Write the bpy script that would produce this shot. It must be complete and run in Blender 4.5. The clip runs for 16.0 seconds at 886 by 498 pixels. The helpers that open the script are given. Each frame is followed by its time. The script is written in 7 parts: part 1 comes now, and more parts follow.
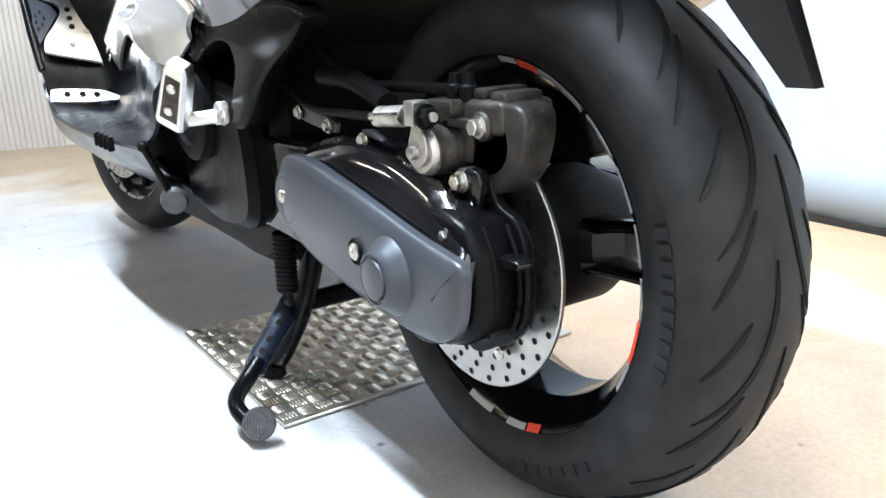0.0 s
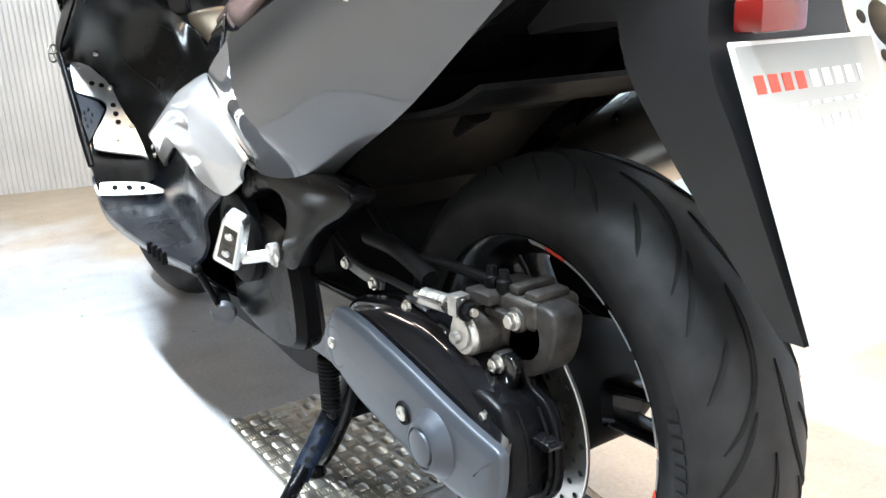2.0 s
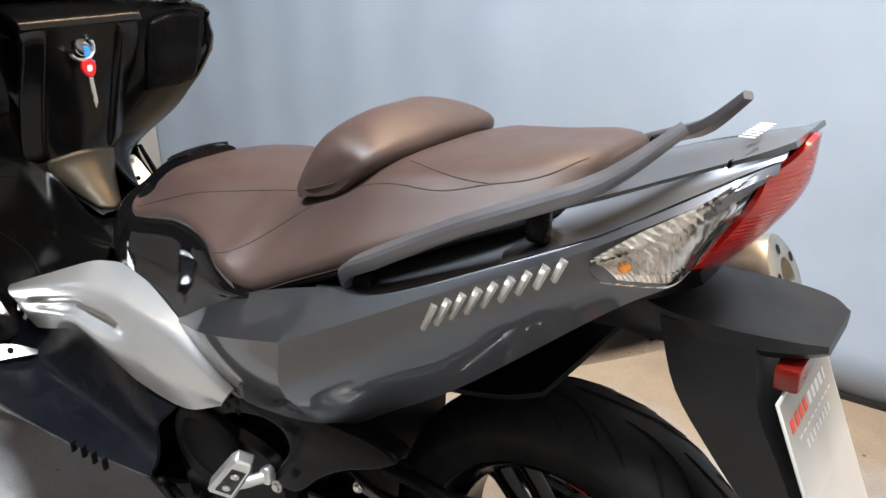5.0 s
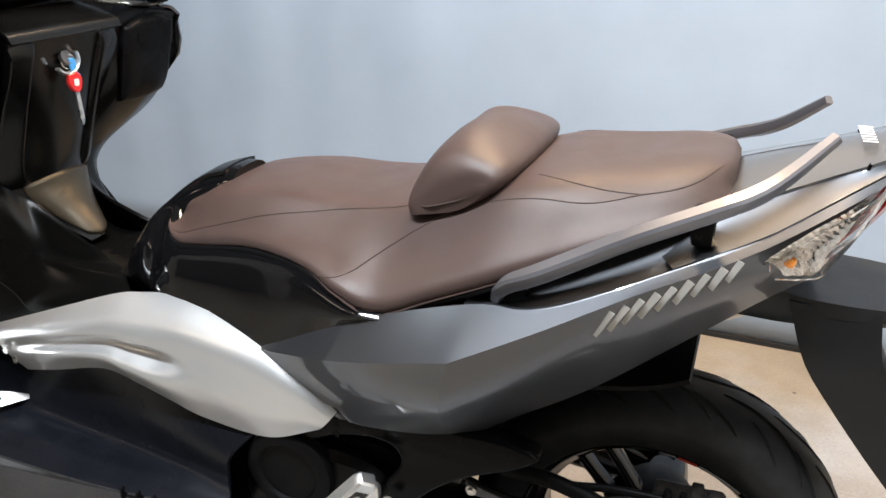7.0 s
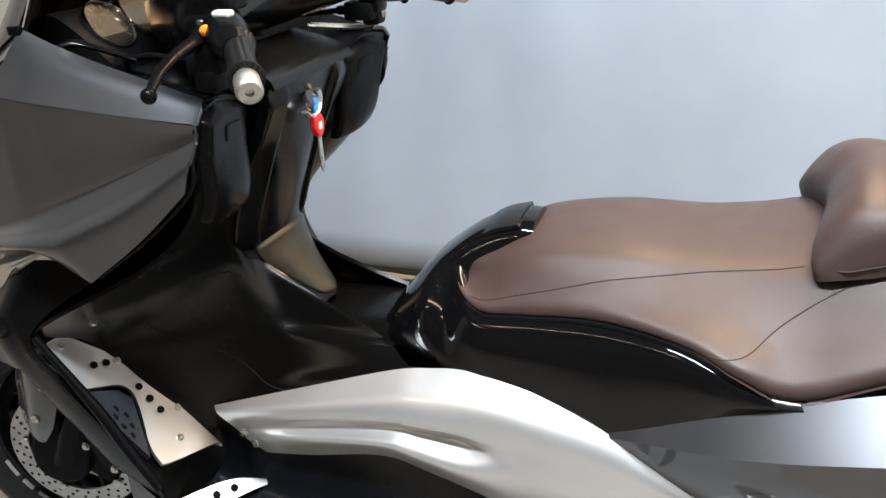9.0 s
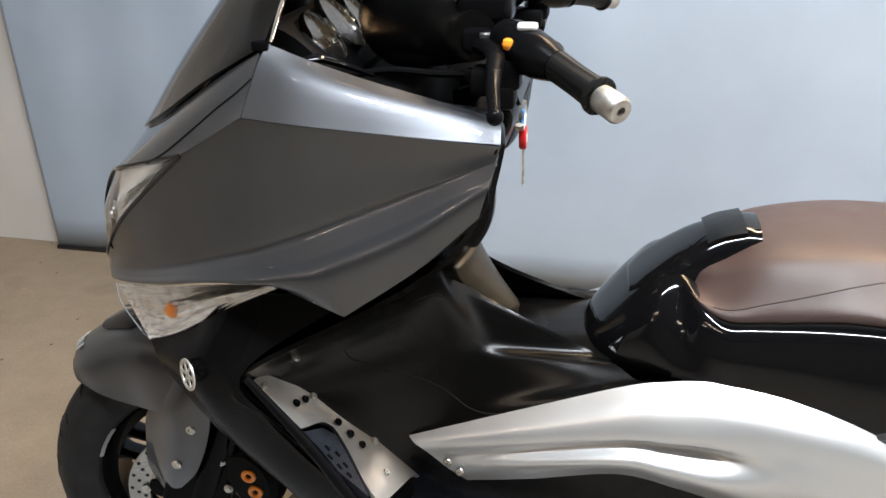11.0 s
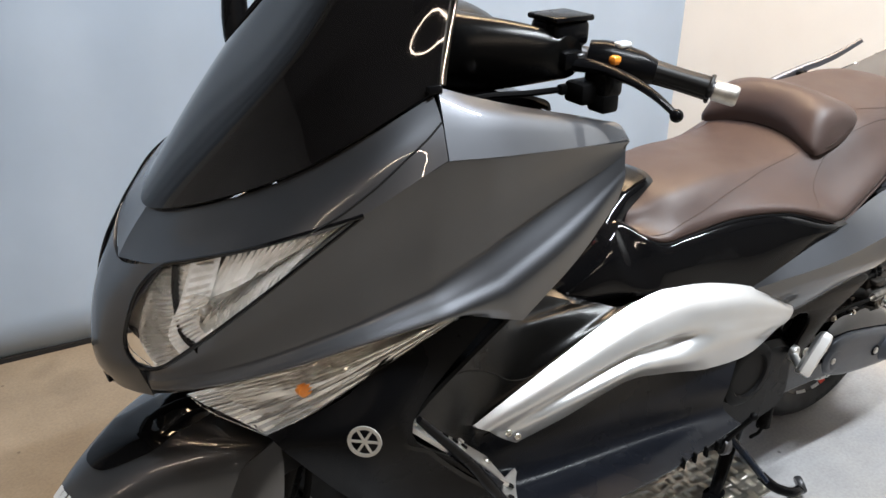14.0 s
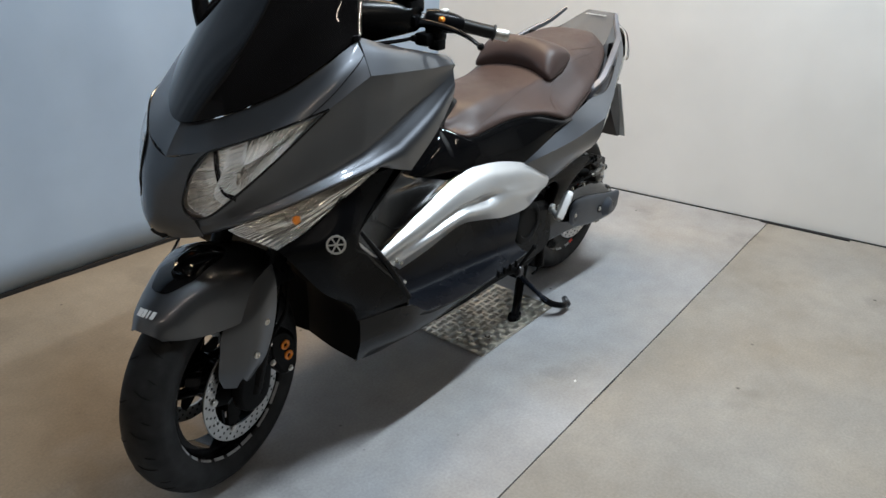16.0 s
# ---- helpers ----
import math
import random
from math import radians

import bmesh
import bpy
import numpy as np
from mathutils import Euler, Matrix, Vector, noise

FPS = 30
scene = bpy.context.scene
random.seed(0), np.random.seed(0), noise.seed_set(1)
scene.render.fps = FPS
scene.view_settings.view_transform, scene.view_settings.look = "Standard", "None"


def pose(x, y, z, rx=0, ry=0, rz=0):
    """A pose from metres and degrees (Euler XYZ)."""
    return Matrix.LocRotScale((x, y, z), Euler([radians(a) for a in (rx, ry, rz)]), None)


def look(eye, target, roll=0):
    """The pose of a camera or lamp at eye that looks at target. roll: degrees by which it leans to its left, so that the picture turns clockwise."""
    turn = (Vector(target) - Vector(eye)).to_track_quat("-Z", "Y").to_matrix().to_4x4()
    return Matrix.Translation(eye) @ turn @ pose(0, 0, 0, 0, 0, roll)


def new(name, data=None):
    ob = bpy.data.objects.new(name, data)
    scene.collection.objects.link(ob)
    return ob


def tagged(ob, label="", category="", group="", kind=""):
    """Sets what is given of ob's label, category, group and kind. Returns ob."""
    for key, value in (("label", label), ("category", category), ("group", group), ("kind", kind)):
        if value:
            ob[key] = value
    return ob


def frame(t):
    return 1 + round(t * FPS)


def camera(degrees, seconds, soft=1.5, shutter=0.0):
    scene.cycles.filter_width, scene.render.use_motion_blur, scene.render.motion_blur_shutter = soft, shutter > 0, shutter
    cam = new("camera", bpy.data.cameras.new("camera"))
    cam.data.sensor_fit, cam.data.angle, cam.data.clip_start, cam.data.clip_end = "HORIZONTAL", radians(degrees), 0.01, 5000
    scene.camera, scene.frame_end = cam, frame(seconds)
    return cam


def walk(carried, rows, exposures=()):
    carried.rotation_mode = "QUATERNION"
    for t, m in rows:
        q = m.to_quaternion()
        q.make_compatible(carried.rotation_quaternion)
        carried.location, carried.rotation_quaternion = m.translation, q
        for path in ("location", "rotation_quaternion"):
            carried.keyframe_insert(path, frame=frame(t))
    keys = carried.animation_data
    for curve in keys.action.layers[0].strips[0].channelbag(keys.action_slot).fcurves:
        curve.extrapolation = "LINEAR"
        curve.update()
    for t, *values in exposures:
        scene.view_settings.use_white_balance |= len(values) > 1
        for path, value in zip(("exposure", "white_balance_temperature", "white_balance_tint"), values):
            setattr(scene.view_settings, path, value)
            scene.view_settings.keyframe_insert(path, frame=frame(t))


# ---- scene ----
cam = camera(57.2, 16.0)
PATH = [
    (0, (-0.59, 0.556, 0.507), (1.01, -0.512, -0.04), -2.5),
    (0.5, (-0.592, 0.559, 0.504), (1.011, -0.504, -0.044), -2.5),
    (1, (-0.59, 0.561, 0.508), (1.015, -0.497, -0.044), -2.5),
    (1.5, (-0.602, 0.585, 0.571), (1.009, -0.47, 0.029), -2.4),
    (2, (-0.618, 0.599, 0.699), (0.998, -0.448, 0.157), -2.8),
    (2.5, (-0.652, 0.625, 0.863), (0.951, -0.438, 0.317), -2.8),
    (3, (-0.659, 0.679, 0.977), (0.93, -0.404, 0.425), -2.9),
    (3.5, (-0.613, 0.763, 1.061), (0.847, -0.486, 0.506), -1.6),
    (6, (-0.215, 0.893, 1.13), (0.697, -0.714, 0.363), -1.5),
    (6.5, (-0.131, 0.969, 1.16), (0.646, -0.704, 0.388), -0.7),
    (7, (-0.035, 1.042, 1.169), (0.643, -0.673, 0.395), -0.7),
    (7.5, (0.05, 1.051, 1.184), (0.688, -0.677, 0.403), -1.4),
    (8, (0.202, 1.017, 1.196), (0.839, -0.698, 0.388), -2.4),
    (8.5, (0.352, 1.006, 1.208), (0.98, -0.712, 0.399), -2.6),
    (9, (0.478, 1.021, 1.22), (1.101, -0.692, 0.397), -2.8),
    (9.5, (0.593, 1.07, 1.237), (1.22, -0.641, 0.412), -2.8),
    (10, (0.689, 1.104, 1.24), (1.277, -0.62, 0.415), -2.8),
    (12.5, (1.38, 0.981, 1.256), (1.137, -0.811, 0.401), -0.29),
    (13, (1.512, 0.922, 1.252), (1.049, -0.819, 0.384), -0.35),
    (13.5, (1.633, 0.915, 1.254), (0.91, -0.742, 0.398), 0.37),
    (14, (1.793, 1.008, 1.316), (0.807, -0.501, 0.451), 0.7),
    (14.5, (1.941, 1.138, 1.365), (0.747, -0.207, 0.491), 1.25),
    (15, (2.13, 1.286, 1.376), (0.87, -0.001, 0.504), 0.9),
    (15.5, (2.345, 1.396, 1.405), (1.019, 0.176, 0.538), 0.9),
    (16, (2.524, 1.435, 1.422), (1.109, 0.323, 0.551), 1.3),
]
EXPOSURES = [(0.0, 1.58, 6250, 11), (1.5, 1.70, 6250, 11), (2.0, 1.70, 6250, 11), (2.5, 0.90, 6400, 12), (3.0, 0.50, 6500, 13), (3.6, 0.38, 6550, 14), (6.0, 0.40, 6850, 15), (8.0, 0.44, 6850, 15), (10.0, 0.44, 6850, 15), (12.5, 0.42, 6900, 16), (13.6, 0.42, 6900, 16), (14.5, 0.10, 6700, 14), (15, -0.07, 6500, 13), (16, -0.27, 6350, 11)]
walk(cam, [(t, look(eye, target, roll)) for t, eye, target, roll in PATH], EXPOSURES)

# ---- world and lamps ----
world = bpy.data.worlds.new("world")
scene.world = world
world.use_nodes = True
world.node_tree.nodes["Background"].inputs[0].default_value = (0.9, 0.82, 0.72, 1)
world.node_tree.nodes["Background"].inputs[1].default_value = 0.006


# ---- materials ----
def noise_mix(nt, lo, hi, scale, detail=4.0, space="Object", stretch=None):
    co = nt.nodes.new("ShaderNodeTexCoord")
    out = co.outputs[space]
    if stretch:
        mp = nt.nodes.new("ShaderNodeMapping")
        mp.inputs["Scale"].default_value = stretch
        nt.links.new(out, mp.inputs[0])
        out = mp.outputs[0]
    tx = nt.nodes.new("ShaderNodeTexNoise")
    tx.inputs["Scale"].default_value = scale
    tx.inputs["Detail"].default_value = detail
    nt.links.new(out, tx.inputs["Vector"])
    mr = nt.nodes.new("ShaderNodeMapRange")
    mr.inputs["From Min"].default_value, mr.inputs["From Max"].default_value = 0.3, 0.7
    mr.inputs["To Min"].default_value, mr.inputs["To Max"].default_value = lo, hi
    nt.links.new(tx.outputs["Fac"], mr.inputs["Value"])
    return mr.outputs[0], tx


def mat(name, color, rough=0.5, metal=0.0, coat=0.0, var=0.12, scale=14.0, bump=0.0, bscale=300.0, rvar=0.08, alpha=None, trans=0.0, ior=1.45, spec=0.5, coat_rough=0.04, stretch=None):
    m = bpy.data.materials.new(name)
    m.use_nodes = True
    nt = m.node_tree
    b = nt.nodes["Principled BSDF"]
    b.inputs["Metallic"].default_value = metal
    b.inputs["IOR"].default_value = ior
    b.inputs["Specular IOR Level"].default_value = spec
    b.inputs["Transmission Weight"].default_value = trans
    b.inputs["Coat Weight"].default_value = coat
    b.inputs["Coat Roughness"].default_value = coat_rough
    if var > 0:
        f, _ = noise_mix(nt, 1 - var, 1 + var, scale, 5, stretch=stretch)
        mx = nt.nodes.new("ShaderNodeVectorMath")
        mx.operation = "SCALE"
        mx.inputs[0].default_value = color
        nt.links.new(f, mx.inputs["Scale"])
        nt.links.new(mx.outputs[0], b.inputs["Base Color"])
    else:
        b.inputs["Base Color"].default_value = (*color, 1)
    if rvar > 0:
        f2, _ = noise_mix(nt, max(0.02, rough - rvar), min(1, rough + rvar), scale * 0.6, 6, stretch=stretch)
        nt.links.new(f2, b.inputs["Roughness"])
    else:
        b.inputs["Roughness"].default_value = rough
    if bump > 0:
        _, tx = noise_mix(nt, 0, 1, bscale, 3, stretch=stretch)
        bp = nt.nodes.new("ShaderNodeBump")
        bp.inputs["Strength"].default_value = bump
        bp.inputs["Distance"].default_value = 0.001
        nt.links.new(tx.outputs["Fac"], bp.inputs["Height"])
        nt.links.new(bp.outputs[0], b.inputs["Normal"])
    return m


def wave_bump(m, scale, strength, axis="X", dist=0.002, profile="SIN", rot=None, wander=0.0):
    """Fine parallel ribs on a material."""
    nt = m.node_tree
    co = nt.nodes.new("ShaderNodeTexCoord")
    mp = nt.nodes.new("ShaderNodeMapping")
    if rot:
        mp.inputs["Rotation"].default_value = [radians(a) for a in rot]
    nt.links.new(co.outputs["Object"], mp.inputs[0])
    w = nt.nodes.new("ShaderNodeTexWave")
    w.bands_direction, w.wave_profile = axis, profile
    w.inputs["Scale"].default_value = scale
    w.inputs["Distortion"].default_value = wander
    w.inputs["Detail Scale"].default_value = 0.6
    nt.links.new(mp.outputs[0], w.inputs["Vector"])
    bp = nt.nodes.new("ShaderNodeBump")
    bp.inputs["Strength"].default_value, bp.inputs["Distance"].default_value = strength, dist
    nt.links.new(w.outputs["Fac"], bp.inputs["Height"])
    nt.links.new(bp.outputs[0], nt.nodes["Principled BSDF"].inputs["Normal"])
    return m


M_GREY = mat("grey_paint", (0.098, 0.102, 0.112), 0.41, 0.88, 1.0, var=0.05, scale=9, rvar=0.03, bump=0.02, bscale=1500, coat_rough=0.02)
M_SILVER = mat("silver_paint", (0.68, 0.685, 0.69), 0.36, 0.65, 0.8, var=0.03, rvar=0.03, bump=0.04, bscale=1500)
M_GLOSS = mat("gloss_black", (0.004, 0.004, 0.0045), 0.06, 0.0, 0.0, var=0.0, rvar=0.03)
M_SATIN = mat("satin_black", (0.0035, 0.0035, 0.004), 0.25, 0.0, 0.0, var=0.15, bump=0.12, bscale=700, spec=0.11)
M_MATT = mat("matt_black", (0.004, 0.004, 0.0043), 0.5, 0.0, 0.0, var=0.2, bump=0.1, bscale=500, spec=0.10)
M_COVER = mat("cover_grey", (0.055, 0.062, 0.075), 0.36, 0.35, 0.15, var=0.08, bump=0.05, bscale=900)
M_BROWN = mat("brown_vinyl", (0.061, 0.0385, 0.0335), 0.43, 0.0, 0.0, var=0.08, scale=22, bump=0.35, bscale=900)
M_SEAM = mat("seam_thread", (0.050, 0.031, 0.025), 0.6, var=0.1)
M_RUBBER = mat("tyre_rubber", (0.0145, 0.0145, 0.015), 0.55, var=0.4, scale=30, bump=0.2, bscale=350, spec=0.28)
M_SIDE = mat("sidewall_rubber", (0.0135, 0.0135, 0.0142), 0.55, var=0.2, scale=30, bump=0.1, bscale=300, spec=0.22)
M_ALU = mat("aluminium", (0.80, 0.80, 0.79), 0.36, 1.0, var=0.08, bump=0.06, bscale=500)
M_CAST = mat("cast_alloy", (0.10, 0.10, 0.105), 0.42, 0.7, var=0.25, scale=40, bump=0.25, bscale=600)
M_BOLT = mat("zinc_bolt", (0.62, 0.60, 0.56), 0.3, 1.0, var=0.15, scale=60)
M_DISC = mat("brake_steel", (0.50, 0.49, 0.47), 0.32, 1.0, var=0.12, scale=25, bump=0.1, bscale=400)
M_RIM = mat("rim_black", (0.003, 0.003, 0.0035), 0.15, 0.0, 0.0, var=0.1, rvar=0.05, spec=0.24)
M_CHROME = mat("reflector_chrome", (0.85, 0.85, 0.84), 0.1, 1.0, var=0.04)
M_TI = mat("brushed_titanium", (0.50, 0.47, 0.42), 0.3, 1.0, var=0.1, scale=20)
M_LENS = wave_bump(mat("clear_lens", (1, 1, 1), 0.03, trans=1.0, var=0, rvar=0, ior=1.2), 45, 0.12, "X", 0.002, rot=(0, 35, 20))
M_HLENS = mat("headlamp_lens", (1, 1, 1), 0.02, trans=1.0, var=0, rvar=0, ior=1.25)
M_TLENS = wave_bump(mat("indicator_lens", (1, 1, 1), 0.03, trans=1.0, var=0, rvar=0, ior=1.15), 40, 0.15, "Z", 0.002, rot=(0, -25, 0))
M_FACET = mat("pressed_chrome", (0.97, 0.96, 0.94), 0.06, 0.88, var=0.1, scale=70, rvar=0.03)
M_BOWL = mat("pale_reflector", (0.96, 0.95, 0.93), 0.06, 0.72, var=0.12, scale=70, rvar=0.03)
M_RED = wave_bump(mat("red_lens", (0.62, 0.012, 0.008), 0.06, trans=0.35, var=0, rvar=0, ior=1.35, coat=0.6), 60, 0.3, "Z", 0.002)
M_ORANGE = mat("amber_plastic", (0.95, 0.30, 0.03), 0.3, var=0.05, coat=0.4)
M_SMOKE = mat("smoked_screen", (0.005, 0.0045, 0.0045), 0.03, 0.0, 0.2, var=0.0, rvar=0.02)
M_WHITE = mat("white_plastic", (0.75, 0.75, 0.73), 0.4, var=0.05)
M_KEYRED = mat("red_plastic", (0.65, 0.02, 0.02), 0.35, var=0.05)
M_KEYBLUE = mat("blue_plastic", (0.05, 0.32, 0.75), 0.4, var=0.05)
# bronze base stands in for the warm ceiling reflected in the dials
M_DIAL = mat("gauge_dial", (0.085, 0.064, 0.036), 0.26, 0.8, 0.6, var=0.25, scale=40)
M_RAIL = mat("rail_paint", (0.205, 0.205, 0.225), 0.44, 0.85, 0.4, var=0.05, bump=0.04, bscale=1200)
M_LETTER = mat("badge_metal", (0.62, 0.60, 0.56), 0.35, 0.6, var=0.05)
M_WHITEPRINT = mat("white_print", (0.7, 0.7, 0.7), 0.5, var=0.05)
M_REDPRINT = mat("red_print", (0.75, 0.06, 0.03), 0.5, var=0.05)
M_CARBON = wave_bump(mat("carbon_weave", (0.062, 0.050, 0.034), 0.36, 0.65, 0.1, var=0.1), 190, 0.25, "DIAGONAL", 0.001)
M_SCRATCH = mat("scratched_gloss_black", (0.006, 0.006, 0.007), 0.09, 0.0, 0.6, var=0.3, scale=60, rvar=0.06, bump=0.05, bscale=250)
M_TAPE = mat("grey_tape", (0.36, 0.36, 0.36), 0.35, 0.2, var=0.15, scale=60)
M_BARE = mat("bare_aluminium", (0.56, 0.54, 0.50), 0.42, 1.0, var=0.2, scale=80, bump=0.25, bscale=600)
M_CALIPER = mat("caliper_casting", (0.062, 0.056, 0.051), 0.46, 0.75, var=0.45, scale=60, bump=0.6, bscale=380)
M_BRACKET = mat("dark_casting", (0.040, 0.037, 0.035), 0.48, 0.6, var=0.4, scale=60, bump=0.6, bscale=320)
M_GUNBLUE = mat("blued_steel", (0.008, 0.014, 0.028), 0.28, 0.3, var=0.2, scale=40)
M_TUNNEL = mat("tunnel_black", (0.003, 0.003, 0.003), 0.25, 0.0, 0.0, var=0.15, scale=10, bump=0.10, bscale=900, spec=0.32, rvar=0.05)
M_BOARD = mat("footboard_rubber", (0.006, 0.007, 0.010), 0.27, var=0.15, bump=0.12, bscale=600, spec=0.30)
M_ARM = mat("worn_black_plastic", (0.011, 0.011, 0.012), 0.38, var=0.2, scale=18, bump=0.12, bscale=600, spec=0.4)
M_SILL = mat("sill_black", (0.011, 0.013, 0.017), 0.20, var=0.1, bump=0.04, bscale=900, spec=0.45)
M_MAT = wave_bump(mat("mat_rubber", (0.010, 0.012, 0.018), 0.5, var=0.15, spec=0.4), 120, 0.5, "DIAGONAL", 0.001)
M_GRIP = wave_bump(mat("grip_rubber", (0.006, 0.006, 0.006), 0.45, var=0.2, spec=0.3), 60, 0.5, "DIAGONAL", 0.002)


# ---- mesh tools ----
def mesh(name, verts, faces, smooth=38):
    me = bpy.data.meshes.new(name)
    me.from_pydata([tuple(v) for v in verts], [], faces)
    bm = bmesh.new()
    bm.from_mesh(me)
    bmesh.ops.remove_doubles(bm, verts=bm.verts, dist=1e-6)
    bmesh.ops.recalc_face_normals(bm, faces=bm.faces)
    bm.to_mesh(me)
    bm.free()
    if smooth:
        me.shade_smooth()
        me.set_sharp_from_angle(angle=radians(smooth))
    return me


def part(name, me, material, parent=None, label="", category=""):
    ob = new(name, me)
    if len(me.materials) == 0:
        me.materials.append(material)
    if parent:
        ob.parent = parent
    return tagged(ob, label, category)


def group_at(name, parent=None, label="", at=(0, 0, 0)):
    """An Empty that holds parts."""
    ob = new(name)
    ob.empty_display_size = 0.05
    ob.location = at
    if parent:
        ob.parent = parent
    return tagged(ob, label)


def spline(pts, n):
    """n points along a Catmull-Rom curve through pts."""
    p = np.asarray(pts, float)
    if len(p) == 2:
        return np.array([p[0] + (p[1] - p[0]) * t for t in np.linspace(0, 1, n)])
    q = np.vstack([2 * p[0] - p[1], p, 2 * p[-1] - p[-2]])
    out = []
    for s in np.linspace(0, len(p) - 1, n):
        i = min(int(s), len(p) - 2)
        t = s - i
        a, b, c, d = q[i], q[i + 1], q[i + 2], q[i + 3]
        out.append(0.5 * (2 * b + (c - a) * t + (2 * a - 5 * b + 4 * c - d) * t * t + (3 * b - a - 3 * c + d) * t ** 3))
    return np.array(out)


def broken(pts, n, breaks):
    """A smooth curve with corners at the points named by number."""
    if not breaks:
        return spline(pts, n)
    cuts = [0, *breaks, len(pts) - 1]
    out = []
    for a, b in zip(cuts, cuts[1:]):
        k = max(2, round((n - 1) * (b - a) / (len(pts) - 1)))
        out.append(spline(pts[a:b + 1], k + 1)[:-1])
    return np.vstack([*out, [pts[-1]]])


def grid_points(ctrl, nu, nv, soft_rows=True, breaks=()):
    """A dense grid from rows of control points. soft_rows False keeps the rows as creases."""
    rows = np.array([broken(r, nu, breaks) for r in ctrl])
    nu = rows.shape[1]
    if soft_rows:
        return np.stack([spline(rows[:, j], nv) for j in range(nu)], 1)
    k = max(1, nv // (len(ctrl) - 1))
    out = []
    for i in range(len(rows) - 1):
        for s in range(k):
            out.append(rows[i] + (rows[i + 1] - rows[i]) * s / k)
    out.append(rows[-1])
    return np.array(out)


def shell(name, ctrl, nu=28, nv=14, thick=0.004, soft_rows=True, mirror=False, smooth=30, outward=(0, 1, 0), breaks=()):
    """A panel with thickness, laid through rows of control points."""
    g = grid_points(ctrl, nu, nv, soft_rows, breaks)
    m, n = g.shape[:2]
    du = np.gradient(g, axis=1)
    dv = np.gradient(g, axis=0)
    nr = np.cross(du, dv)
    nr /= np.linalg.norm(nr, axis=2, keepdims=True) + 1e-12
    if (nr.reshape(-1, 3).mean(0) @ np.array(outward)) < 0:
        nr = -nr
    back = g - nr * thick
    v = np.concatenate([g.reshape(-1, 3), back.reshape(-1, 3)])
    if mirror:
        v = v * (1, -1, 1)
    f = []
    o = m * n
    for i in range(m - 1):
        for j in range(n - 1):
            a = i * n + j
            f.append((a, a + 1, a + n + 1, a + n))
            f.append((o + a, o + a + n, o + a + n + 1, o + a + 1))
    for j in range(n - 1):
        f.append((j, o + j, o + j + 1, j + 1))
        a = (m - 1) * n + j
        f.append((a, a + 1, o + a + 1, o + a))
    for i in range(m - 1):
        a = i * n
        f.append((a, a + n, o + a + n, o + a))
        a = i * n + n - 1
        f.append((a, o + a, o + a + n, a + n))
    return mesh(name, v, f, smooth)


def loft(name, loops, closed=True, caps=True, n=None, smooth=40, ends_round=False):
    """A body through loops of equal length; n resamples them smoothly along the way."""
    L = np.asarray(loops, float)
    if n:
        L = np.stack([spline(L[:, j], n) for j in range(L.shape[1])], 1)
    m, k = L.shape[:2]
    f = []
    for i in range(m - 1):
        for j in range(k if closed else k - 1):
            j2 = (j + 1) % k
            f.append((i * k + j, i * k + j2, (i + 1) * k + j2, (i + 1) * k + j))
    if caps:
        f.append(tuple(range(k)))
        f.append(tuple((m - 1) * k + j for j in reversed(range(k))))
    return mesh(name, L.reshape(-1, 3), f, smooth)


def tube(name, pts, r, n=24, seg=12, flat=(1.0, 1.0), up=(0, 0, 1), straight=False, smooth=40, shape=None):
    """A rod along a curve; r may be one radius or one for each point; flat scales across and upward."""
    P = np.asarray(pts, float)
    C = P if straight else spline(P, n)
    rr = np.full(len(C), r, float) if np.isscalar(r) else np.interp(np.linspace(0, 1, len(C)), np.linspace(0, 1, len(r)), r)
    T = np.gradient(C, axis=0)
    T /= np.linalg.norm(T, axis=1, keepdims=True) + 1e-12
    loops = []
    side = None
    for c, t, q in zip(C, T, rr):
        u = np.array(up, float)
        if abs(u @ t) > 0.97:
            u = np.array((1.0, 0, 0)) if side is None else np.cross(side, t)
        s = np.cross(t, u)
        s /= np.linalg.norm(s) + 1e-12
        u = np.cross(s, t)
        side = s
        a = np.linspace(0, 2 * math.pi, seg, endpoint=False)
        ca, sa_ = (np.cos(a), np.sin(a)) if shape is None else np.array(shape, float).T
        loops.append(c + q * (np.outer(ca * flat[0], s) + np.outer(sa_ * flat[1], u)))
    return loft(name, loops, smooth=smooth)


def lathe(name, prof, seg=64, axis="y", at=(0, 0, 0), smooth=35):
    """A turned body: prof is (along, radius) pairs, turned about the axis through at."""
    v, f = [], []
    k = len(prof)
    for i in range(seg):
        a = 2 * math.pi * i / seg
        for al, r in prof:
            p = {"y": (r * math.cos(a), al, r * math.sin(a)), "x": (al, r * math.cos(a), r * math.sin(a)), "z": (r * math.cos(a), r * math.sin(a), al)}[axis]
            v.append(np.array(p) + at)
        for j in range(k - 1):
            f.append((i * k + j, i * k + j + 1, ((i + 1) % seg) * k + j + 1, ((i + 1) % seg) * k + j))
    return mesh(name, v, f, smooth)


def turned(me, m):
    me.transform(m)
    return me


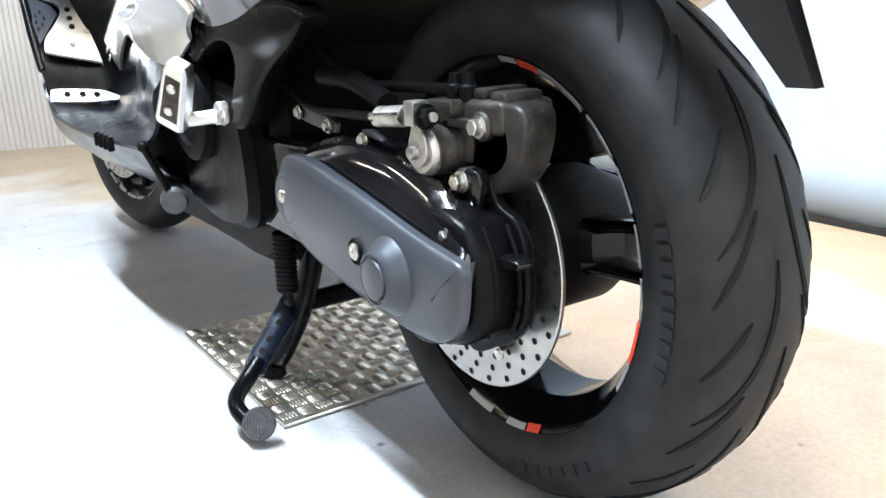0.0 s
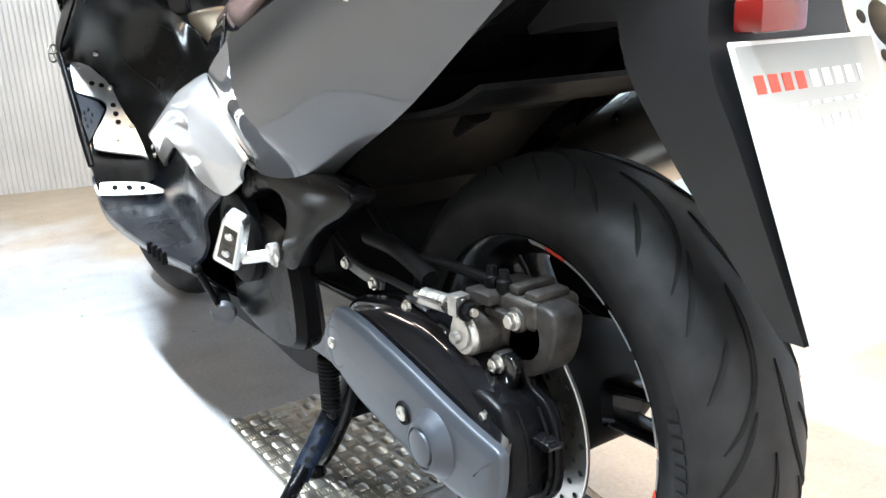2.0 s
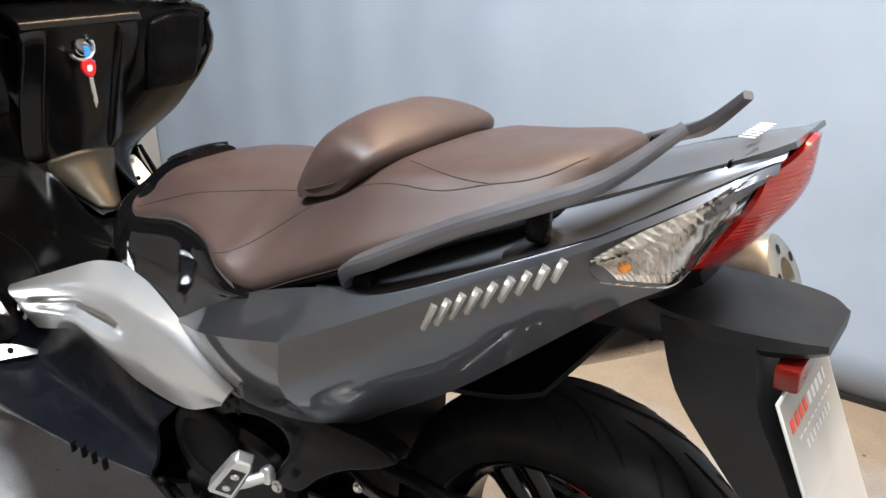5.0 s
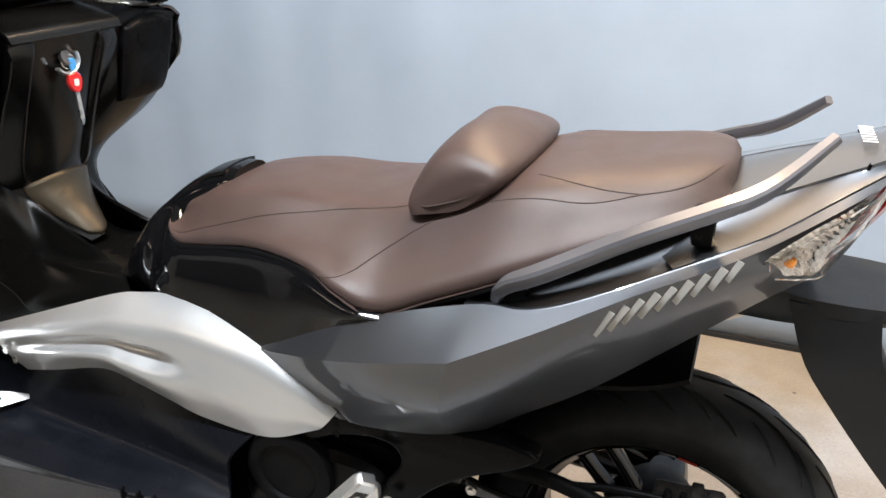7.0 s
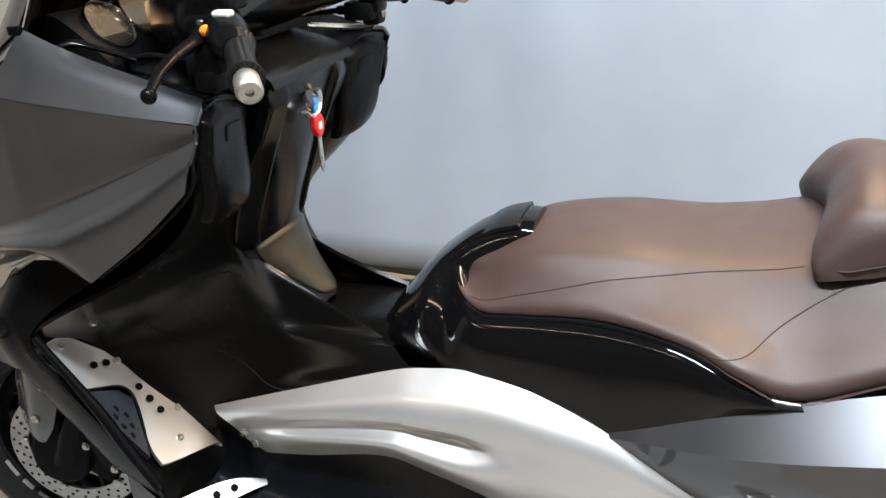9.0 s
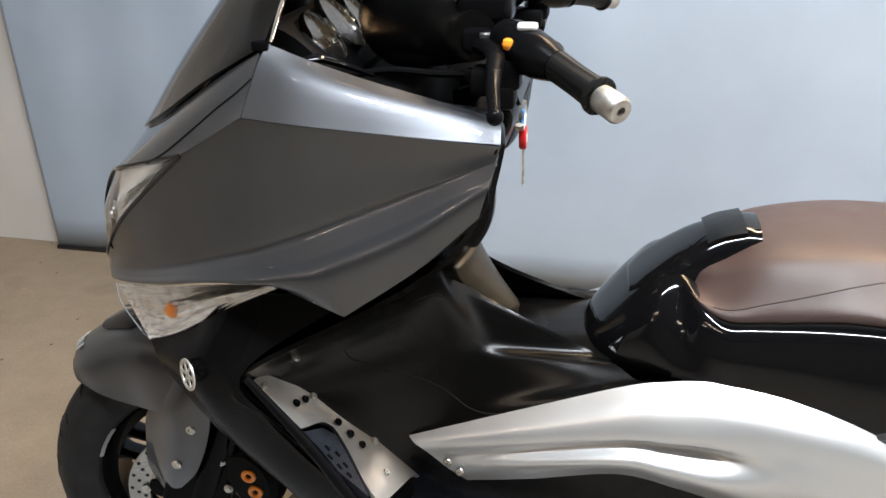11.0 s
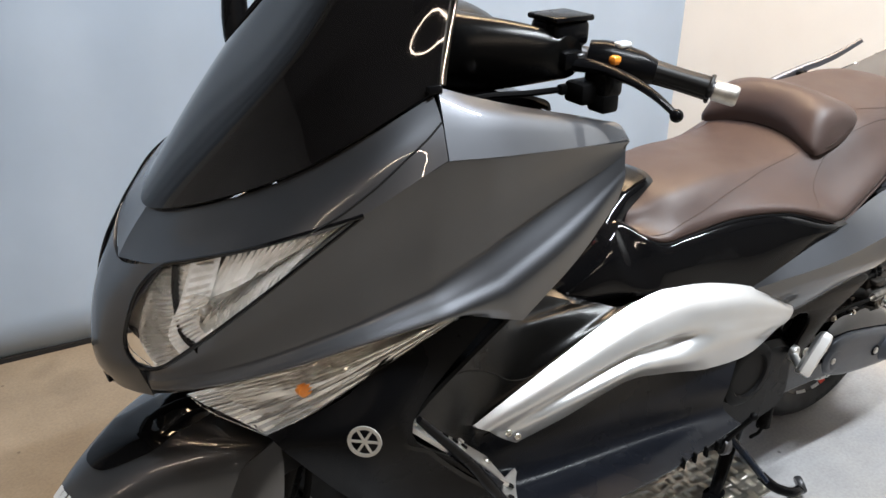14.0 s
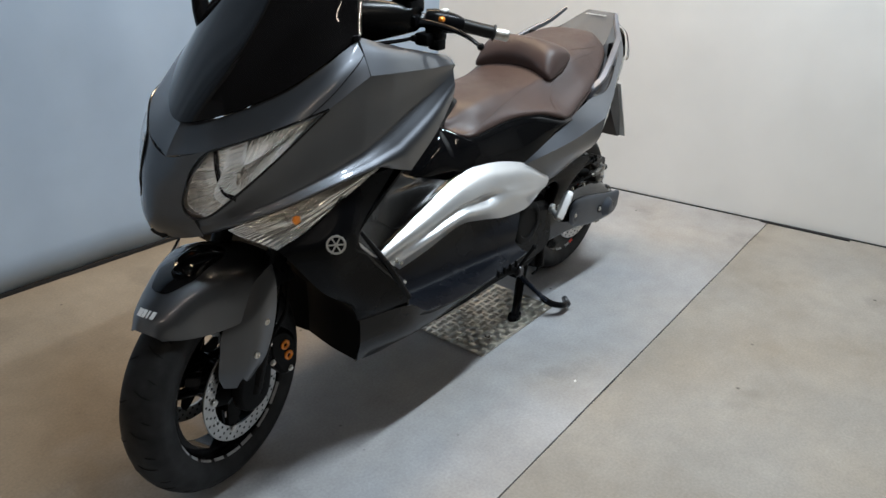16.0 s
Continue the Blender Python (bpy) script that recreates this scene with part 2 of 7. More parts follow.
def plate(name, outline, y0, y1, bevel=0.003, smooth=35, axis="y", n=0):
    """An extruded outline with bevelled rims. The outline lies across the axis."""
    o = np.array(outline, float)
    if n:
        o = spline(np.vstack([o, o[:1]]), n)[:-1]
    c = o.mean(0)
    d = o - c
    s = 1 - bevel / (np.linalg.norm(d, axis=1, keepdims=True) + 1e-9)
    inner = c + d * s
    e = bevel if y1 > y0 else -bevel

    def put(q, h):
        return [{"y": (a, h, b), "x": (h, a, b), "z": (a, b, h)}[axis] for a, b in q]

    return loft(name, [put(inner, y0), put(o, y0 + e), put(o, y1 - e), put(inner, y1)], smooth=smooth)


def inset(o, d):
    """Moves a closed outline inward by d, along its own normals."""
    o = np.asarray(o, float)
    t = np.roll(o, -1, 0) - np.roll(o, 1, 0)
    t /= np.linalg.norm(t, axis=1, keepdims=True) + 1e-12
    n = np.stack([-t[:, 1], t[:, 0]], 1)
    area2 = np.sum(o[:, 0] * np.roll(o[:, 1], -1) - np.roll(o[:, 0], -1) * o[:, 1])
    return o + n * d * (1 if area2 > 0 else -1)


def slab(name, outline, y0, y1, rim=0.005, n=60, both=True, smooth=45, dome=0.0):
    """A cast or moulded plate across y with a rounded rim at its outer face."""
    o = np.array(outline, float)
    if n:
        o = spline(np.vstack([o, o[:1]]), n)[:-1]
    e = 1 if y1 > y0 else -1
    steps = [(0.0, y1 - e * rim), (rim * 0.12, y1 - e * rim * 0.55), (rim * 0.45, y1 - e * rim * 0.14), (rim * 1.0, y1)]
    if both:
        steps = [(rim * 0.7, y0), (0.0, y0 + e * rim * 0.7)] + steps
    else:
        steps = [(0.0, y0)] + steps
    return loft(name, [[(a, y, b) for a, b in inset(o, d)] for d, y in steps], smooth=smooth)


def block(name, size, bevel=0.004, at=(0, 0, 0), segs=2):
    bm = bmesh.new()
    bmesh.ops.create_cube(bm, size=1)
    bmesh.ops.scale(bm, vec=size, verts=bm.verts)
    bmesh.ops.bevel(bm, geom=bm.edges[:], offset=bevel, segments=segs, profile=0.5, affect="EDGES")
    bmesh.ops.translate(bm, vec=at, verts=bm.verts)
    me = bpy.data.meshes.new(name)
    bm.to_mesh(me)
    bm.free()
    me.shade_smooth()
    me.set_sharp_from_angle(angle=radians(40))
    return me


def joined(name, meshes, smooth=38):
    v, f = [], []
    for me in meshes:
        o = len(v)
        v += [tuple(q.co) for q in me.vertices]
        f += [tuple(o + i for i in p.vertices) for p in me.polygons]
    me = bpy.data.meshes.new(name)
    me.from_pydata(v, [], f)
    me.shade_smooth()
    me.set_sharp_from_angle(angle=radians(smooth))
    return me


def raised(name, g, u0, u1, v0, v1, h, outward, rim=0.08, corner=0.25, sink=0.003, nu=26, nv=30, mirror=False):
    """A panel with rounded corners and rims, standing proud of a dense grid of points."""
    nr = np.cross(np.gradient(g, axis=1), np.gradient(g, axis=0))
    nr /= np.linalg.norm(nr, axis=2, keepdims=True) + 1e-12
    if nr.reshape(-1, 3).mean(0) @ np.array(outward) < 0:
        nr = -nr
    m, n = g.shape[:2]

    def at(field, u, v):
        a, b = min(max(u, 0), 1) * (n - 1), min(max(v, 0), 1) * (m - 1)
        i, j = min(int(b), m - 2), min(int(a), n - 2)
        f, e = b - i, a - j
        return (field[i, j] * (1 - e) + field[i, j + 1] * e) * (1 - f) + (field[i + 1, j] * (1 - e) + field[i + 1, j + 1] * e) * f

    # a superellipse-like map keeps the corners round
    v_, f_ = [], []
    su, sv = np.linspace(-1, 1, nu), np.linspace(-1, 1, nv)
    for b in sv:
        for a in su:
            w = 1 - corner * (a * b) ** 2 * 0.5
            edge = min(1.0, (1 - max(abs(a), abs(b))) / rim)
            k = -sink + (h + sink) * math.sin(edge * math.pi / 2) ** 0.8 if edge < 1 else h
            u, v = (u0 + u1) / 2 + (u1 - u0) / 2 * a * w, (v0 + v1) / 2 + (v1 - v0) / 2 * b * w
            v_.append(at(g, u, v) + at(nr, u, v) * k)
    for i in range(nv - 1):
        for j in range(nu - 1):
            a = i * nu + j
            f_.append((a, a + 1, a + nu + 1, a + nu))
    v_ = np.array(v_) * (1, -1 if mirror else 1, 1)
    return mesh(name, v_, f_, 50)


def hexbolt(name, at, direction, r=0.008, h=0.007):
    """A flanged hexagon bolt head."""
    a = lathe("b", [(0, 0), (0, r * 1.35), (0.002, r * 1.3), (0.002, 0)], 20, "z")
    hx = [(math.cos(i * math.pi / 3) * r, math.sin(i * math.pi / 3) * r) for i in range(6)]
    b = plate("b", hx, 0.001, h, 0.001, axis="z")
    q = Vector(direction).to_track_quat("Z", "Y").to_matrix().to_4x4()
    me = joined(name, [a, b])
    me.transform(Matrix.Translation(at) @ q)
    return me


def screw(name, at, direction, r=0.006):
    """A round screw head with a socket."""
    me = lathe(name, [(0, 0), (0, r), (0.002, r), (0.0035, r * 0.8), (0.0035, r * 0.45), (0.0018, r * 0.42), (0.0018, 0)], 20, "z")
    q = Vector(direction).to_track_quat("Z", "Y").to_matrix().to_4x4()
    me.transform(Matrix.Translation(at) @ q)
    return me


def both(name, maker, material, parent, label="", **kw):
    """The same panel on the left and, mirrored, on the right."""
    obs = []
    for mirror in (False, True):
        obs.append(part(name, maker(mirror), material, parent, label))
    return obs


def flip(me):
    """Mirrors a mesh across the middle plane of the scooter."""
    me.transform(Matrix.Diagonal((1, -1, 1, 1)))
    me.flip_normals()
    return me


def fluted(name, ctrl, u0, u1, flutes, depth, inset, mirror, lean=0.0, along=False, seed=1, outward=(0.7, 0.6, 0)):
    """A pressed reflector behind a lens, folded into flutes that run across it, or along it."""
    g = grid_points(ctrl, 201, 201)
    nr = np.cross(np.gradient(g, axis=1), np.gradient(g, axis=0))
    nr /= np.linalg.norm(nr, axis=2, keepdims=True) + 1e-12
    if nr.reshape(-1, 3).mean(0) @ np.array(outward) < 0:
        nr = -nr
    rnd = np.random.default_rng(seed)
    folds, across = 2 * flutes + 1, 13
    jit = rnd.uniform(0.6, 1.0, folds)
    v, f = [], []
    for i in range(folds):
        for j in range(across):
            a, c = i / (folds - 1), j / (across - 1)
            u, w = (c, a) if along else (a, c)
            u = min(1.0, max(0.0, u0 + (u1 - u0) * u + lean * (w - 0.5)))
            p, q = g[round(200 * w), round(200 * u)], nr[round(200 * w), round(200 * u)]
            d = inset * (0.25 + 0.75 * math.sin(math.pi * w)) * (1 - 0.5 * u) + (i % 2) * depth * jit[i] * max(0.0, math.sin(math.pi * c)) ** 0.4
            v.append((p - q * d) * (1, -1 if mirror else 1, 1))
    for i in range(folds - 1):
        for j in range(across - 1):
            a = i * across + j
            f.append((a, a + 1, a + across + 1, a + across))
    return mesh(name, v, f, 14)

# ---- room ----
def area(name, eye, target, sx, sy, watts, color, spread=180):
    d = bpy.data.lights.new(name, "AREA")
    d.shape, d.size, d.size_y, d.energy, d.color = "RECTANGLE", sx, sy, watts, color
    d.spread = radians(spread)
    ob = new(name, d)
    ob.matrix_world = look(eye, target)
    return ob


area("ceiling_tube", (0.52, 0.86, 2.95), (0.52, 0.86, 0), 1.7, 0.06, 108, (0.80, 0.92, 1.0))
area("warm_lamp", (0.30, -0.92, 2.95), (0.5, -0.75, 0), 2.0, 0.20, 48, (1.0, 0.76, 0.50), 140)
for lamp_at in ((2.6, 2.4), (4.6, 0.9), (4.6, 3.2)):
    area("warm_lamp", (*lamp_at, 2.95), (*lamp_at, 0), 1.4, 0.05, 9.0, (1.0, 0.86, 0.70))


def concrete(name, color, spots, bare=None):
    m = bpy.data.materials.new(name)
    m.use_nodes = True
    nt = m.node_tree
    b = nt.nodes["Principled BSDF"]
    b.inputs["Roughness"].default_value = 0.75
    big, _ = noise_mix(nt, 0.86, 1.08, 2.6, 9)
    fine, fx = noise_mix(nt, 0.90, 1.08, 130, 6)
    mul = nt.nodes.new("ShaderNodeMath")
    mul.operation = "MULTIPLY"
    mid_, _ = noise_mix(nt, 0.93, 1.05, 14, 8)
    mm = nt.nodes.new("ShaderNodeMath")
    mm.operation = "MULTIPLY"
    nt.links.new(big, mm.inputs[0])
    nt.links.new(mid_, mm.inputs[1])
    nt.links.new(mm.outputs[0], mul.inputs[0])
    nt.links.new(fine, mul.inputs[1])
    # scattered dark specks and dents
    co = nt.nodes.new("ShaderNodeTexCoord")
    vo = nt.nodes.new("ShaderNodeTexVoronoi")
    vo.inputs["Scale"].default_value = spots
    vo.inputs["Randomness"].default_value = 1.0
    nt.links.new(co.outputs["Object"], vo.inputs["Vector"])
    mr = nt.nodes.new("ShaderNodeMapRange")
    mr.inputs["From Min"].default_value, mr.inputs["From Max"].default_value = 0.02, 0.06
    mr.inputs["To Min"].default_value, mr.inputs["To Max"].default_value = 0.3, 1.0
    nt.links.new(vo.outputs["Distance"], mr.inputs["Value"])
    m2 = nt.nodes.new("ShaderNodeMath")
    m2.operation = "MULTIPLY"
    nt.links.new(mul.outputs[0], m2.inputs[0])
    nt.links.new(mr.outputs[0], m2.inputs[1])
    # dull stains with ragged edges
    _, sx_ = noise_mix(nt, 0, 1, 3.4, 7)
    sr = nt.nodes.new("ShaderNodeMapRange")
    sr.inputs["From Min"].default_value, sr.inputs["From Max"].default_value = 0.60, 0.68
    sr.inputs["To Min"].default_value, sr.inputs["To Max"].default_value = 1.0, 0.84
    nt.links.new(sx_.outputs["Fac"], sr.inputs["Value"])
    m3 = nt.nodes.new("ShaderNodeMath")
    m3.operation = "MULTIPLY"
    nt.links.new(m2.outputs[0], m3.inputs[0])
    nt.links.new(sr.outputs[0], m3.inputs[1])
    m2 = m3
    st, _ = noise_mix(nt, -0.2, 1.0, 1.6, 9)
    tint = nt.nodes.new("ShaderNodeMix")
    tint.data_type = "RGBA"
    tint.inputs[6].default_value = (*color, 1)
    tint.inputs[7].default_value = (color[0] * 0.95, color[1] * 0.87, color[2] * 0.76, 1)
    nt.links.new(st, tint.inputs[0])
    shade = tint.outputs[2]
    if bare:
        # brown concrete tone plus that side's warm light, mixed into the paint colour, ragged-edged
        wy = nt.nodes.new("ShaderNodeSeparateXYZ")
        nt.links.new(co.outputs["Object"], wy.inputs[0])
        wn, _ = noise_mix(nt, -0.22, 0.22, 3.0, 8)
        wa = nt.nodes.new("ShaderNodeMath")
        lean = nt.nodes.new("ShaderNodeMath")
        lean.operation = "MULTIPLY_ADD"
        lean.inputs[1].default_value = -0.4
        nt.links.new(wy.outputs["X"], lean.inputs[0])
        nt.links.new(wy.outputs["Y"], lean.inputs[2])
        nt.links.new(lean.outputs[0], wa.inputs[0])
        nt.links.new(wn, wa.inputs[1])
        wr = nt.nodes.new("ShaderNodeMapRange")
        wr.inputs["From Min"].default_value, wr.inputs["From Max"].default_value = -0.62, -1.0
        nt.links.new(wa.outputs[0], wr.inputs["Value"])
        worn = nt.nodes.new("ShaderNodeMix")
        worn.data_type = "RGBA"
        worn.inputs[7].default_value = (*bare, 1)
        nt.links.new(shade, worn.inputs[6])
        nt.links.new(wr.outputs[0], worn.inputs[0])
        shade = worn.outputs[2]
    sc = nt.nodes.new("ShaderNodeVectorMath")
    sc.operation = "SCALE"
    nt.links.new(shade, sc.inputs[0])
    nt.links.new(m2.outputs[0], sc.inputs["Scale"])
    nt.links.new(sc.outputs[0], b.inputs["Base Color"])
    bp = nt.nodes.new("ShaderNodeBump")
    bp.inputs["Strength"].default_value, bp.inputs["Distance"].default_value = 0.28, 0.002
    nt.links.new(fx.outputs["Fac"], bp.inputs["Height"])
    nt.links.new(bp.outputs[0], b.inputs["Normal"])
    return m


# the brown end colour also carries the warm light near the sheet
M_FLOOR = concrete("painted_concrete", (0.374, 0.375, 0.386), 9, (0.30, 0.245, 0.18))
M_FLOOR2 = concrete("bare_concrete", (0.315, 0.297, 0.270), 7)
M_WALL = mat("white_wall_paint", (0.78, 0.76, 0.73), 0.7, var=0.04, scale=3, bump=0.15, bscale=120)
# dark tones for the unseen walls and ceiling, picked to hold back fill light
M_DIM = mat("unseen_wall_dark", (0.16, 0.145, 0.125), 0.8, var=0.1, scale=2)
M_CEIL = mat("unseen_ceiling_dark", (0.09, 0.085, 0.08), 0.8, var=0.05, scale=3)
M_SHEET = mat("blue_sheet", (0.425, 0.52, 0.64), 0.7, var=0.07, scale=2.5, bump=0.1, bscale=400)
M_SHUTTER = mat("shutter_metal", (0.46, 0.44, 0.42), 0.45, 0.4, var=0.08, scale=4)
M_SKIRT = mat("black_strip", (0.015, 0.015, 0.016), 0.6, var=0.1)

SEAM_Y = lambda x: 0.562 + 0.034 * x
X0, X1, YB = -1.6, 7.0, 4.6
H = 3.1


def floor_slab(name, poly, material, z=0.0):
    o = [(p[0], p[1]) for p in poly]
    n = len(o)
    v = [(a, b, z) for a, b in o] + [(a, b, z - 0.12) for a, b in o]
    f = [tuple(range(n)), tuple(range(2 * n - 1, n - 1, -1))] + [(i, n + i, n + (i + 1) % n, (i + 1) % n) for i in range(n)]
    return tagged(part(name, mesh(name, v, f, 0), material), kind="structure")




def ragged(side, seed):
    """The worn edge of a slab along the joint."""
    return [(x, SEAM_Y(x) + side * (0.0016 + 0.0022 * max(0.0, noise.noise((x * 9, seed, 0.0))) + 0.0016 * abs(noise.noise((x * 40, seed, 1.0)))) + 0.004 * noise.noise((x * 2.5, 7.0, 0.0))) for x in np.linspace(X0, X1, 400)]


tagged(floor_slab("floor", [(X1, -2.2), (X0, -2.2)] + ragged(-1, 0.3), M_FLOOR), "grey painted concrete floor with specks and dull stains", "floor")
tagged(floor_slab("floor_bare", [(X1, YB), (X0, YB)] + ragged(1, 4.1), M_FLOOR2), "bare tan concrete floor beyond a straight joint", "floor")
tagged(floor_slab("floor_joint", [(X0, SEAM_Y(X0) - 0.01), (X1, SEAM_Y(X1) - 0.01), (X1, SEAM_Y(X1) + 0.01), (X0, SEAM_Y(X0) + 0.01)], M_SKIRT, -0.006), "dark narrow joint in the concrete floor", "floor")


def upright(name, a, b, z0, z1, thick, material):
    """A straight wall from a to b; thick goes to the left of the way."""
    d = np.array(b, float) - np.array(a, float)
    nrm = np.array((-d[1], d[0])) / np.linalg.norm(d) * thick
    q = [np.array(a), np.array(b), np.array(b) + nrm, np.array(a) + nrm]
    v = [(*p, z0) for p in q] + [(*p, z1) for p in q]
    f = [(0, 1, 2, 3), (7, 6, 5, 4)] + [(i, i + 4, (i + 1) % 4 + 4, (i + 1) % 4) for i in range(4)]
    return tagged(part(name, mesh(name, v, f, 0), material), kind="structure")


SHEET = lambda x: -1.203 - 0.062 * x
WALLX = lambda y: -0.873 - 0.133 * y
tagged(upright("wall_rear", (WALLX(YB), YB), (WALLX(-1.3), -1.3), 0.0, H, -0.12, M_WALL), "plain white painted wall behind the scooter", "wall")
tagged(upright("wall_rear_base", (WALLX(2.6) + 0.004, 2.6), (WALLX(-1.14) + 0.004, -1.14), 0.0, 0.006, 0.003, M_SKIRT), "dark gap along the foot of the white wall", "wall base")
tagged(upright("wall_side", (-1.1, SHEET(0) - 0.22), (X1, SHEET(0) - 0.52), 0.0, H, -0.12, M_WALL), "white wall behind the hanging sheet", "wall")
# far wall, back wall and ceiling are added out of view to limit bounce
tagged(upright("unseen_wall_far", (X1 - 0.1, -2.2), (X1 - 0.1, YB), 0.0, H, -0.12, M_DIM), "unseen end wall, kept dark to limit bounced light", "wall")
tagged(upright("unseen_wall_back", (X1, YB - 0.1), (X0, YB - 0.1), 0.0, H, -0.12, M_DIM), "unseen wall across the room, kept dark to limit bounced light", "wall")
ceil_q = [(X0, -2.2), (X1, -2.2), (X1, YB), (X0, YB)]
tagged(part("ceiling", mesh("ceiling", [(*p, H) for p in ceil_q] + [(*p, H + 0.1) for p in ceil_q], [(0, 1, 2, 3), (7, 6, 5, 4), (0, 4, 5, 1), (1, 5, 6, 2), (2, 6, 7, 3), (3, 7, 4, 0)], 0), M_CEIL), "unseen dark ceiling that limits bounced light", "ceiling", kind="structure")

tagged(upright("wall_rear_strip", (WALLX(0.86) + 0.016, 0.86), (WALLX(0.50) + 0.010, 0.50), 0.0, 0.007, 0.010, M_SKIRT), "dark loose strip lying along the foot of the wall", "trim")
chip = tagged(part("paint_chip", plate("paint_chip", [(0.0, 0.0), (0.013, 0.003), (0.015, 0.009), (0.004, 0.008)], 0.0005, 0.0025, 0.0006, axis="z"), M_WALL), "small white flake of paint lying on the floor", "paint flake")
chip.location = (0.66, 0.49, 0)

# hanging sheet with soft folds, its hem just over the floor
xs = np.linspace(-0.79, 2.90, 260)
zs = np.linspace(0.012, 2.7, 24)
sv, sf = [], []
for x in xs:
    for z in zs:
        fold = 0.010 * math.sin(x * 9 + 0.8 * math.sin(x * 3.1)) + 0.007 * math.sin(x * 21 + z * 0.5) + 0.012 * noise.noise((x * 2.2, z * 0.8, 3.0))
        sv.append((x, SHEET(x) - 0.01 + fold * (0.25 + 0.18 * z), z))
n = len(zs)
for i in range(len(xs) - 1):
    for j in range(n - 1):
        sf.append((i * n + j, i * n + n + j, i * n + n + j + 1, i * n + j + 1))
sheet_me = mesh("backdrop_sheet", sv, sf, 0)
sheet_me.shade_smooth()
sheet_ob = part("backdrop_sheet", sheet_me, M_SHEET)
md = sheet_ob.modifiers.new("thick", "SOLIDIFY")
md.thickness = 0.003
tagged(sheet_ob, "pale blue cloth sheet hung as a studio backdrop", "backdrop", kind="structure")
tagged(upright("sheet_hem", (2.90, SHEET(2.90) + 0.006), (-0.79, SHEET(-0.79) + 0.006), 0.0, 0.014, 0.01, M_SKIRT), "black weighted hem strip along the foot of the sheet", "hem")

# white post and roller shutter beyond the end of the sheet
tagged(upright("post", (2.86, -1.43), (3.22, -1.455), 0.0, H, -0.10, M_WALL), "white square post beside the hanging sheet", "post")
sa, sb = np.array((3.24, -1.50)), np.array((4.15, 1.9))
sd = (sb - sa) / np.linalg.norm(sb - sa)
sn = np.array((-sd[1], sd[0]))
sv, sf = [], []
ribs = 150
for i in range(ribs * 4 + 1):
    q = sa + sd * (i / (ribs * 4)) * np.linalg.norm(sb - sa) + sn * (0.004 if i % 4 in (1, 2) else 0.0)
    sv += [(*q, 0.0), (*q, 2.9)]
for i in range(ribs * 4):
    sf.append((2 * i, 2 * i + 2, 2 * i + 3, 2 * i + 1))
me = bpy.data.meshes.new("ribbed_wall")
me.from_pydata(sv, [], sf)
rw = part("ribbed_wall", me, M_SHUTTER)
md = rw.modifiers.new("thick", "SOLIDIFY")
md.thickness = 0.01
tagged(rw, "grey metal wall with fine upright ribs", "wall", kind="structure")

# chequered aluminium plate under the stand
plate_ob = group_at("chequer_plate", None, "", (0, 0, 0))
tagged(plate_ob, "worn aluminium chequer plate lying under the centre stand", "floor plate")
M_CHEQ = mat("chequer_alu", (0.66, 0.62, 0.55), 0.34, 1.0, var=0.2, scale=18, bump=0.2, bscale=300)
PX0, PX1, PY0, PY1 = 0.325, 0.745, -0.30, 0.205
part("sheet", block("sheet", (PX1 - PX0, PY1 - PY0, 0.004), 0.0008, ((PX0 + PX1) / 2, (PY0 + PY1) / 2, 0.004), 1), M_CHEQ, plate_ob)
cell = 0.026
v_all, f_all = [], []
for gx in range(int((PX1 - PX0) / cell)):
    for gy in range(int((PY1 - PY0) / cell)):
        cx, cy = PX0 + 0.022 + gx * cell, PY0 + 0.022 + gy * cell
        a = radians(90 if (gx + gy) % 2 else 0)
        for k in (-2, -1, 0, 1, 2):
            ox, oy = -math.sin(a) * k * 0.0048, math.cos(a) * k * 0.0048
            ca, sa_ = math.cos(a), math.sin(a)
            hl = 0.0110 - abs(k) * 0.0006
            o = len(v_all)
            for s, zz in ((1.0, 0.0059), (0.6, 0.0080)):
                for t in np.linspace(0, 2 * math.pi, 8, endpoint=False):
                    p, r = math.cos(t) * hl * s, math.sin(t) * 0.0014 * s
                    v_all.append((cx + ox + p * ca - r * sa_, cy + oy + p * sa_ + r * ca, zz))
            f_all += [(o + j, o + (j + 1) % 8, o + 8 + (j + 1) % 8, o + 8 + j) for j in range(8)] + [tuple(o + 8 + j for j in range(8))]
me = bpy.data.meshes.new("raised_bars")
me.from_pydata(v_all, [], f_all)
me.shade_smooth()
me.set_sharp_from_angle(angle=radians(60))
tagged(part("chequer_relief", me, M_CHEQ, plate_ob), kind="stuff")

# ---- scooter ----
bike = group_at("scooter", None, "", (0.022, 0, 0))
tagged(bike, "dark grey scooter with silver panels and brown seat on its stand", "scooter")


def fit(name, me, material, parent=None, label=""):
    """A part of the scooter, given in the place's own coordinates."""
    par = parent or bike
    while par.parent and par.parent.parent:
        par = par.parent
    at = Vector((0, 0, 0))
    p = par
    while p:
        at += p.location
        p = p.parent
    me.transform(Matrix.Translation(-at))
    ob = part(name, me, material, par, label)
    return ob


def pair(name, maker, material, parent=None, label=""):
    return [fit(name, maker(s), material, parent, label) for s in (False, True)]


RA, FA = (0.038, 0.279), (1.583, 0.280)  # axles, x and z
RR, FR = 0.277, 0.275                    # tyre radii


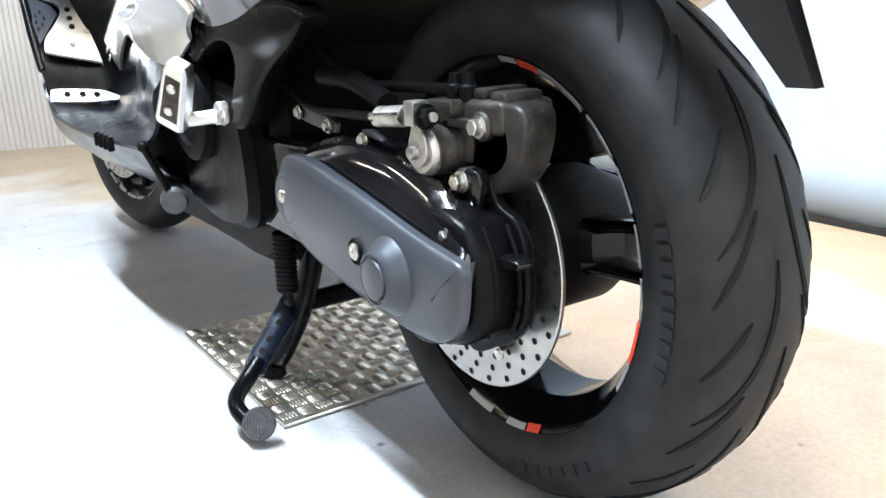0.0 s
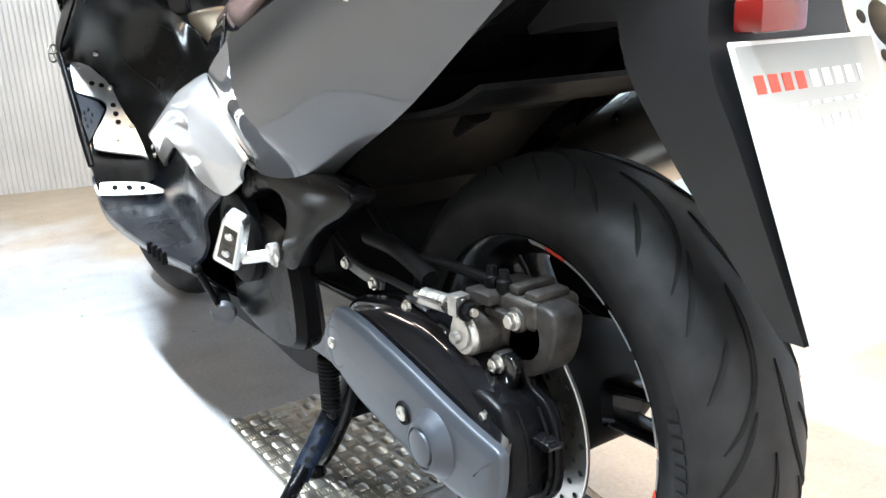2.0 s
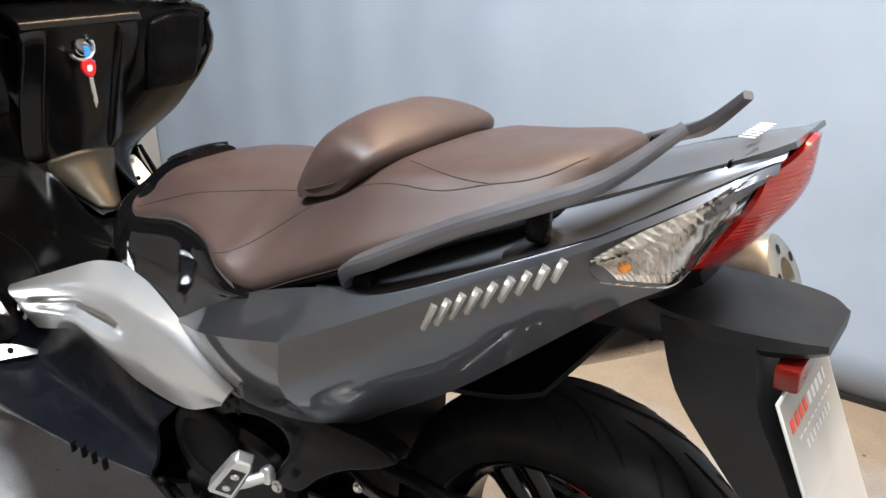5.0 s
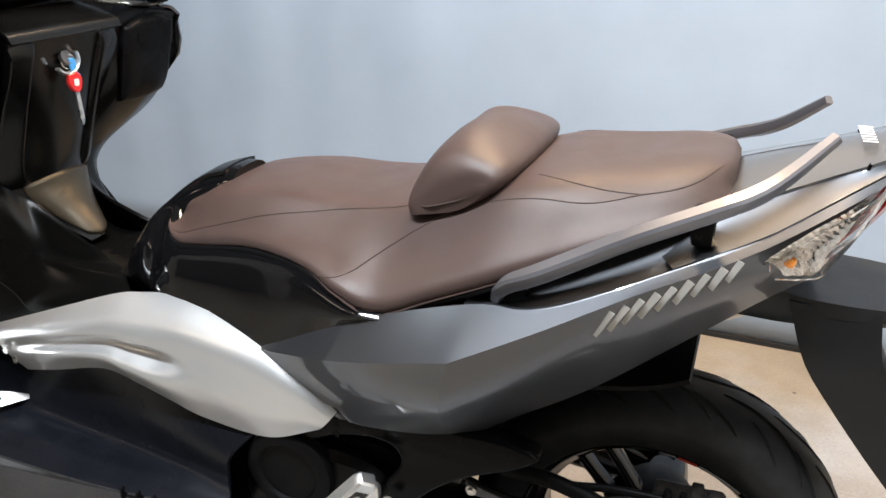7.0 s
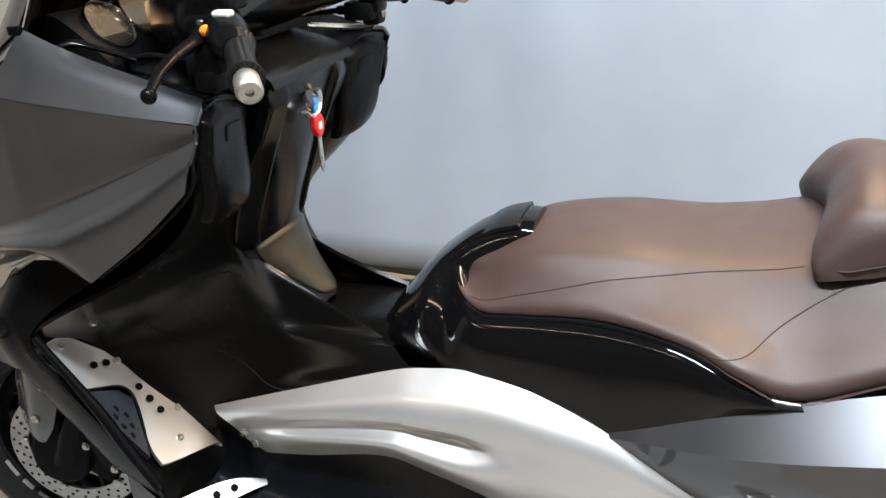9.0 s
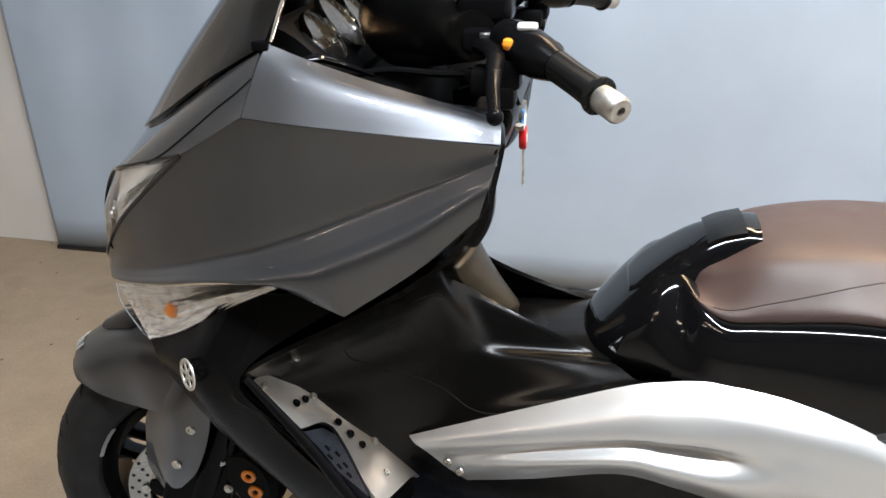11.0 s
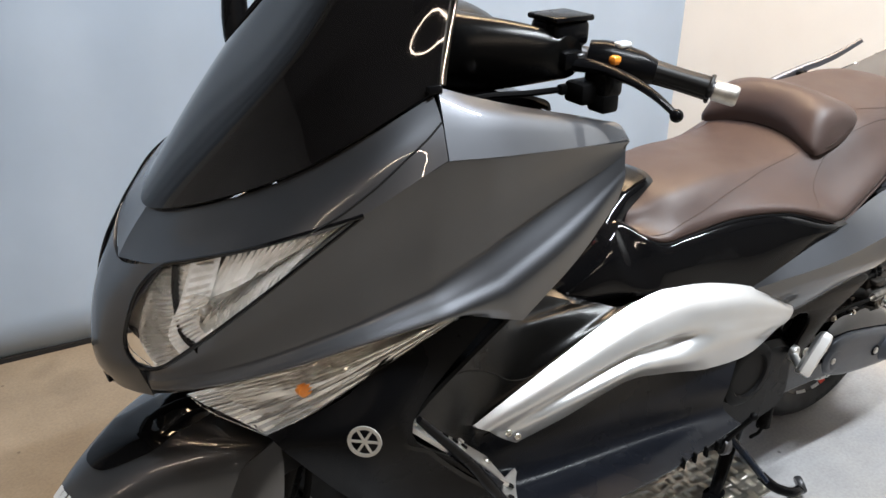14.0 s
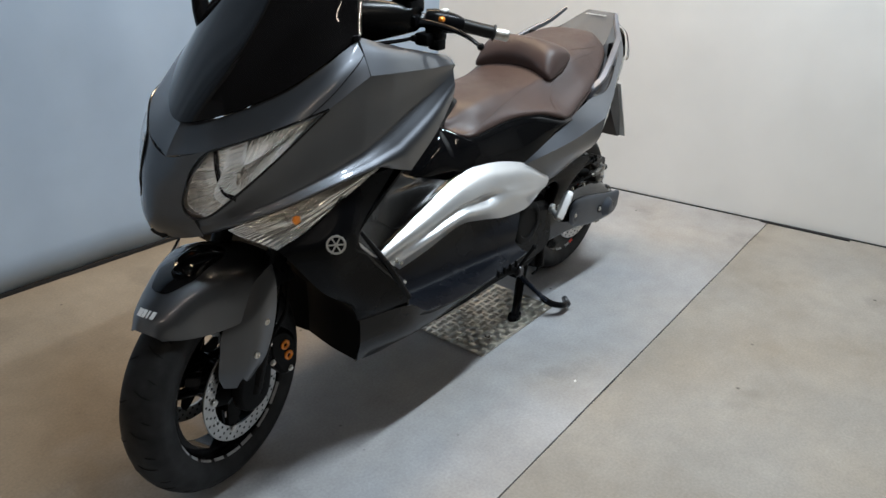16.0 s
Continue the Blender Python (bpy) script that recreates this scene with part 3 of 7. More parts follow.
# -- rear wheel
def tyre_profile(r, rb, hw, n=20):
    """Half round tread and sidewalls, from bead to bead: (y, radius)."""
    pts = [(-hw * 0.80, rb), (-hw * 0.90, rb + 0.006), (-hw * 0.99, rb + 0.030), (-hw, rb + 0.042)]
    for t in np.linspace(-1, 1, n):
        a = t * radians(78)
        y = hw * math.sin(a) / math.sin(radians(78))
        top = r - (1 - math.cos(a)) / (1 - math.cos(radians(78))) * (r - rb - 0.046)
        pts.append((y, top))
    pts += [(hw, rb + 0.042), (hw * 0.99, rb + 0.030), (hw * 0.90, rb + 0.006), (hw * 0.80, rb)]
    return pts


def tread_height(prof, y):
    ys = [p[0] for p in prof[4:-4]]
    rs = [p[1] for p in prof[4:-4]]
    return float(np.interp(y, ys, rs))


def wheel_tyre(name, c, r, rb, hw, parent, pitch, sets):
    """The tyre, with dark ribbons laid along curved lines for the shade in its sipes."""
    prof = tyre_profile(r, rb, hw)
    me = lathe("tyre", prof + [prof[0]], 120, "y", (c[0], 0, c[1]), smooth=50)
    t_ob = fit("tyre", me, M_RUBBER, parent, "worn black rubber tyre with slanted grooves")
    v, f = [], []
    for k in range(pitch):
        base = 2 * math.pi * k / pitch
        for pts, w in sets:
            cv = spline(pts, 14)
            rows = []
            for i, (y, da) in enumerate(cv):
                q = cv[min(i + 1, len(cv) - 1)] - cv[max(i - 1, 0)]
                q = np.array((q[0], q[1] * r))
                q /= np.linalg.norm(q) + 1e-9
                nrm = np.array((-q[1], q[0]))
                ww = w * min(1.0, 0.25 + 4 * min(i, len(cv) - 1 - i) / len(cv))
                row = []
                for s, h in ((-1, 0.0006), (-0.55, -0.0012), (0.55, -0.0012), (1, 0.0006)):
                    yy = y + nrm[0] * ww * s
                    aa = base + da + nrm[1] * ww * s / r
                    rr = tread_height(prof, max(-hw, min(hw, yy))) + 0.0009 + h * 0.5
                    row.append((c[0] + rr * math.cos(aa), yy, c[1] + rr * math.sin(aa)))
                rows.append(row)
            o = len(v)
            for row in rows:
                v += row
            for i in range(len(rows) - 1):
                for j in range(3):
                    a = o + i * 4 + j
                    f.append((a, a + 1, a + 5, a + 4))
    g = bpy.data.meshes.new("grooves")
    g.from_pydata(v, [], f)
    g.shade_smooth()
    tagged(fit("tread", g, M_GAPSHADE, t_ob), kind="stuff")
    return t_ob


# near-black standing in for the shade inside grooves, holes and gaps
M_GAPSHADE = mat("gap_shade_black", (0.003, 0.003, 0.003), 0.9, var=0.1)

rear = group_at("rear_wheel", bike)
REAR_SETS = []
for sg, sh_ in ((1, 0.0), (-1, 0.28)):
    REAR_SETS += [([(0.010 * sg, 0.15 + sh_), (0.011 * sg, 0.30 + sh_), (0.019 * sg, 0.45 + sh_), (0.036 * sg, 0.58 + sh_), (0.060 * sg, 0.69 + sh_)], 0.0026),
                  ([(0.026 * sg, 0.0 + sh_), (0.042 * sg, 0.12 + sh_), (0.064 * sg, 0.27 + sh_)], 0.0025),
                  ([(0.034 * sg, 0.32 + sh_), (0.048 * sg, 0.41 + sh_), (0.065 * sg, 0.51 + sh_)], 0.0024)]
wheel_tyre("tyre", RA, RR, 0.190, 0.079, rear, 11, REAR_SETS)


def rim_ring(name, c, rb, hw):
    return lathe(name, [(-hw, rb + 0.010), (-hw - 0.002, rb + 0.004), (-hw + 0.004, rb - 0.004), (-hw + 0.020, rb - 0.012), (-0.03, rb - 0.024), (0.03, rb - 0.024),
                        (hw - 0.020, rb - 0.012), (hw - 0.004, rb - 0.004), (hw + 0.002, rb + 0.004), (hw, rb + 0.010), (0, rb - 0.015), (-hw, rb + 0.010)], 96, "y", (c[0], 0, c[1]))


def arc_band(name, c, r0, r1, y, a0, a1, out=1, n=14, lean=0.0):
    loops = []
    for a in np.linspace(radians(a0), radians(a1), n):
        ca, sa_ = math.cos(a), math.sin(a)
        loops.append([(c[0] + r * ca, yy, c[1] + r * sa_) for r, yy in ((r0, y), (r1, y - lean), (r1, y - lean + 0.0012 * out), (r0, y + 0.0012 * out))])
    return loft(name, loops, smooth=30)


def spoke(name, c, a, r0, r1, w0, w1, y0, y1, t=0.022):
    ca, sa_ = math.cos(a), math.sin(a)
    loops = []
    for s in np.linspace(0, 1, 7):
        r, w, y = r0 + (r1 - r0) * s, w0 + (w1 - w0) * s ** 1.3, y0 + (y1 - y0) * s
        tt = t * (1 - 0.35 * s)
        loop = []
        for u, h in ((-1, -0.6), (-0.7, -1), (0.7, -1), (1, -0.6), (1, 0.6), (0.6, 1), (-0.6, 1), (-1, 0.6)):
            loop.append((c[0] + r * ca - u * w * sa_, y + h * tt, c[1] + r * sa_ + u * w * ca))
        loops.append(loop)
    return loft(name, loops, smooth=40)


fit("rim", rim_ring("rim", RA, 0.188, 0.066), M_RIM, rear, "gloss black alloy rim")


def forked_spoke(c, a):
    """A broad trunk off the hub that opens into two slim, nearly parallel blades."""
    d, n = np.array((math.cos(a), 0.0, math.sin(a))), np.array((-math.sin(a), 0.0, math.cos(a)))
    sect = ((-1, -0.5), (-0.75, -0.85), (-0.3, -1), (0.3, -1), (0.75, -0.85), (1, -0.5), (1, 0.5), (0.75, 0.85), (0.3, 1), (-0.3, 1), (-0.75, 0.85), (-1, 0.5))

    def beam(rows):
        return loft("b", [[tuple(np.array((c[0], 0, c[1])) + d * r + n * (o + w * u) + np.array((0, h * t, 0))) for u, h in sect] for r, o, w, t in rows], smooth=50)

    trunk = beam([(0.030, 0, 0.040, 0.050), (0.050, 0, 0.033, 0.044), (0.066, 0, 0.029, 0.034), (0.078, 0, 0.0275, 0.026), (0.086, 0, 0.027, 0.022)])
    arms = [beam([(0.074, 0.018 * s, 0.010, 0.023), (0.090, 0.021 * s, 0.0070, 0.020), (0.120, 0.023 * s, 0.0060, 0.019), (0.150, 0.024 * s, 0.0065, 0.021), (0.168, 0.025 * s, 0.010, 0.028)]) for s in (1, -1)]
    return joined("spoke", [trunk] + arms, smooth=50)


for k in range(3):
    fit("spoke", forked_spoke(RA, radians(54.5 + 120 * k)), M_RIM, rear)
for q in range(11):
    a0 = 160 + 3.4 * q
    fit("sidewall_bar", arc_band("sidewall_bar", RA, 0.2205, 0.2345, 0.0786, a0, a0 + 2.3, n=4, lean=-0.0008), M_SIDE, rear)
for q in range(7):
    a0 = 232 + 5.0 * q
    fit("sidewall_bar", arc_band("sidewall_bar", RA, 0.2225, 0.2325, 0.0787, a0, a0 + 2.0, n=4, lean=-0.0006), M_SIDE, rear)
fit("hub", lathe("hub", [(-0.09, 0), (-0.09, 0.055), (-0.04, 0.075), (0.04, 0.075), (0.075, 0.055), (0.075, 0)], 40, "y", (RA[0], 0, RA[1])), M_MATT, rear)
for a0, a1, r0, red in ((92, 99, 0.1862, 0), (100, 108, 0.1848, 1), (109, 119, 0.1862, 0), (119, 128, 0.1842, 0), (131, 136, 0.1868, 0), (136, 144, 0.1845, 0), (147, 153, 0.1868, 0), (153, 159, 0.1845, 0),
                        (162, 167, 0.1868, 0), (167, 173, 0.1845, 0), (176, 186, 0.1872, 0), (188, 200, 0.1848, 1), (201, 210, 0.1866, 0), (252, 258, 0.1848, 1), (259, 268, 0.1862, 0), (276, 288, 0.1862, 0)):
    fit("rim_tape", arc_band("rim_tape", RA, r0, 0.1918, 0.0690 - (0.1918 - r0) * 0.77, a0, a1, n=8, lean=-(0.1918 - r0) * 0.77), M_REDPRINT if red else M_TAPE, rear, "red rim tape" if red else "grey rim tape")


def brake_disc(name, c, y, ro, ri, holes, t=0.005, rings=3, hr=0.0035):
    """A drilled disc: the shade in its drill holes is drawn as flat dark spots on both faces."""
    scal = []
    n = 90
    for i in range(n):
        a = 2 * math.pi * i / n
        scal.append((c[0] + ro * math.cos(a), c[1] + ro * math.sin(a)))
    ring = lathe(name, [(y - t / 2, ri), (y - t / 2, ro - 0.001), (y - t / 2 + 0.001, ro), (y + t / 2 - 0.001, ro), (y + t / 2, ro - 0.001), (y + t / 2, ri), (y - t / 2, ri)], n, "y", (c[0], 0, c[1]))
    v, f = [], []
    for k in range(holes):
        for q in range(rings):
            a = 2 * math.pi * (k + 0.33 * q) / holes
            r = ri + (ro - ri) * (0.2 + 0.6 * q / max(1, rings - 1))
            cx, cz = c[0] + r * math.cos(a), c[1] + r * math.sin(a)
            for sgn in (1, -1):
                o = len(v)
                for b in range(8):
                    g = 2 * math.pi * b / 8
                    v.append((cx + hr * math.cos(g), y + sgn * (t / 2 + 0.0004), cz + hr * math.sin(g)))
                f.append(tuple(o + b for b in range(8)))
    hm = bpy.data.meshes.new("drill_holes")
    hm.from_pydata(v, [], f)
    return ring, hm


dr, dh = brake_disc("brake_disc", RA, 0.102, 0.1335, 0.094, 26, hr=0.0036)
d_ob = fit("brake_disc", dr, M_DISC, rear, "drilled steel brake disc")
tagged(fit("drilling", dh, M_GAPSHADE, d_ob), kind="stuff")
carrier = []
for k in range(5):
    carrier.append(spoke("arm", RA, radians(20 + 72 * k), 0.03, 0.099, 0.022, 0.012, 0.098, 0.108, 0.006))
carrier.append(lathe("c", [(0.085, 0), (0.085, 0.05), (0.104, 0.05), (0.104, 0)], 40, "y", (RA[0], 0, RA[1])))
fit("disc_carrier", joined("disc_carrier", carrier), M_CALIPER, d_ob, "dark cast disc carrier")
for k in range(5):
    a = radians(20 + 72 * k)
    fit("bolt", hexbolt("bolt", (RA[0] + 0.1 * math.cos(a), 0.114, RA[1] + 0.1 * math.sin(a)), (0, 1, 0), 0.005, 0.004), M_BOLT, d_ob)

# -- swing arm, drive cover, caliper
arm = group_at("swing_arm", bike)
arm_out = [(0.50, 0.335), (0.38, 0.372), (0.24, 0.378), (0.12, 0.372), (0.03, 0.35), (-0.02, 0.33), (-0.03, 0.30), (-0.03, 0.25), (0.05, 0.232), (0.2, 0.245), (0.36, 0.255), (0.50, 0.26)]
fit("casting", slab("casting", arm_out, 0.115, 0.178, 0.010, 80), M_GLOSS, arm, "glossy black drive case")
hump = []
for x, zl, zc, yc in ((0.246, 0.350, 0.362, 0.180), (0.228, 0.360, 0.380, 0.176), (0.18, 0.364, 0.392, 0.168), (0.137, 0.360, 0.397, 0.164), (0.069, 0.346, 0.392, 0.162), (0.011, 0.332, 0.375, 0.164), (-0.023, 0.325, 0.357, 0.168), (-0.052, 0.318, 0.338, 0.174), (-0.068, 0.314, 0.322, 0.178), (-0.074, 0.310, 0.314, 0.180)):
    h = zc - zl
    hump.append([(x, 0.13, zc - 0.012), (x, yc - 0.018, zc - 0.001), (x, yc, zc), (x, yc + (0.188 - yc) * 0.50, zl + h * 0.80), (x, yc + (0.190 - yc) * 0.62, zl + h * 0.70), (x, 0.1895, zl + h * 0.34), (x, 0.1935, zl + h * 0.05), (x, 0.1935, zl - 0.012), (x, 0.13, zl - 0.02)])
fit("upper_case", loft("upper_case", hump, n=40, smooth=25), M_SCRATCH, arm, "scratched gloss black upper case")
cov_out = [(0.258, 0.334), (0.252, 0.356), (0.238, 0.369), (0.218, 0.3735), (0.172, 0.371), (0.120, 0.361), (0.077, 0.352), (0.040, 0.3435), (-0.002, 0.334), (-0.035, 0.3275), (-0.066, 0.3225), (-0.084, 0.3195), (-0.0905, 0.314), (-0.091, 0.300), (-0.087, 0.275), (-0.079, 0.257), (-0.064, 0.246), (-0.045, 0.240), (0.008, 0.239), (0.093, 0.249), (0.15, 0.258), (0.20, 0.270), (0.240, 0.287), (0.254, 0.307)]
co = spline(np.array(cov_out + cov_out[:1]), 150)[:-1]
cover = fit("drive_cover", loft("drive_cover", [[(a, y, c_) for a, c_ in inset(co, d)] for d, y in ((0.003, 0.196), (0.0, 0.197), (0.0, 0.2035), (0.0006, 0.2055), (0.0024, 0.2072), (0.005, 0.2085), (0.009, 0.2105), (0.013, 0.2120))] + [[(0.08 + (a - 0.08) * 0.80, 0.2128, 0.2925 + 0.150 * a * 0.8) for a, c_ in co]], caps=False, smooth=50), M_COVER, arm, "satin dark grey drive cover")
fit("boss", lathe("boss", [(0.210, 0.038), (0.2165, 0.034), (0.222, 0.029), (0.228, 0.0255), (0.2295, 0.0225), (0.2275, 0.021), (0.2275, 0.0195), (0.2305, 0.0185), (0.2315, 0.016), (0.2315, 0)], 44, "y", (0.013, 0, 0.287)), M_COVER, cover)
fit("screw_recess", lathe("screw_recess", [(0.2140, 0.0), (0.2140, 0.0105), (0.2150, 0.0115), (0.2155, 0.0125), (0.2140, 0.0135)], 28, "y", (0.071, 0, 0.298)), M_MATT, cover)
fit("screw", screw("screw", (0.071, 0.2145, 0.298), (0, 1, 0), 0.0085), M_BOLT, cover)
fit("screw", screw("screw", (0.240, 0.2115, 0.325), (0, 1, 0), 0.0075), M_BOLT, cover)
fit("cover_dent", lathe("cover_dent", [(0.205, 0.036), (0.2105, 0.031), (0.2125, 0.026), (0.2105, 0.016), (0.2100, 0.0)], 32, "y", (0.232, 0, 0.322)), M_COVER, cover)
# black ribbed casting behind the cover
fit("rear_case", slab("rear_case", [(0.03, 0.345), (-0.010, 0.352), (-0.050, 0.345), (-0.068, 0.330), (-0.078, 0.305), (-0.078, 0.262), (-0.066, 0.240), (-0.040, 0.228), (0.03, 0.222)], 0.112, 0.186, 0.012, 70), M_SATIN, arm, "black rear drive case")
fit("flange", slab("flange", [(0.0, 0.352), (-0.020, 0.372), (-0.040, 0.372), (-0.052, 0.352), (-0.074, 0.342), (-0.088, 0.318), (-0.090, 0.270), (-0.080, 0.242), (-0.050, 0.220), (0.0, 0.212)], 0.128, 0.140, 0.003, 80), M_SATIN, arm)
for dx, y_ in ((0.003, 0.164), (-0.004, 0.144)):
    fit("rib", tube("rib", [(-0.066 + dx, y_, 0.338), (-0.080 + dx, y_, 0.310), (-0.082 + dx, y_, 0.272), (-0.070 + dx, y_, 0.240)], 0.0022, n=20, seg=8), M_MATT, arm)
fit("lug", joined("lug", [lathe("a", [(0.14, 0.0), (0.14, 0.013), (0.166, 0.011), (0.168, 0.009), (0.168, 0.0)], 20, "y", (-0.059, 0, 0.304)), slab("b", [(-0.050, 0.298), (-0.048, 0.311), (-0.095, 0.314), (-0.098, 0.306)], 0.140, 0.158, 0.002, 30)]), M_GLOSS, arm)
fit("lug", slab("lug", [(-0.012, 0.375), (-0.034, 0.382), (-0.046, 0.372), (-0.040, 0.335), (-0.052, 0.312), (-0.046, 0.308), (-0.028, 0.332), (-0.010, 0.345)], 0.140, 0.154, 0.003, 60), M_GLOSS, arm)
for bx, bz, by, r_ in ((-0.059, 0.304, 0.168, 0.0060), (-0.042, 0.235, 0.162, 0.0055), (-0.006, 0.356, 0.160, 0.0060), (-0.040, 0.330, 0.184, 0.0050), (-0.024, 0.230, 0.176, 0.0050), (0.009, 0.353, 0.160, 0.0055)):
    fit("bolt", hexbolt("bolt", (bx, by, bz), (0, 1, 0), r_), M_BOLT, arm)
fit("right_arm", joined("right_arm", [tube("a", [(0.5, -0.12, 0.30), (0.3, -0.13, 0.31), (0.1, -0.135, 0.29), (0.02, -0.135, 0.285)], 0.032, seg=14, flat=(0.6, 1.2)), tube("b", [(0.230, -0.125, 0.340), (0.157, -0.125, 0.330), (0.105, -0.125, 0.316), (0.050, -0.125, 0.298), (0.030, -0.125, 0.290)], [0.012, 0.015, 0.015, 0.013, 0.016], seg=12), tube("d", [(0.118 + 0.008 * math.cos(q), -0.125, 0.338 + 0.008 * math.sin(q)) for q in np.linspace(-1.9, 3.6, 16)], 0.0032, seg=8), lathe("c", [(-0.16, 0.0), (-0.16, 0.040), (-0.10, 0.046), (-0.10, 0.0)], 30, "y", (0.036, 0, 0.28))]), M_RIM, arm)
fit("cross_piece", tube("cross_piece", [(0.43, -0.13, 0.31), (0.43, 0.14, 0.33)], 0.04, n=6, seg=16), M_MATT, arm)

# added black slab that darkens the bright opening behind the wheel
fit("dark_filler", slab("dark_filler", [(0.20, 0.44), (0.150, 0.445), (0.118, 0.415), (0.098, 0.375), (0.092, 0.345), (0.145, 0.335), (0.21, 0.35)], -0.150, -0.110, 0.008, 50), M_MATT, arm, "matt black filler slab added behind the rear wheel")
cal = group_at("rear_caliper", bike)
fit("cylinder", lathe("cylinder", [(0.088, 0.0), (0.088, 0.024), (0.145, 0.0245), (0.150, 0.0225), (0.166, 0.0225), (0.168, 0.020), (0.168, 0.0)], 40, "y", (0.012, 0, 0.394)), M_CALIPER, cal, "grey cast parking brake cylinder")
fit("body", joined("body", [block("a", (0.095, 0.060, 0.030), 0.007, (-0.016, 0.112, 0.424), 3), block("b", (0.045, 0.050, 0.045), 0.010, (0.004, 0.118, 0.402), 3), block("c", (0.040, 0.030, 0.012), 0.003, (0.008, 0.142, 0.432), 2), block("d", (0.036, 0.030, 0.040), 0.008, (-0.016, 0.094, 0.404), 3), block("e", (0.020, 0.044, 0.012), 0.004, (-0.050, 0.114, 0.440), 2), block("f", (0.016, 0.050, 0.010), 0.003, (-0.026, 0.112, 0.443), 2), block("g", (0.034, 0.010, 0.008), 0.002, (-0.014, 0.146, 0.419), 2)]), M_CALIPER, cal, "grey cast parking brake caliper")
fit("bracket", slab("bracket", [(-0.026, 0.432), (-0.062, 0.437), (-0.082, 0.434), (-0.087, 0.420), (-0.082, 0.395), (-0.070, 0.374), (-0.045, 0.358), (-0.016, 0.358), (-0.012, 0.376), (-0.030, 0.379), (-0.047, 0.382), (-0.058, 0.391), (-0.061, 0.404), (-0.055, 0.415), (-0.030, 0.419)], 0.100, 0.138, 0.005, 100), M_BRACKET, cal, "curved cast caliper bracket")
fit("boss", lathe("boss", [(0.12, 0.0), (0.12, 0.014), (0.143, 0.013), (0.145, 0.011), (0.145, 0)], 24, "y", (-0.037, 0, 0.417)), M_CALIPER, cal)
fit("boss", lathe("boss", [(0.12, 0.0), (0.12, 0.013), (0.152, 0.012), (0.154, 0.010), (0.154, 0)], 24, "y", (-0.021, 0, 0.369)), M_CALIPER, cal)
M_CAP = mat("worn_steel", (0.42, 0.41, 0.39), 0.38, 0.9, var=0.4, scale=60, bump=0.3, bscale=350)
fit("piston_cap", lathe("piston_cap", [(0.160, 0.0), (0.160, 0.0215), (0.1645, 0.0225), (0.166, 0.0205), (0.1675, 0.0215), (0.1715, 0.0210), (0.1740, 0.0190), (0.1745, 0.0120), (0.1785, 0.0110), (0.1790, 0.0065), (0.1850, 0.0060), (0.1860, 0.0045), (0.1860, 0)], 40, "y", (0.012, 0, 0.394)), M_CAP, cal, "worn bare metal actuator cap")
fit("lever_plate", slab("lever_plate", [(0.024, 0.402), (0.018, 0.418), (0.021, 0.432), (0.014, 0.438), (0.004, 0.437), (0.001, 0.430), (0.003, 0.416), (-0.004, 0.404), (-0.002, 0.388), (0.012, 0.380), (0.026, 0.388)], 0.1745, 0.1785, 0.001, 60), M_CAP, cal, "bare metal brake arm")
fit("fork_end", joined("fork_end", [block("a", (0.015, 0.003, 0.020), 0.0008, (0.010, 0.170, 0.428)), block("b", (0.015, 0.003, 0.020), 0.0008, (0.010, 0.184, 0.428)), block("c", (0.015, 0.017, 0.003), 0.0008, (0.010, 0.177, 0.438))]), M_CAP, cal)
spr = []
for i in range(140):
    a = i / 140 * 2 * math.pi * 10
    spr.append((0.026 + 0.048 * i / 140, 0.178 + 0.0085 * math.cos(a), 0.425 + 0.0085 * math.sin(a) - 0.004 * i / 140))
fit("return_spring", tube("return_spring", spr, 0.0017, seg=6, straight=True), M_CAP, cal, "small bare steel coil spring")
fit("cable_end", tube("cable_end", [(-0.018, 0.177, 0.427), (0.03, 0.178, 0.425), (0.088, 0.178, 0.420)], 0.0042, n=8, seg=10), M_BOLT, cal)
fit("nut", hexbolt("nut", (-0.004, 0.177, 0.4265), (-1, 0, 0.05), 0.0085, 0.010), M_MATT, cal)
fit("bolt", hexbolt("bolt", (-0.037, 0.145, 0.417), (0, 1, 0), 0.0074, 0.009), M_BOLT, cal)
fit("bolt", hexbolt("bolt", (-0.021, 0.154, 0.369), (0, 1, 0), 0.0074, 0.009), M_BOLT, cal)
for bx in (-0.010, 0.010):
    fit("banjo", lathe("banjo", [(0.436, 0), (0.436, 0.008), (0.449, 0.008), (0.451, 0.006), (0.460, 0.005), (0.460, 0)], 16, "z", (bx, 0.135, 0)), M_MATT, cal)
fit("brake_hose", tube("brake_hose", [(0.0, 0.135, 0.444), (0.08, 0.14, 0.446), (0.16, 0.15, 0.445), (0.25, 0.13, 0.465), (0.36, 0.10, 0.49)], 0.006, seg=10), M_MATT, cal, "black rubber brake hose")
fit("brake_cable", tube("brake_cable", [(0.088, 0.178, 0.420), (0.15, 0.172, 0.418), (0.24, 0.17, 0.420), (0.36, 0.15, 0.445), (0.5, 0.12, 0.46)], 0.0045, seg=10), M_MATT, cal)
fit("cable_guide", tube("cable_guide", [(0.23, 0.155, 0.452), (0.17, 0.155, 0.450), (0.12, 0.155, 0.438), (0.09, 0.158, 0.430)], 0.011, seg=12), M_MATT, cal)
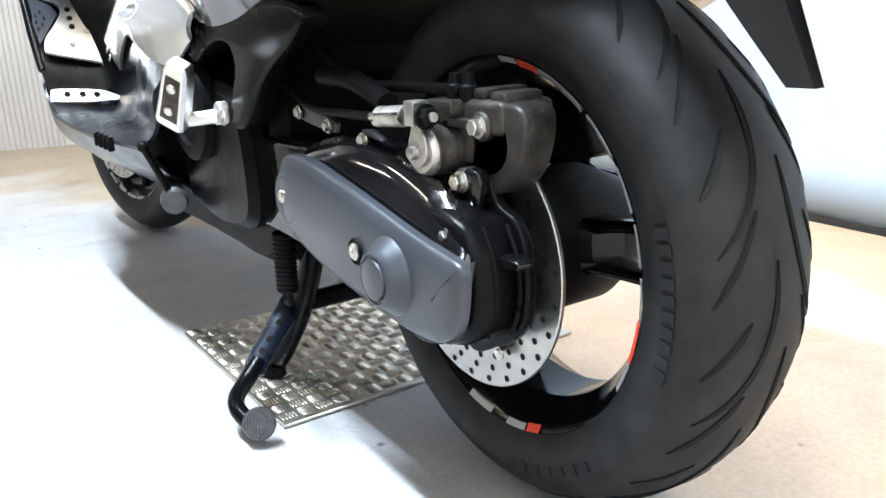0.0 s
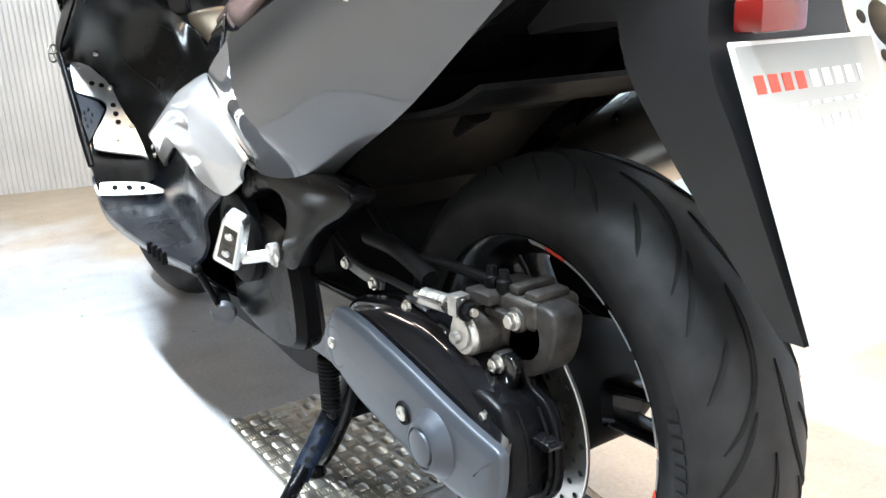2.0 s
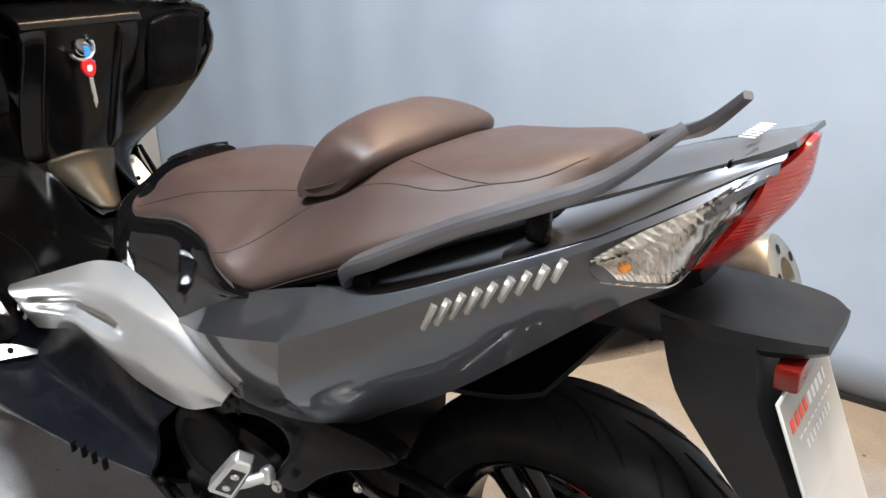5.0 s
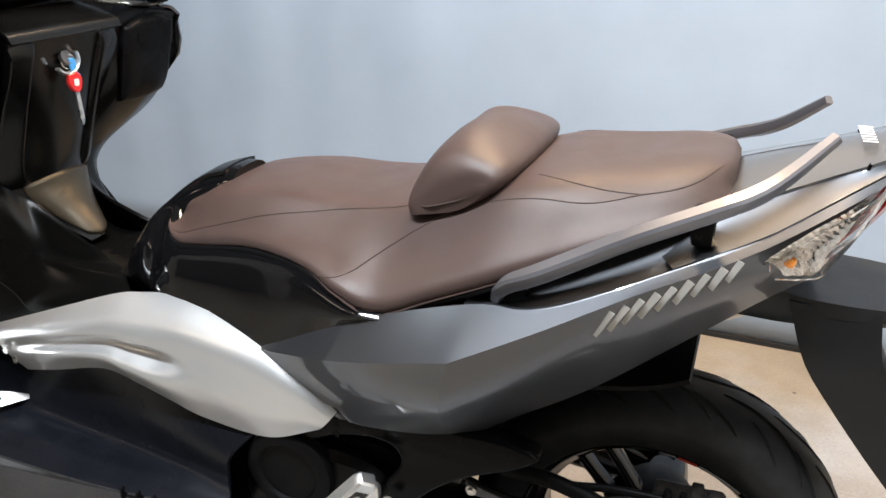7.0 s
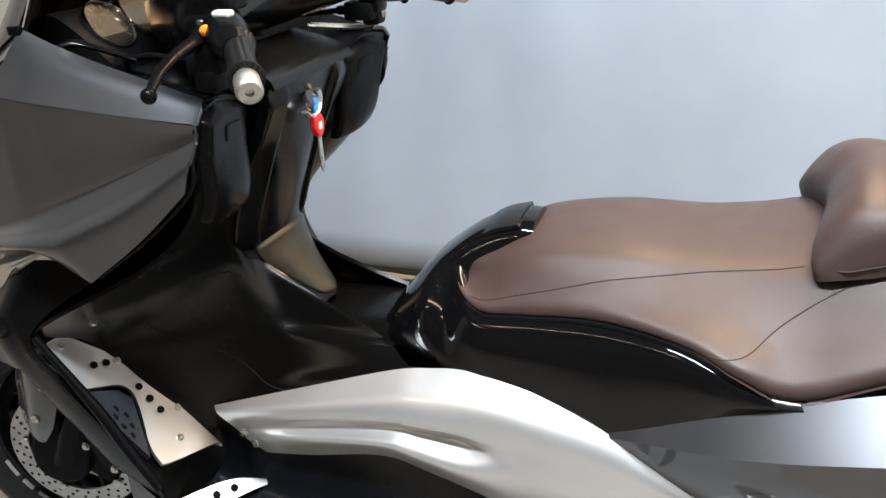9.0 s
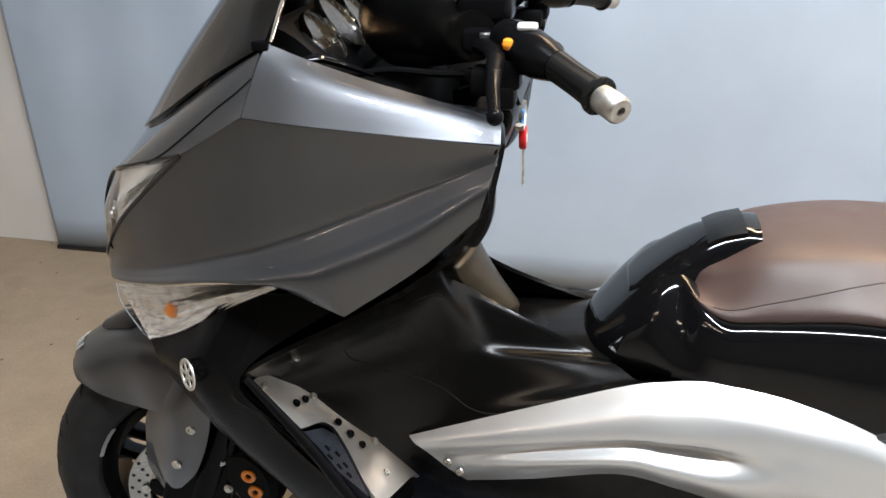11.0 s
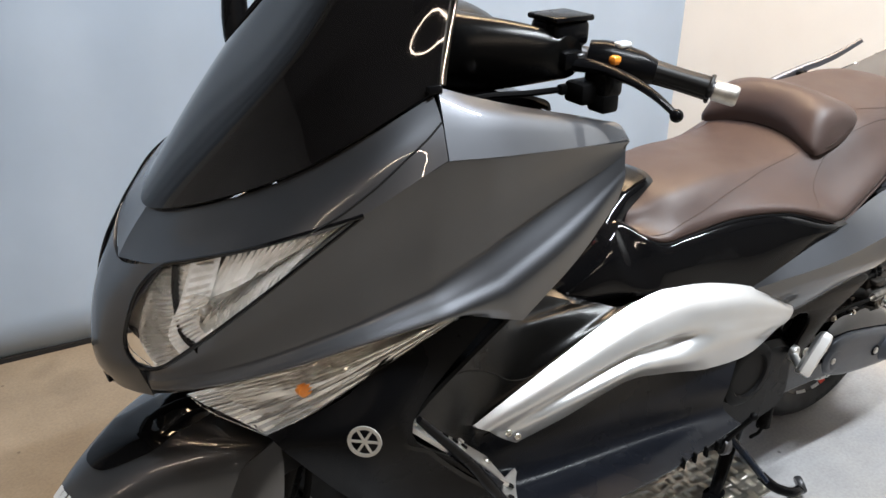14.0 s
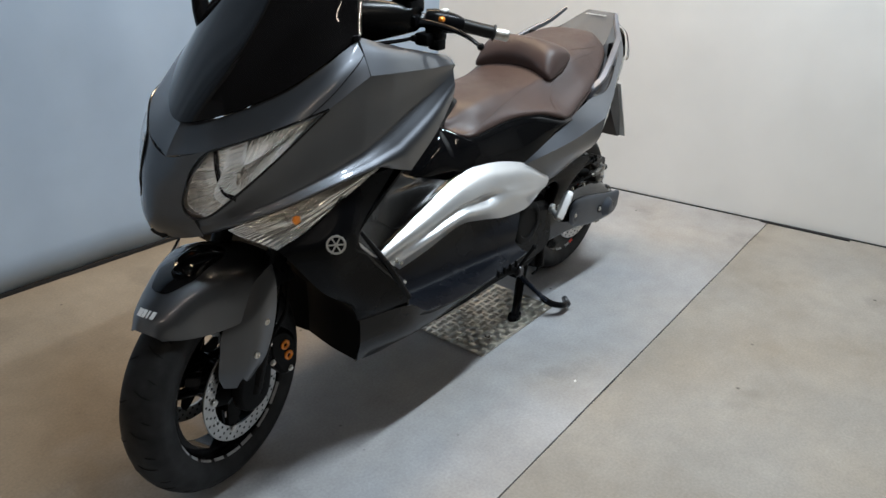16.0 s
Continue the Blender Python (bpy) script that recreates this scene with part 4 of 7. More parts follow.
for p in ((0.272, 0.168, 0.411), (0.201, 0.168, 0.401), (0.125, 0.168, 0.393), (0.425, 0.168, 0.322), (0.414, 0.168, 0.395)):
    fit("bolt", hexbolt("bolt", p, (0, 1, 0), 0.006, 0.006), M_BOLT, arm)
fit("bracket_strap", slab("bracket_strap", [(0.280, 0.416), (0.272, 0.419), (0.196, 0.408), (0.190, 0.398), (0.200, 0.394), (0.276, 0.403)], 0.160, 0.166, 0.001, 30), M_CAST, arm)
fit("bracket_strap", slab("bracket_strap", [(0.135, 0.402), (0.118, 0.402), (0.090, 0.392), (0.092, 0.380), (0.130, 0.384)], 0.155, 0.164, 0.001, 30), M_CAST, arm)

# -- centre stand
stand = group_at("centre_stand", bike)
for s in (1, -1):
    fit("leg", tube("leg", [(0.372, 0.115 * s, 0.235), (0.415, 0.122 * s, 0.14), (0.455, 0.138 * s, 0.06), (0.485, 0.150 * s, 0.018)], [0.016, 0.017, 0.015, 0.014], seg=12), M_SATIN, stand)
    fit("foot", loft("foot", [[(0.490 + 0.030 * math.cos(a), 0.152 * s + 0.02 * math.sin(a), z) for a in np.linspace(0, 2 * math.pi, 16, endpoint=False)] for z in (0.0085, 0.016, 0.024)], smooth=40), M_SATIN, stand)
fit("cross_tube", tube("cross_tube", [(0.418, 0.125, 0.132), (0.418, -0.125, 0.132)], 0.014, n=6, seg=14), M_SATIN, stand)
AP = spline([(0.432, 0.128, 0.140), (0.418, 0.160, 0.110), (0.405, 0.195, 0.078), (0.396, 0.214, 0.060)], 24)
fit("pedal_channel", tube("pedal_channel", AP, [0.015, 0.0145, 0.0135, 0.0125], seg=16, flat=(1.15, 0.62), up=(-0.75, 0.25, 0.6), straight=True, smooth=30), M_GUNBLUE, stand, "blued stand arm plate with round holes")
for q in (4, 8, 12, 15, 18):
    t_ = AP[q + 1] - AP[q - 1]
    t_ /= np.linalg.norm(t_)
    u_ = np.array((-0.75, 0.25, 0.6))
    u_ = u_ - t_ * (u_ @ t_)
    u_ /= np.linalg.norm(u_)
    hm_ = lathe("hole", [(0.0, 0.0), (0.0, 0.0050), (0.0006, 0.0048), (0.0006, 0)], 16, "z")
    hm_.transform(Matrix.Translation(AP[q] + u_ * (0.62 * 0.0138 - 0.0002)) @ Vector(u_).to_track_quat("Z", "Y").to_matrix().to_4x4())
    fit("hole", hm_, M_GAPSHADE, stand)
fit("pedal_arm", tube("pedal_arm", [(0.402, 0.202, 0.070), (0.388, 0.228, 0.052), (0.370, 0.248, 0.044), (0.348, 0.256, 0.037), (0.318, 0.252, 0.027)], [0.0115, 0.0115, 0.011, 0.011, 0.011], n=24, seg=14), M_SATIN, stand)
pad = lathe("pedal_pad", [(0, 0), (0, 0.019), (0.003, 0.021), (0.010, 0.021), (0.013, 0.019), (0.013, 0)], 32, "z")
pad.transform(Matrix.Translation((0.312, 0.241, 0.027)) @ Vector((-0.75, 0.45, 0.35)).to_track_quat("Z", "Y").to_matrix().to_4x4())
pad_ob = fit("pedal_pad", pad, M_CAST, stand, "knurled round foot pad")
kn = []
for i in range(-5, 6):
    for j in range(-5, 6):
        if i * i + j * j < 27:
            b = block("k", (0.0026, 0.0026, 0.002), 0.0005, (i * 0.0036, j * 0.0036, 0.0135), 1)
            kn.append(b)
km = joined("knurl", kn)
km.transform(Matrix.Translation((0.312, 0.241, 0.027)) @ Vector((-0.75, 0.45, 0.35)).to_track_quat("Z", "Y").to_matrix().to_4x4())
fit("knurl", km, M_CAST, pad_ob)
spr = []
for i in range(240):
    a = i / 240 * 2 * math.pi * 13
    spr.append((0.372 + 0.012 * math.cos(a), 0.162 + 0.012 * math.sin(a), 0.248 - 0.08 * i / 240))
fit("stand_spring", tube("stand_spring", spr, 0.0032, seg=6, straight=True), M_MATT, stand, "black coil return spring")
fit("spring_hook", tube("spring_hook", [(0.372, 0.162, 0.168), (0.378, 0.158, 0.150), (0.40, 0.155, 0.145)], 0.004, n=8, seg=8), M_MATT, stand)
fit("spring_hook", tube("spring_hook", [(0.372, 0.162, 0.248), (0.374, 0.158, 0.262), (0.39, 0.15, 0.275)], 0.004, n=8, seg=8), M_MATT, stand)

# -- engine and inner bodywork
eng = group_at("engine", bike)
fit("crankcase", plate("crankcase", [(0.95, 0.20), (0.95, 0.42), (0.60, 0.45), (0.38, 0.45), (0.36, 0.30), (0.40, 0.20), (0.60, 0.19)], -0.17, 0.165, 0.02, n=60), M_MATT, eng, "matt black engine case")
fit("side_cover", plate("side_cover", [(0.62, 0.26), (0.64, 0.36), (0.58, 0.43), (0.47, 0.44), (0.39, 0.41), (0.37, 0.30), (0.40, 0.255), (0.50, 0.24)], 0.160, 0.200, 0.012, n=60), M_SATIN, eng)
fit("filter_cover", lathe("filter_cover", [(0.195, 0.072), (0.212, 0.070), (0.217, 0.062), (0.217, 0.05), (0.212, 0.046), (0.212, 0)], 48, "y", (0.545, 0, 0.40)), M_MATT, eng)
fit("lower_case", block("lower_case", (0.10, 0.10, 0.09), 0.02, (0.40, 0.10, 0.275)), M_SATIN, eng, "black crankcase corner")
fit("front_block", block("front_block", (0.36, 0.30, 0.20), 0.05, (1.06, 0, 0.32), 4), M_MATT, eng)
fit("inner_frame", loft("inner_frame", [[(x, y, z) for y, z in ((w, b), (w, t), (-w, t), (-w, b))] for x, w, b, t in ((1.37, 0.10, 0.62, 0.86), (1.25, 0.10, 0.36, 0.74), (1.15, 0.065, 0.36, 0.62), (0.95, 0.065, 0.36, 0.57), (0.60, 0.15, 0.42, 0.62), (0.38, 0.15, 0.46, 0.70), (0.22, 0.14, 0.58, 0.74), (-0.04, 0.10, 0.76, 0.84))], smooth=30), M_MATT, eng)
fit("rear_inner_guard", shell("rear_inner_guard", [[(0.38, y, 0.44), (0.33, y, 0.53), (0.20, y, 0.595), (0.12, y, 0.606), (0.05, y, 0.620), (0.000, y, 0.640)] for y in (0.15, 0.10, 0.0, -0.10, -0.15)], 24, 12, 0.006, outward=(0, 0, 1)), M_MATT, eng)
fit("shock", tube("shock", [(0.40, 0.0, 0.52), (0.22, 0.0, 0.60)], 0.03, n=4), M_MATT, eng)

# -- rear side cowls
COWL = [
    [(0.574, 0.203, 0.603), (0.40, 0.232, 0.692), (0.25, 0.228, 0.736), (0.16, 0.238, 0.749), (0.03, 0.194, 0.797), (-0.06, 0.155, 0.834), (-0.20, 0.066, 0.908)],
    [(0.572, 0.206, 0.598), (0.42, 0.268, 0.645), (0.258, 0.294, 0.690), (0.165, 0.265, 0.731), (0.069, 0.224, 0.773), (-0.06, 0.172, 0.827), (-0.20, 0.072, 0.898)],
    [(0.520, 0.214, 0.570), (0.40, 0.252, 0.588), (0.275, 0.280, 0.612), (0.18, 0.253, 0.662), (0.09, 0.214, 0.710), (-0.055, 0.168, 0.787), (-0.13, 0.120, 0.832)],
    [(0.453, 0.216, 0.528), (0.41, 0.196, 0.492), (0.290, 0.190, 0.510), (0.20, 0.178, 0.560), (0.10, 0.160, 0.620), (-0.06, 0.130, 0.742), (-0.115, 0.112, 0.776)],
]


def cowl_mesh(s):
    """The bevel over the crease runs through; the flat side under it breaks once, softly."""
    bent = [spline(COWL[0], 49), broken(COWL[1], 49, (2,)), broken(COWL[2], 49, (2,)), spline(COWL[3], 49)]
    up = shell("side_cowl", bent[:2], 49, 8, 0.005, soft_rows=False, mirror=s, smooth=20)
    low = shell("side_cowl", bent[1:], 49, 14, 0.005, mirror=s, smooth=20)
    return joined("side_cowl", [up, low], 25)


cowls = pair("side_cowl", cowl_mesh, M_GREY, None, "dark metallic grey tail side cowl")


def cowl_point(u, v, lift=0.0015):
    """A place on the flat side of the left cowl: u along it, v downward, between its second and third row."""
    a, b = broken(COWL[1], 61, (2,)), broken(COWL[2], 61, (2,))
    s = (u + 0.065 * math.sin(math.pi * u)) * (len(a) - 1)
    i = min(int(s), len(a) - 2)
    p = (a[i] + (a[i + 1] - a[i]) * (s - i)) * (1 - v) + (b[i] + (b[i + 1] - b[i]) * (s - i)) * v
    return p + np.array((0, lift, 0))


def badge_bar(u0, v0, u1, v1, w):
    """A raised slanted bar on the cowl."""
    a, b = cowl_point(u0, v0), cowl_point(u1, v1)
    d = (b - a) / (np.linalg.norm(b - a) + 1e-9)
    n_ = np.array((0.25, 0.93, 0.25))
    n_ /= np.linalg.norm(n_)
    s = np.cross(d, n_) * w / 2
    lo, hi = n_ * -0.002, n_ * 0.0028
    q = [a - s, a + s, b + s, b - s]
    v = [p + lo for p in q] + [p + hi for p in q]
    return mesh("bar", v, [(0, 1, 2, 3), (7, 6, 5, 4)] + [(i, i + 4, (i + 1) % 4 + 4, (i + 1) % 4) for i in range(4)], 0)


for k in range(9):
    u_ = 0.570 + 0.0225 * k
    bar_ = (u_, 0.64 - 0.014 * k, u_ + 0.015, 0.21 - 0.018 * k, 0.0088 if k % 2 else 0.007)
    fit("badge_bar", badge_bar(*bar_), M_LETTER, cowls[0], "raised silver slanted badge bar")

# -- tail top, tail lamp
fit("tail_top", shell("tail_top", [[(0.06, y * 0.78, 0.848 - abs(y) * 0.12), (-0.03, y * 0.68, 0.878 - abs(y) * 0.12), (-0.11, y * 0.54, 0.904 - abs(y) * 0.10), (-0.175, y * 0.43, 0.922 - abs(y) * 0.06), (-0.208, y * 0.34, 0.926)] for y in (0.17, 0.12, 0.0, -0.12, -0.17)], 24, 14, 0.006, outward=(0, 0, 1)), M_GREY, None, "dark grey tail top panel")
fit("tail_print", joined("tail_print", [block("b", (0.016, 0.0045, 0.0008), 0.0002, (-0.158, -0.036 + 0.012 * k, 0.9205), 1) for k in range(7)]), M_WHITEPRINT, None, "small pale printed bars")
FLANK = [[(0.06, 0.128, 0.828), (-0.03, 0.112, 0.855), (-0.11, 0.089, 0.885), (-0.175, 0.071, 0.910), (-0.206, 0.057, 0.924)],
         [(0.05, 0.150, 0.802), (-0.03, 0.134, 0.838), (-0.11, 0.105, 0.873), (-0.175, 0.076, 0.902), (-0.204, 0.060, 0.917)],
         [(0.03, 0.190, 0.799), (-0.06, 0.155, 0.836), (-0.125, 0.114, 0.870), (-0.175, 0.082, 0.897), (-0.202, 0.066, 0.910)]]
pair("tail_flank", lambda s: shell("tail_flank", FLANK, 26, 12, 0.004, mirror=s, outward=(0, 0.6, 1)), M_GREY, None, "dark grey tail flank")
TLAMP = [
    [(-0.062, 0.176, 0.818), (-0.10, 0.154, 0.845), (-0.15, 0.118, 0.874), (-0.195, 0.074, 0.897)],
    [(-0.064, 0.178, 0.810), (-0.10, 0.160, 0.822), (-0.145, 0.124, 0.842), (-0.185, 0.080, 0.862)],
    [(-0.070, 0.168, 0.798), (-0.095, 0.146, 0.792), (-0.120, 0.114, 0.786), (-0.142, 0.076, 0.792)],
]
TLAMP = [[(a - 0.006 + (0.016 if i_ == 3 else 0.0), (b + 0.012) * (0.93 if i_ == 3 else 1.0), c) for i_, (a, b, c) in enumerate(r)] for r in TLAMP]
lamps = pair("tail_indicator", lambda s: shell("tail_indicator", TLAMP, 18, 10, 0.003, mirror=s), M_LENS, None, "ribbed clear tail indicator lens")
for ob in lamps:
    ob.visible_shadow = False
inner = [[(p[0] + 0.004, p[1] - 0.008, p[2] + 0.001) for p in r] for r in TLAMP]
refl = pair("reflector", lambda s: fluted("reflector", inner, 0.0, 1.0, 20, 0.006, 0.010, s, lean=0.35, seed=6, outward=(-0.5, 0.8, 0)), mat("tail_chrome", (0.66, 0.63, 0.59), 0.08, 0.97, var=0.25, scale=60))
for i, s in enumerate((1, -1)):
    refl[i].parent = lamps[i]
    fit("amber_bulb", lathe("amber_bulb", [(0.0, 0.0), (0.002, 0.006), (0.006, 0.0075), (0.010, 0.006), (0.012, 0)], 20, "y", (-0.088, 0.147 if s > 0 else -0.159, 0.809)), M_ORANGE, lamps[i])
fit("tail_lens", shell("tail_lens", [[(-0.218 + 1.5 * abs(y) ** 1.6, y, 0.9235 - 0.36 * abs(y)), (-0.211 + 1.6 * abs(y) ** 1.6, y, 0.868), (-0.182 + 1.6 * abs(y) ** 1.6, y, 0.820), (-0.145 + 1.4 * abs(y) ** 1.6, y * 0.98, 0.779)] for y in (0.078, 0.05, 0.0, -0.05, -0.078)], 18, 16, 0.006, outward=(-1, 0, 0)), M_RED, None, "red tail lamp lens")
fit("lamp_back", shell("lamp_back", [[(-0.175 + 0.9 * abs(y) ** 1.6, y, 0.905), (-0.15 + 0.8 * abs(y) ** 1.6, y, 0.84), (-0.105 + 0.5 * abs(y) ** 1.6, y, 0.785)] for y in (0.08, 0.0, -0.08)], 10, 8, 0.004, outward=(-1, 0, 0)), M_SATIN)
M_DARKRED = mat("dark_red_plastic", (0.16, 0.008, 0.006), 0.25, var=0.1, coat=0.5)
# dark under-tail
fit("undertail", loft("undertail", [[(x, w, z1), (x, w * 0.8, z0), (x, -w * 0.8, z0), (x, -w, z1)] for x, w, z0, z1 in ((0.26, 0.16, 0.56, 0.60), (0.10, 0.145, 0.66, 0.70), (-0.03, 0.125, 0.728, 0.765), (-0.10, 0.10, 0.752, 0.785), (-0.135, 0.07, 0.765, 0.785))], n=18), M_SATIN, None, "black underside of the tail")
holder = group_at("plate_holder", bike)
fit("arm", loft("arm", [[(x, w, z1), (x, w * 1.02, (z0 + z1) / 2), (x, w * 0.8, z0), (x, -w * 0.8, z0), (x, -w * 1.02, (z0 + z1) / 2), (x, -w, z1)] for x, w, z0, z1 in ((0.05, 0.06, 0.68, 0.75), (-0.03, 0.066, 0.69, 0.755), (-0.10, 0.076, 0.692, 0.738), (-0.17, 0.082, 0.700, 0.735), (-0.235, 0.070, 0.708, 0.732), (-0.262, 0.05, 0.712, 0.726))], n=24), M_ARM, holder, "black plastic plate arm")
fit("flap", loft("flap", [[(x0, w, z), (x1, w, z), (x1, -w, z), (x0, -w, z)] for z, x0, x1, w in ((0.73, -0.10, -0.20, 0.080), (0.66, -0.125, -0.212, 0.092), (0.60, -0.165, -0.240, 0.092), (0.52, -0.225, -0.272, 0.086), (0.455, -0.278, -0.298, 0.080))], n=16, smooth=30), M_ARM, holder, "long black mudguard flap")
fit("plate_lamp", block("plate_lamp", (0.026, 0.056, 0.026), 0.004, (-0.232, 0.050, 0.692)), M_DARKRED, holder, "small red reflector")
lp_m = Matrix.Translation((-0.2255, 0.002, 0.672)) @ Euler((0, radians(21.5), 0)).to_matrix().to_4x4()
lp = block("number_plate", (0.003, 0.186, 0.242), 0.001, (-0.004, 0, -0.121), 1)
lp.transform(lp_m)
plate_o = fit("number_plate", lp, mat("plate_white", (0.62, 0.62, 0.60), 0.35, 0.0, 0.2, var=0.12, scale=5), holder, "pale dealer plate with printed bars")


def print_bar(y, z, w, h, material, name="print"):
    me = block(name, (0.0008, w, h), 0.0002, (-0.0061, y, z), 1)
    me.transform(lp_m)
    return fit(name, me, material, plate_o)


for k in range(4):
    print_bar(0.072 - 0.0165 * k, -0.034, 0.011, 0.014, M_REDPRINT)
M_WHITEPRINT2 = mat("pale_print", (0.62, 0.62, 0.62), 0.4, var=0.03)
for k in range(5):
    print_bar(0.005 - 0.0155 * k, -0.034, 0.0105 if k < 4 else 0.005, 0.014, M_WHITEPRINT2)
for k in range(9):
    print_bar(0.058 - 0.015 * k, -0.053, 0.010, 0.0028, M_WHITEPRINT2)
for k in range(8):
    print_bar(0.044 - 0.0125 * k, -0.068, 0.0062, 0.0095, M_WHITEPRINT2)
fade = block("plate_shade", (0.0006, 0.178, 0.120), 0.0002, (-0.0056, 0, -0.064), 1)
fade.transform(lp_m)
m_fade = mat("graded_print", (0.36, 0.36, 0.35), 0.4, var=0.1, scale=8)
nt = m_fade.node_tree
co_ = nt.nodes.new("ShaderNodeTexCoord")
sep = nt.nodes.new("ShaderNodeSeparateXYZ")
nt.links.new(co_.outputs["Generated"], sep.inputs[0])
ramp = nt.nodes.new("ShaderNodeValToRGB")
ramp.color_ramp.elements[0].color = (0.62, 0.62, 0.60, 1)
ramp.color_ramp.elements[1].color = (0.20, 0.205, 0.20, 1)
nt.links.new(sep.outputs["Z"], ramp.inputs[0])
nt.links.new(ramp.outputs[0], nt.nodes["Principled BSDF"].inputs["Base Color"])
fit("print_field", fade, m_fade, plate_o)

# -- exhaust on the right
exh = group_at("exhaust", bike)
ax0, ax1 = np.array((0.42, -0.215, 0.40)), np.array((-0.155, -0.245, 0.675))
d_ = ax1 - ax0
ln = float(np.linalg.norm(d_))
q_ = Vector(d_).to_track_quat("Z", "Y").to_matrix().to_4x4()


def along(me):
    me.transform(Matrix.Translation(ax0) @ q_)
    return me


fit("can", along(lathe("can", [(0, 0), (0, 0.05), (0.03, 0.062), (0.20, 0.068), (ln - 0.07, 0.066), (ln - 0.06, 0.064)], 48, "z")), M_TI, exh, "brushed metal silencer")
fit("end_cap", along(lathe("end_cap", [(ln - 0.062, 0.066), (ln - 0.02, 0.066), (ln - 0.004, 0.060), (ln, 0.052), (ln, 0.026), (ln - 0.03, 0.024), (ln - 0.03, 0)], 48, "z")), M_TI, exh, "satin silencer end cap with round holes")
fit("outlet", along(lathe("outlet", [(ln - 0.029, 0.0), (ln - 0.029, 0.023), (ln - 0.0285, 0.022), (ln - 0.0285, 0)], 24, "z")), M_GAPSHADE, exh)
for k in range(5):
    a = 2 * math.pi * k / 5 + 0.4
    h = lathe("hole", [(ln + 0.0004, 0), (ln + 0.0004, 0.0075), (ln + 0.0008, 0.007), (ln + 0.0008, 0)], 14, "z", (0.040 * math.cos(a), 0.040 * math.sin(a), 0))
    fit("hole", along(h), M_GAPSHADE, exh)
fit("pipe", tube("pipe", [(0.42, -0.21, 0.40), (0.55, -0.19, 0.30), (0.75, -0.14, 0.22), (0.95, -0.05, 0.25)], 0.024, seg=14), M_CAST, exh)

# -- passenger peg, left and right
PEG_A, PEG_B = np.array((0.446, 0.262, 0.394)), np.array((0.384, 0.262, 0.470))
for s in (False, True):
    k = -1 if s else 1
    peg = group_at("passenger_peg", bike)

    def fx(me):
        return flip(me) if s else me

    fit("bracket", fx(slab("bracket", [(0.560, 0.505), (0.50, 0.520), (0.36, 0.528), (0.22, 0.530), (0.17, 0.515), (0.20, 0.490), (0.262, 0.462), (0.310, 0.430), (0.352, 0.392), (0.380, 0.386), (0.400, 0.394), (0.385, 0.425), (0.364, 0.458), (0.372, 0.482), (0.40, 0.490), (0.43, 0.488), (0.47, 0.478), (0.505, 0.462), (0.53, 0.47)], 0.172, 0.206, 0.005, 110)), M_SATIN, peg, "black plastic forked peg hanger")
    d_p = PEG_B - PEG_A
    L_p = float(np.linalg.norm(d_p))
    ux = d_p / L_p
    uz = np.array((-0.72, 0.68, 0.05))
    uz = uz - ux * (uz @ ux)
    uz /= np.linalg.norm(uz)
    uy = np.cross(uz, ux)
    mp_ = Matrix((tuple(ux), tuple(uy), tuple(uz))).transposed().to_4x4()
    mp_.translation = Vector(PEG_A)
    rest = loft("foot_rest", [[(x, y * w, z * h_) for y, z in ((1, -0.7), (1, 0.7), (0.8, 1), (-0.8, 1), (-1, 0.7), (-1, -0.7), (-0.8, -1), (0.8, -1))] for x, w, h_ in ((0.0, 0.017, 0.010), (0.004, 0.020, 0.012), (L_p * 0.85, 0.016, 0.012), (L_p * 0.97, 0.013, 0.010), (L_p, 0.010, 0.007))], smooth=35)
    rest.transform(mp_)
    fr = fit("foot_rest", fx(rest), M_ALU, peg, "polished folding peg")
    rec = loft("recess", [[(x, y * w, z) for y in (1, -1) for z in ((0.0121, 0.0126) if y > 0 else (0.0126, 0.0121))] for x, w in ((0.014, 0.012), (L_p * 0.82, 0.010))], smooth=30)
    rec.transform(mp_)
    fit("recess", fx(rec), M_CALIPER, fr)
    for f_ in (0.30, 0.66):
        st = lathe("stud", [(0.0124, 0.0), (0.0124, 0.0062), (0.0150, 0.0056), (0.0155, 0.004), (0.0140, 0.0035), (0.0140, 0)], 18, "z", (L_p * f_, 0, 0))
        st.transform(mp_)
        fit("stud", fx(st), M_ALU, fr)
    fit("pivot", fx(joined("pivot", [tube("a", [(0.436, 0.250, 0.398), (0.424, 0.238, 0.399), (0.408, 0.216, 0.402)], [0.008, 0.008, 0.008], n=8, seg=12, flat=(1.0, 1.1)), slab("b", [(0.414, 0.390), (0.396, 0.394), (0.394, 0.414), (0.402, 0.420), (0.414, 0.412)], 0.206, 0.220, 0.003, 30)])), M_ALU, peg)
    fit("bolt", fx(hexbolt("bolt", (0.376, 0.221, 0.402), (0, 1, 0), 0.007, 0.006)), M_BOLT, peg)
    for q in range(6):
        fit("hole", fx(lathe("hole", [(0.2062, 0), (0.2062, 0.0055), (0.2066, 0.005), (0.2066, 0)], 14, "y", (0.505 - 0.022 * (q // 2), 0, 0.508 - 0.015 * (q % 2) - 0.004 * (q // 2)))), M_GAPSHADE, peg)

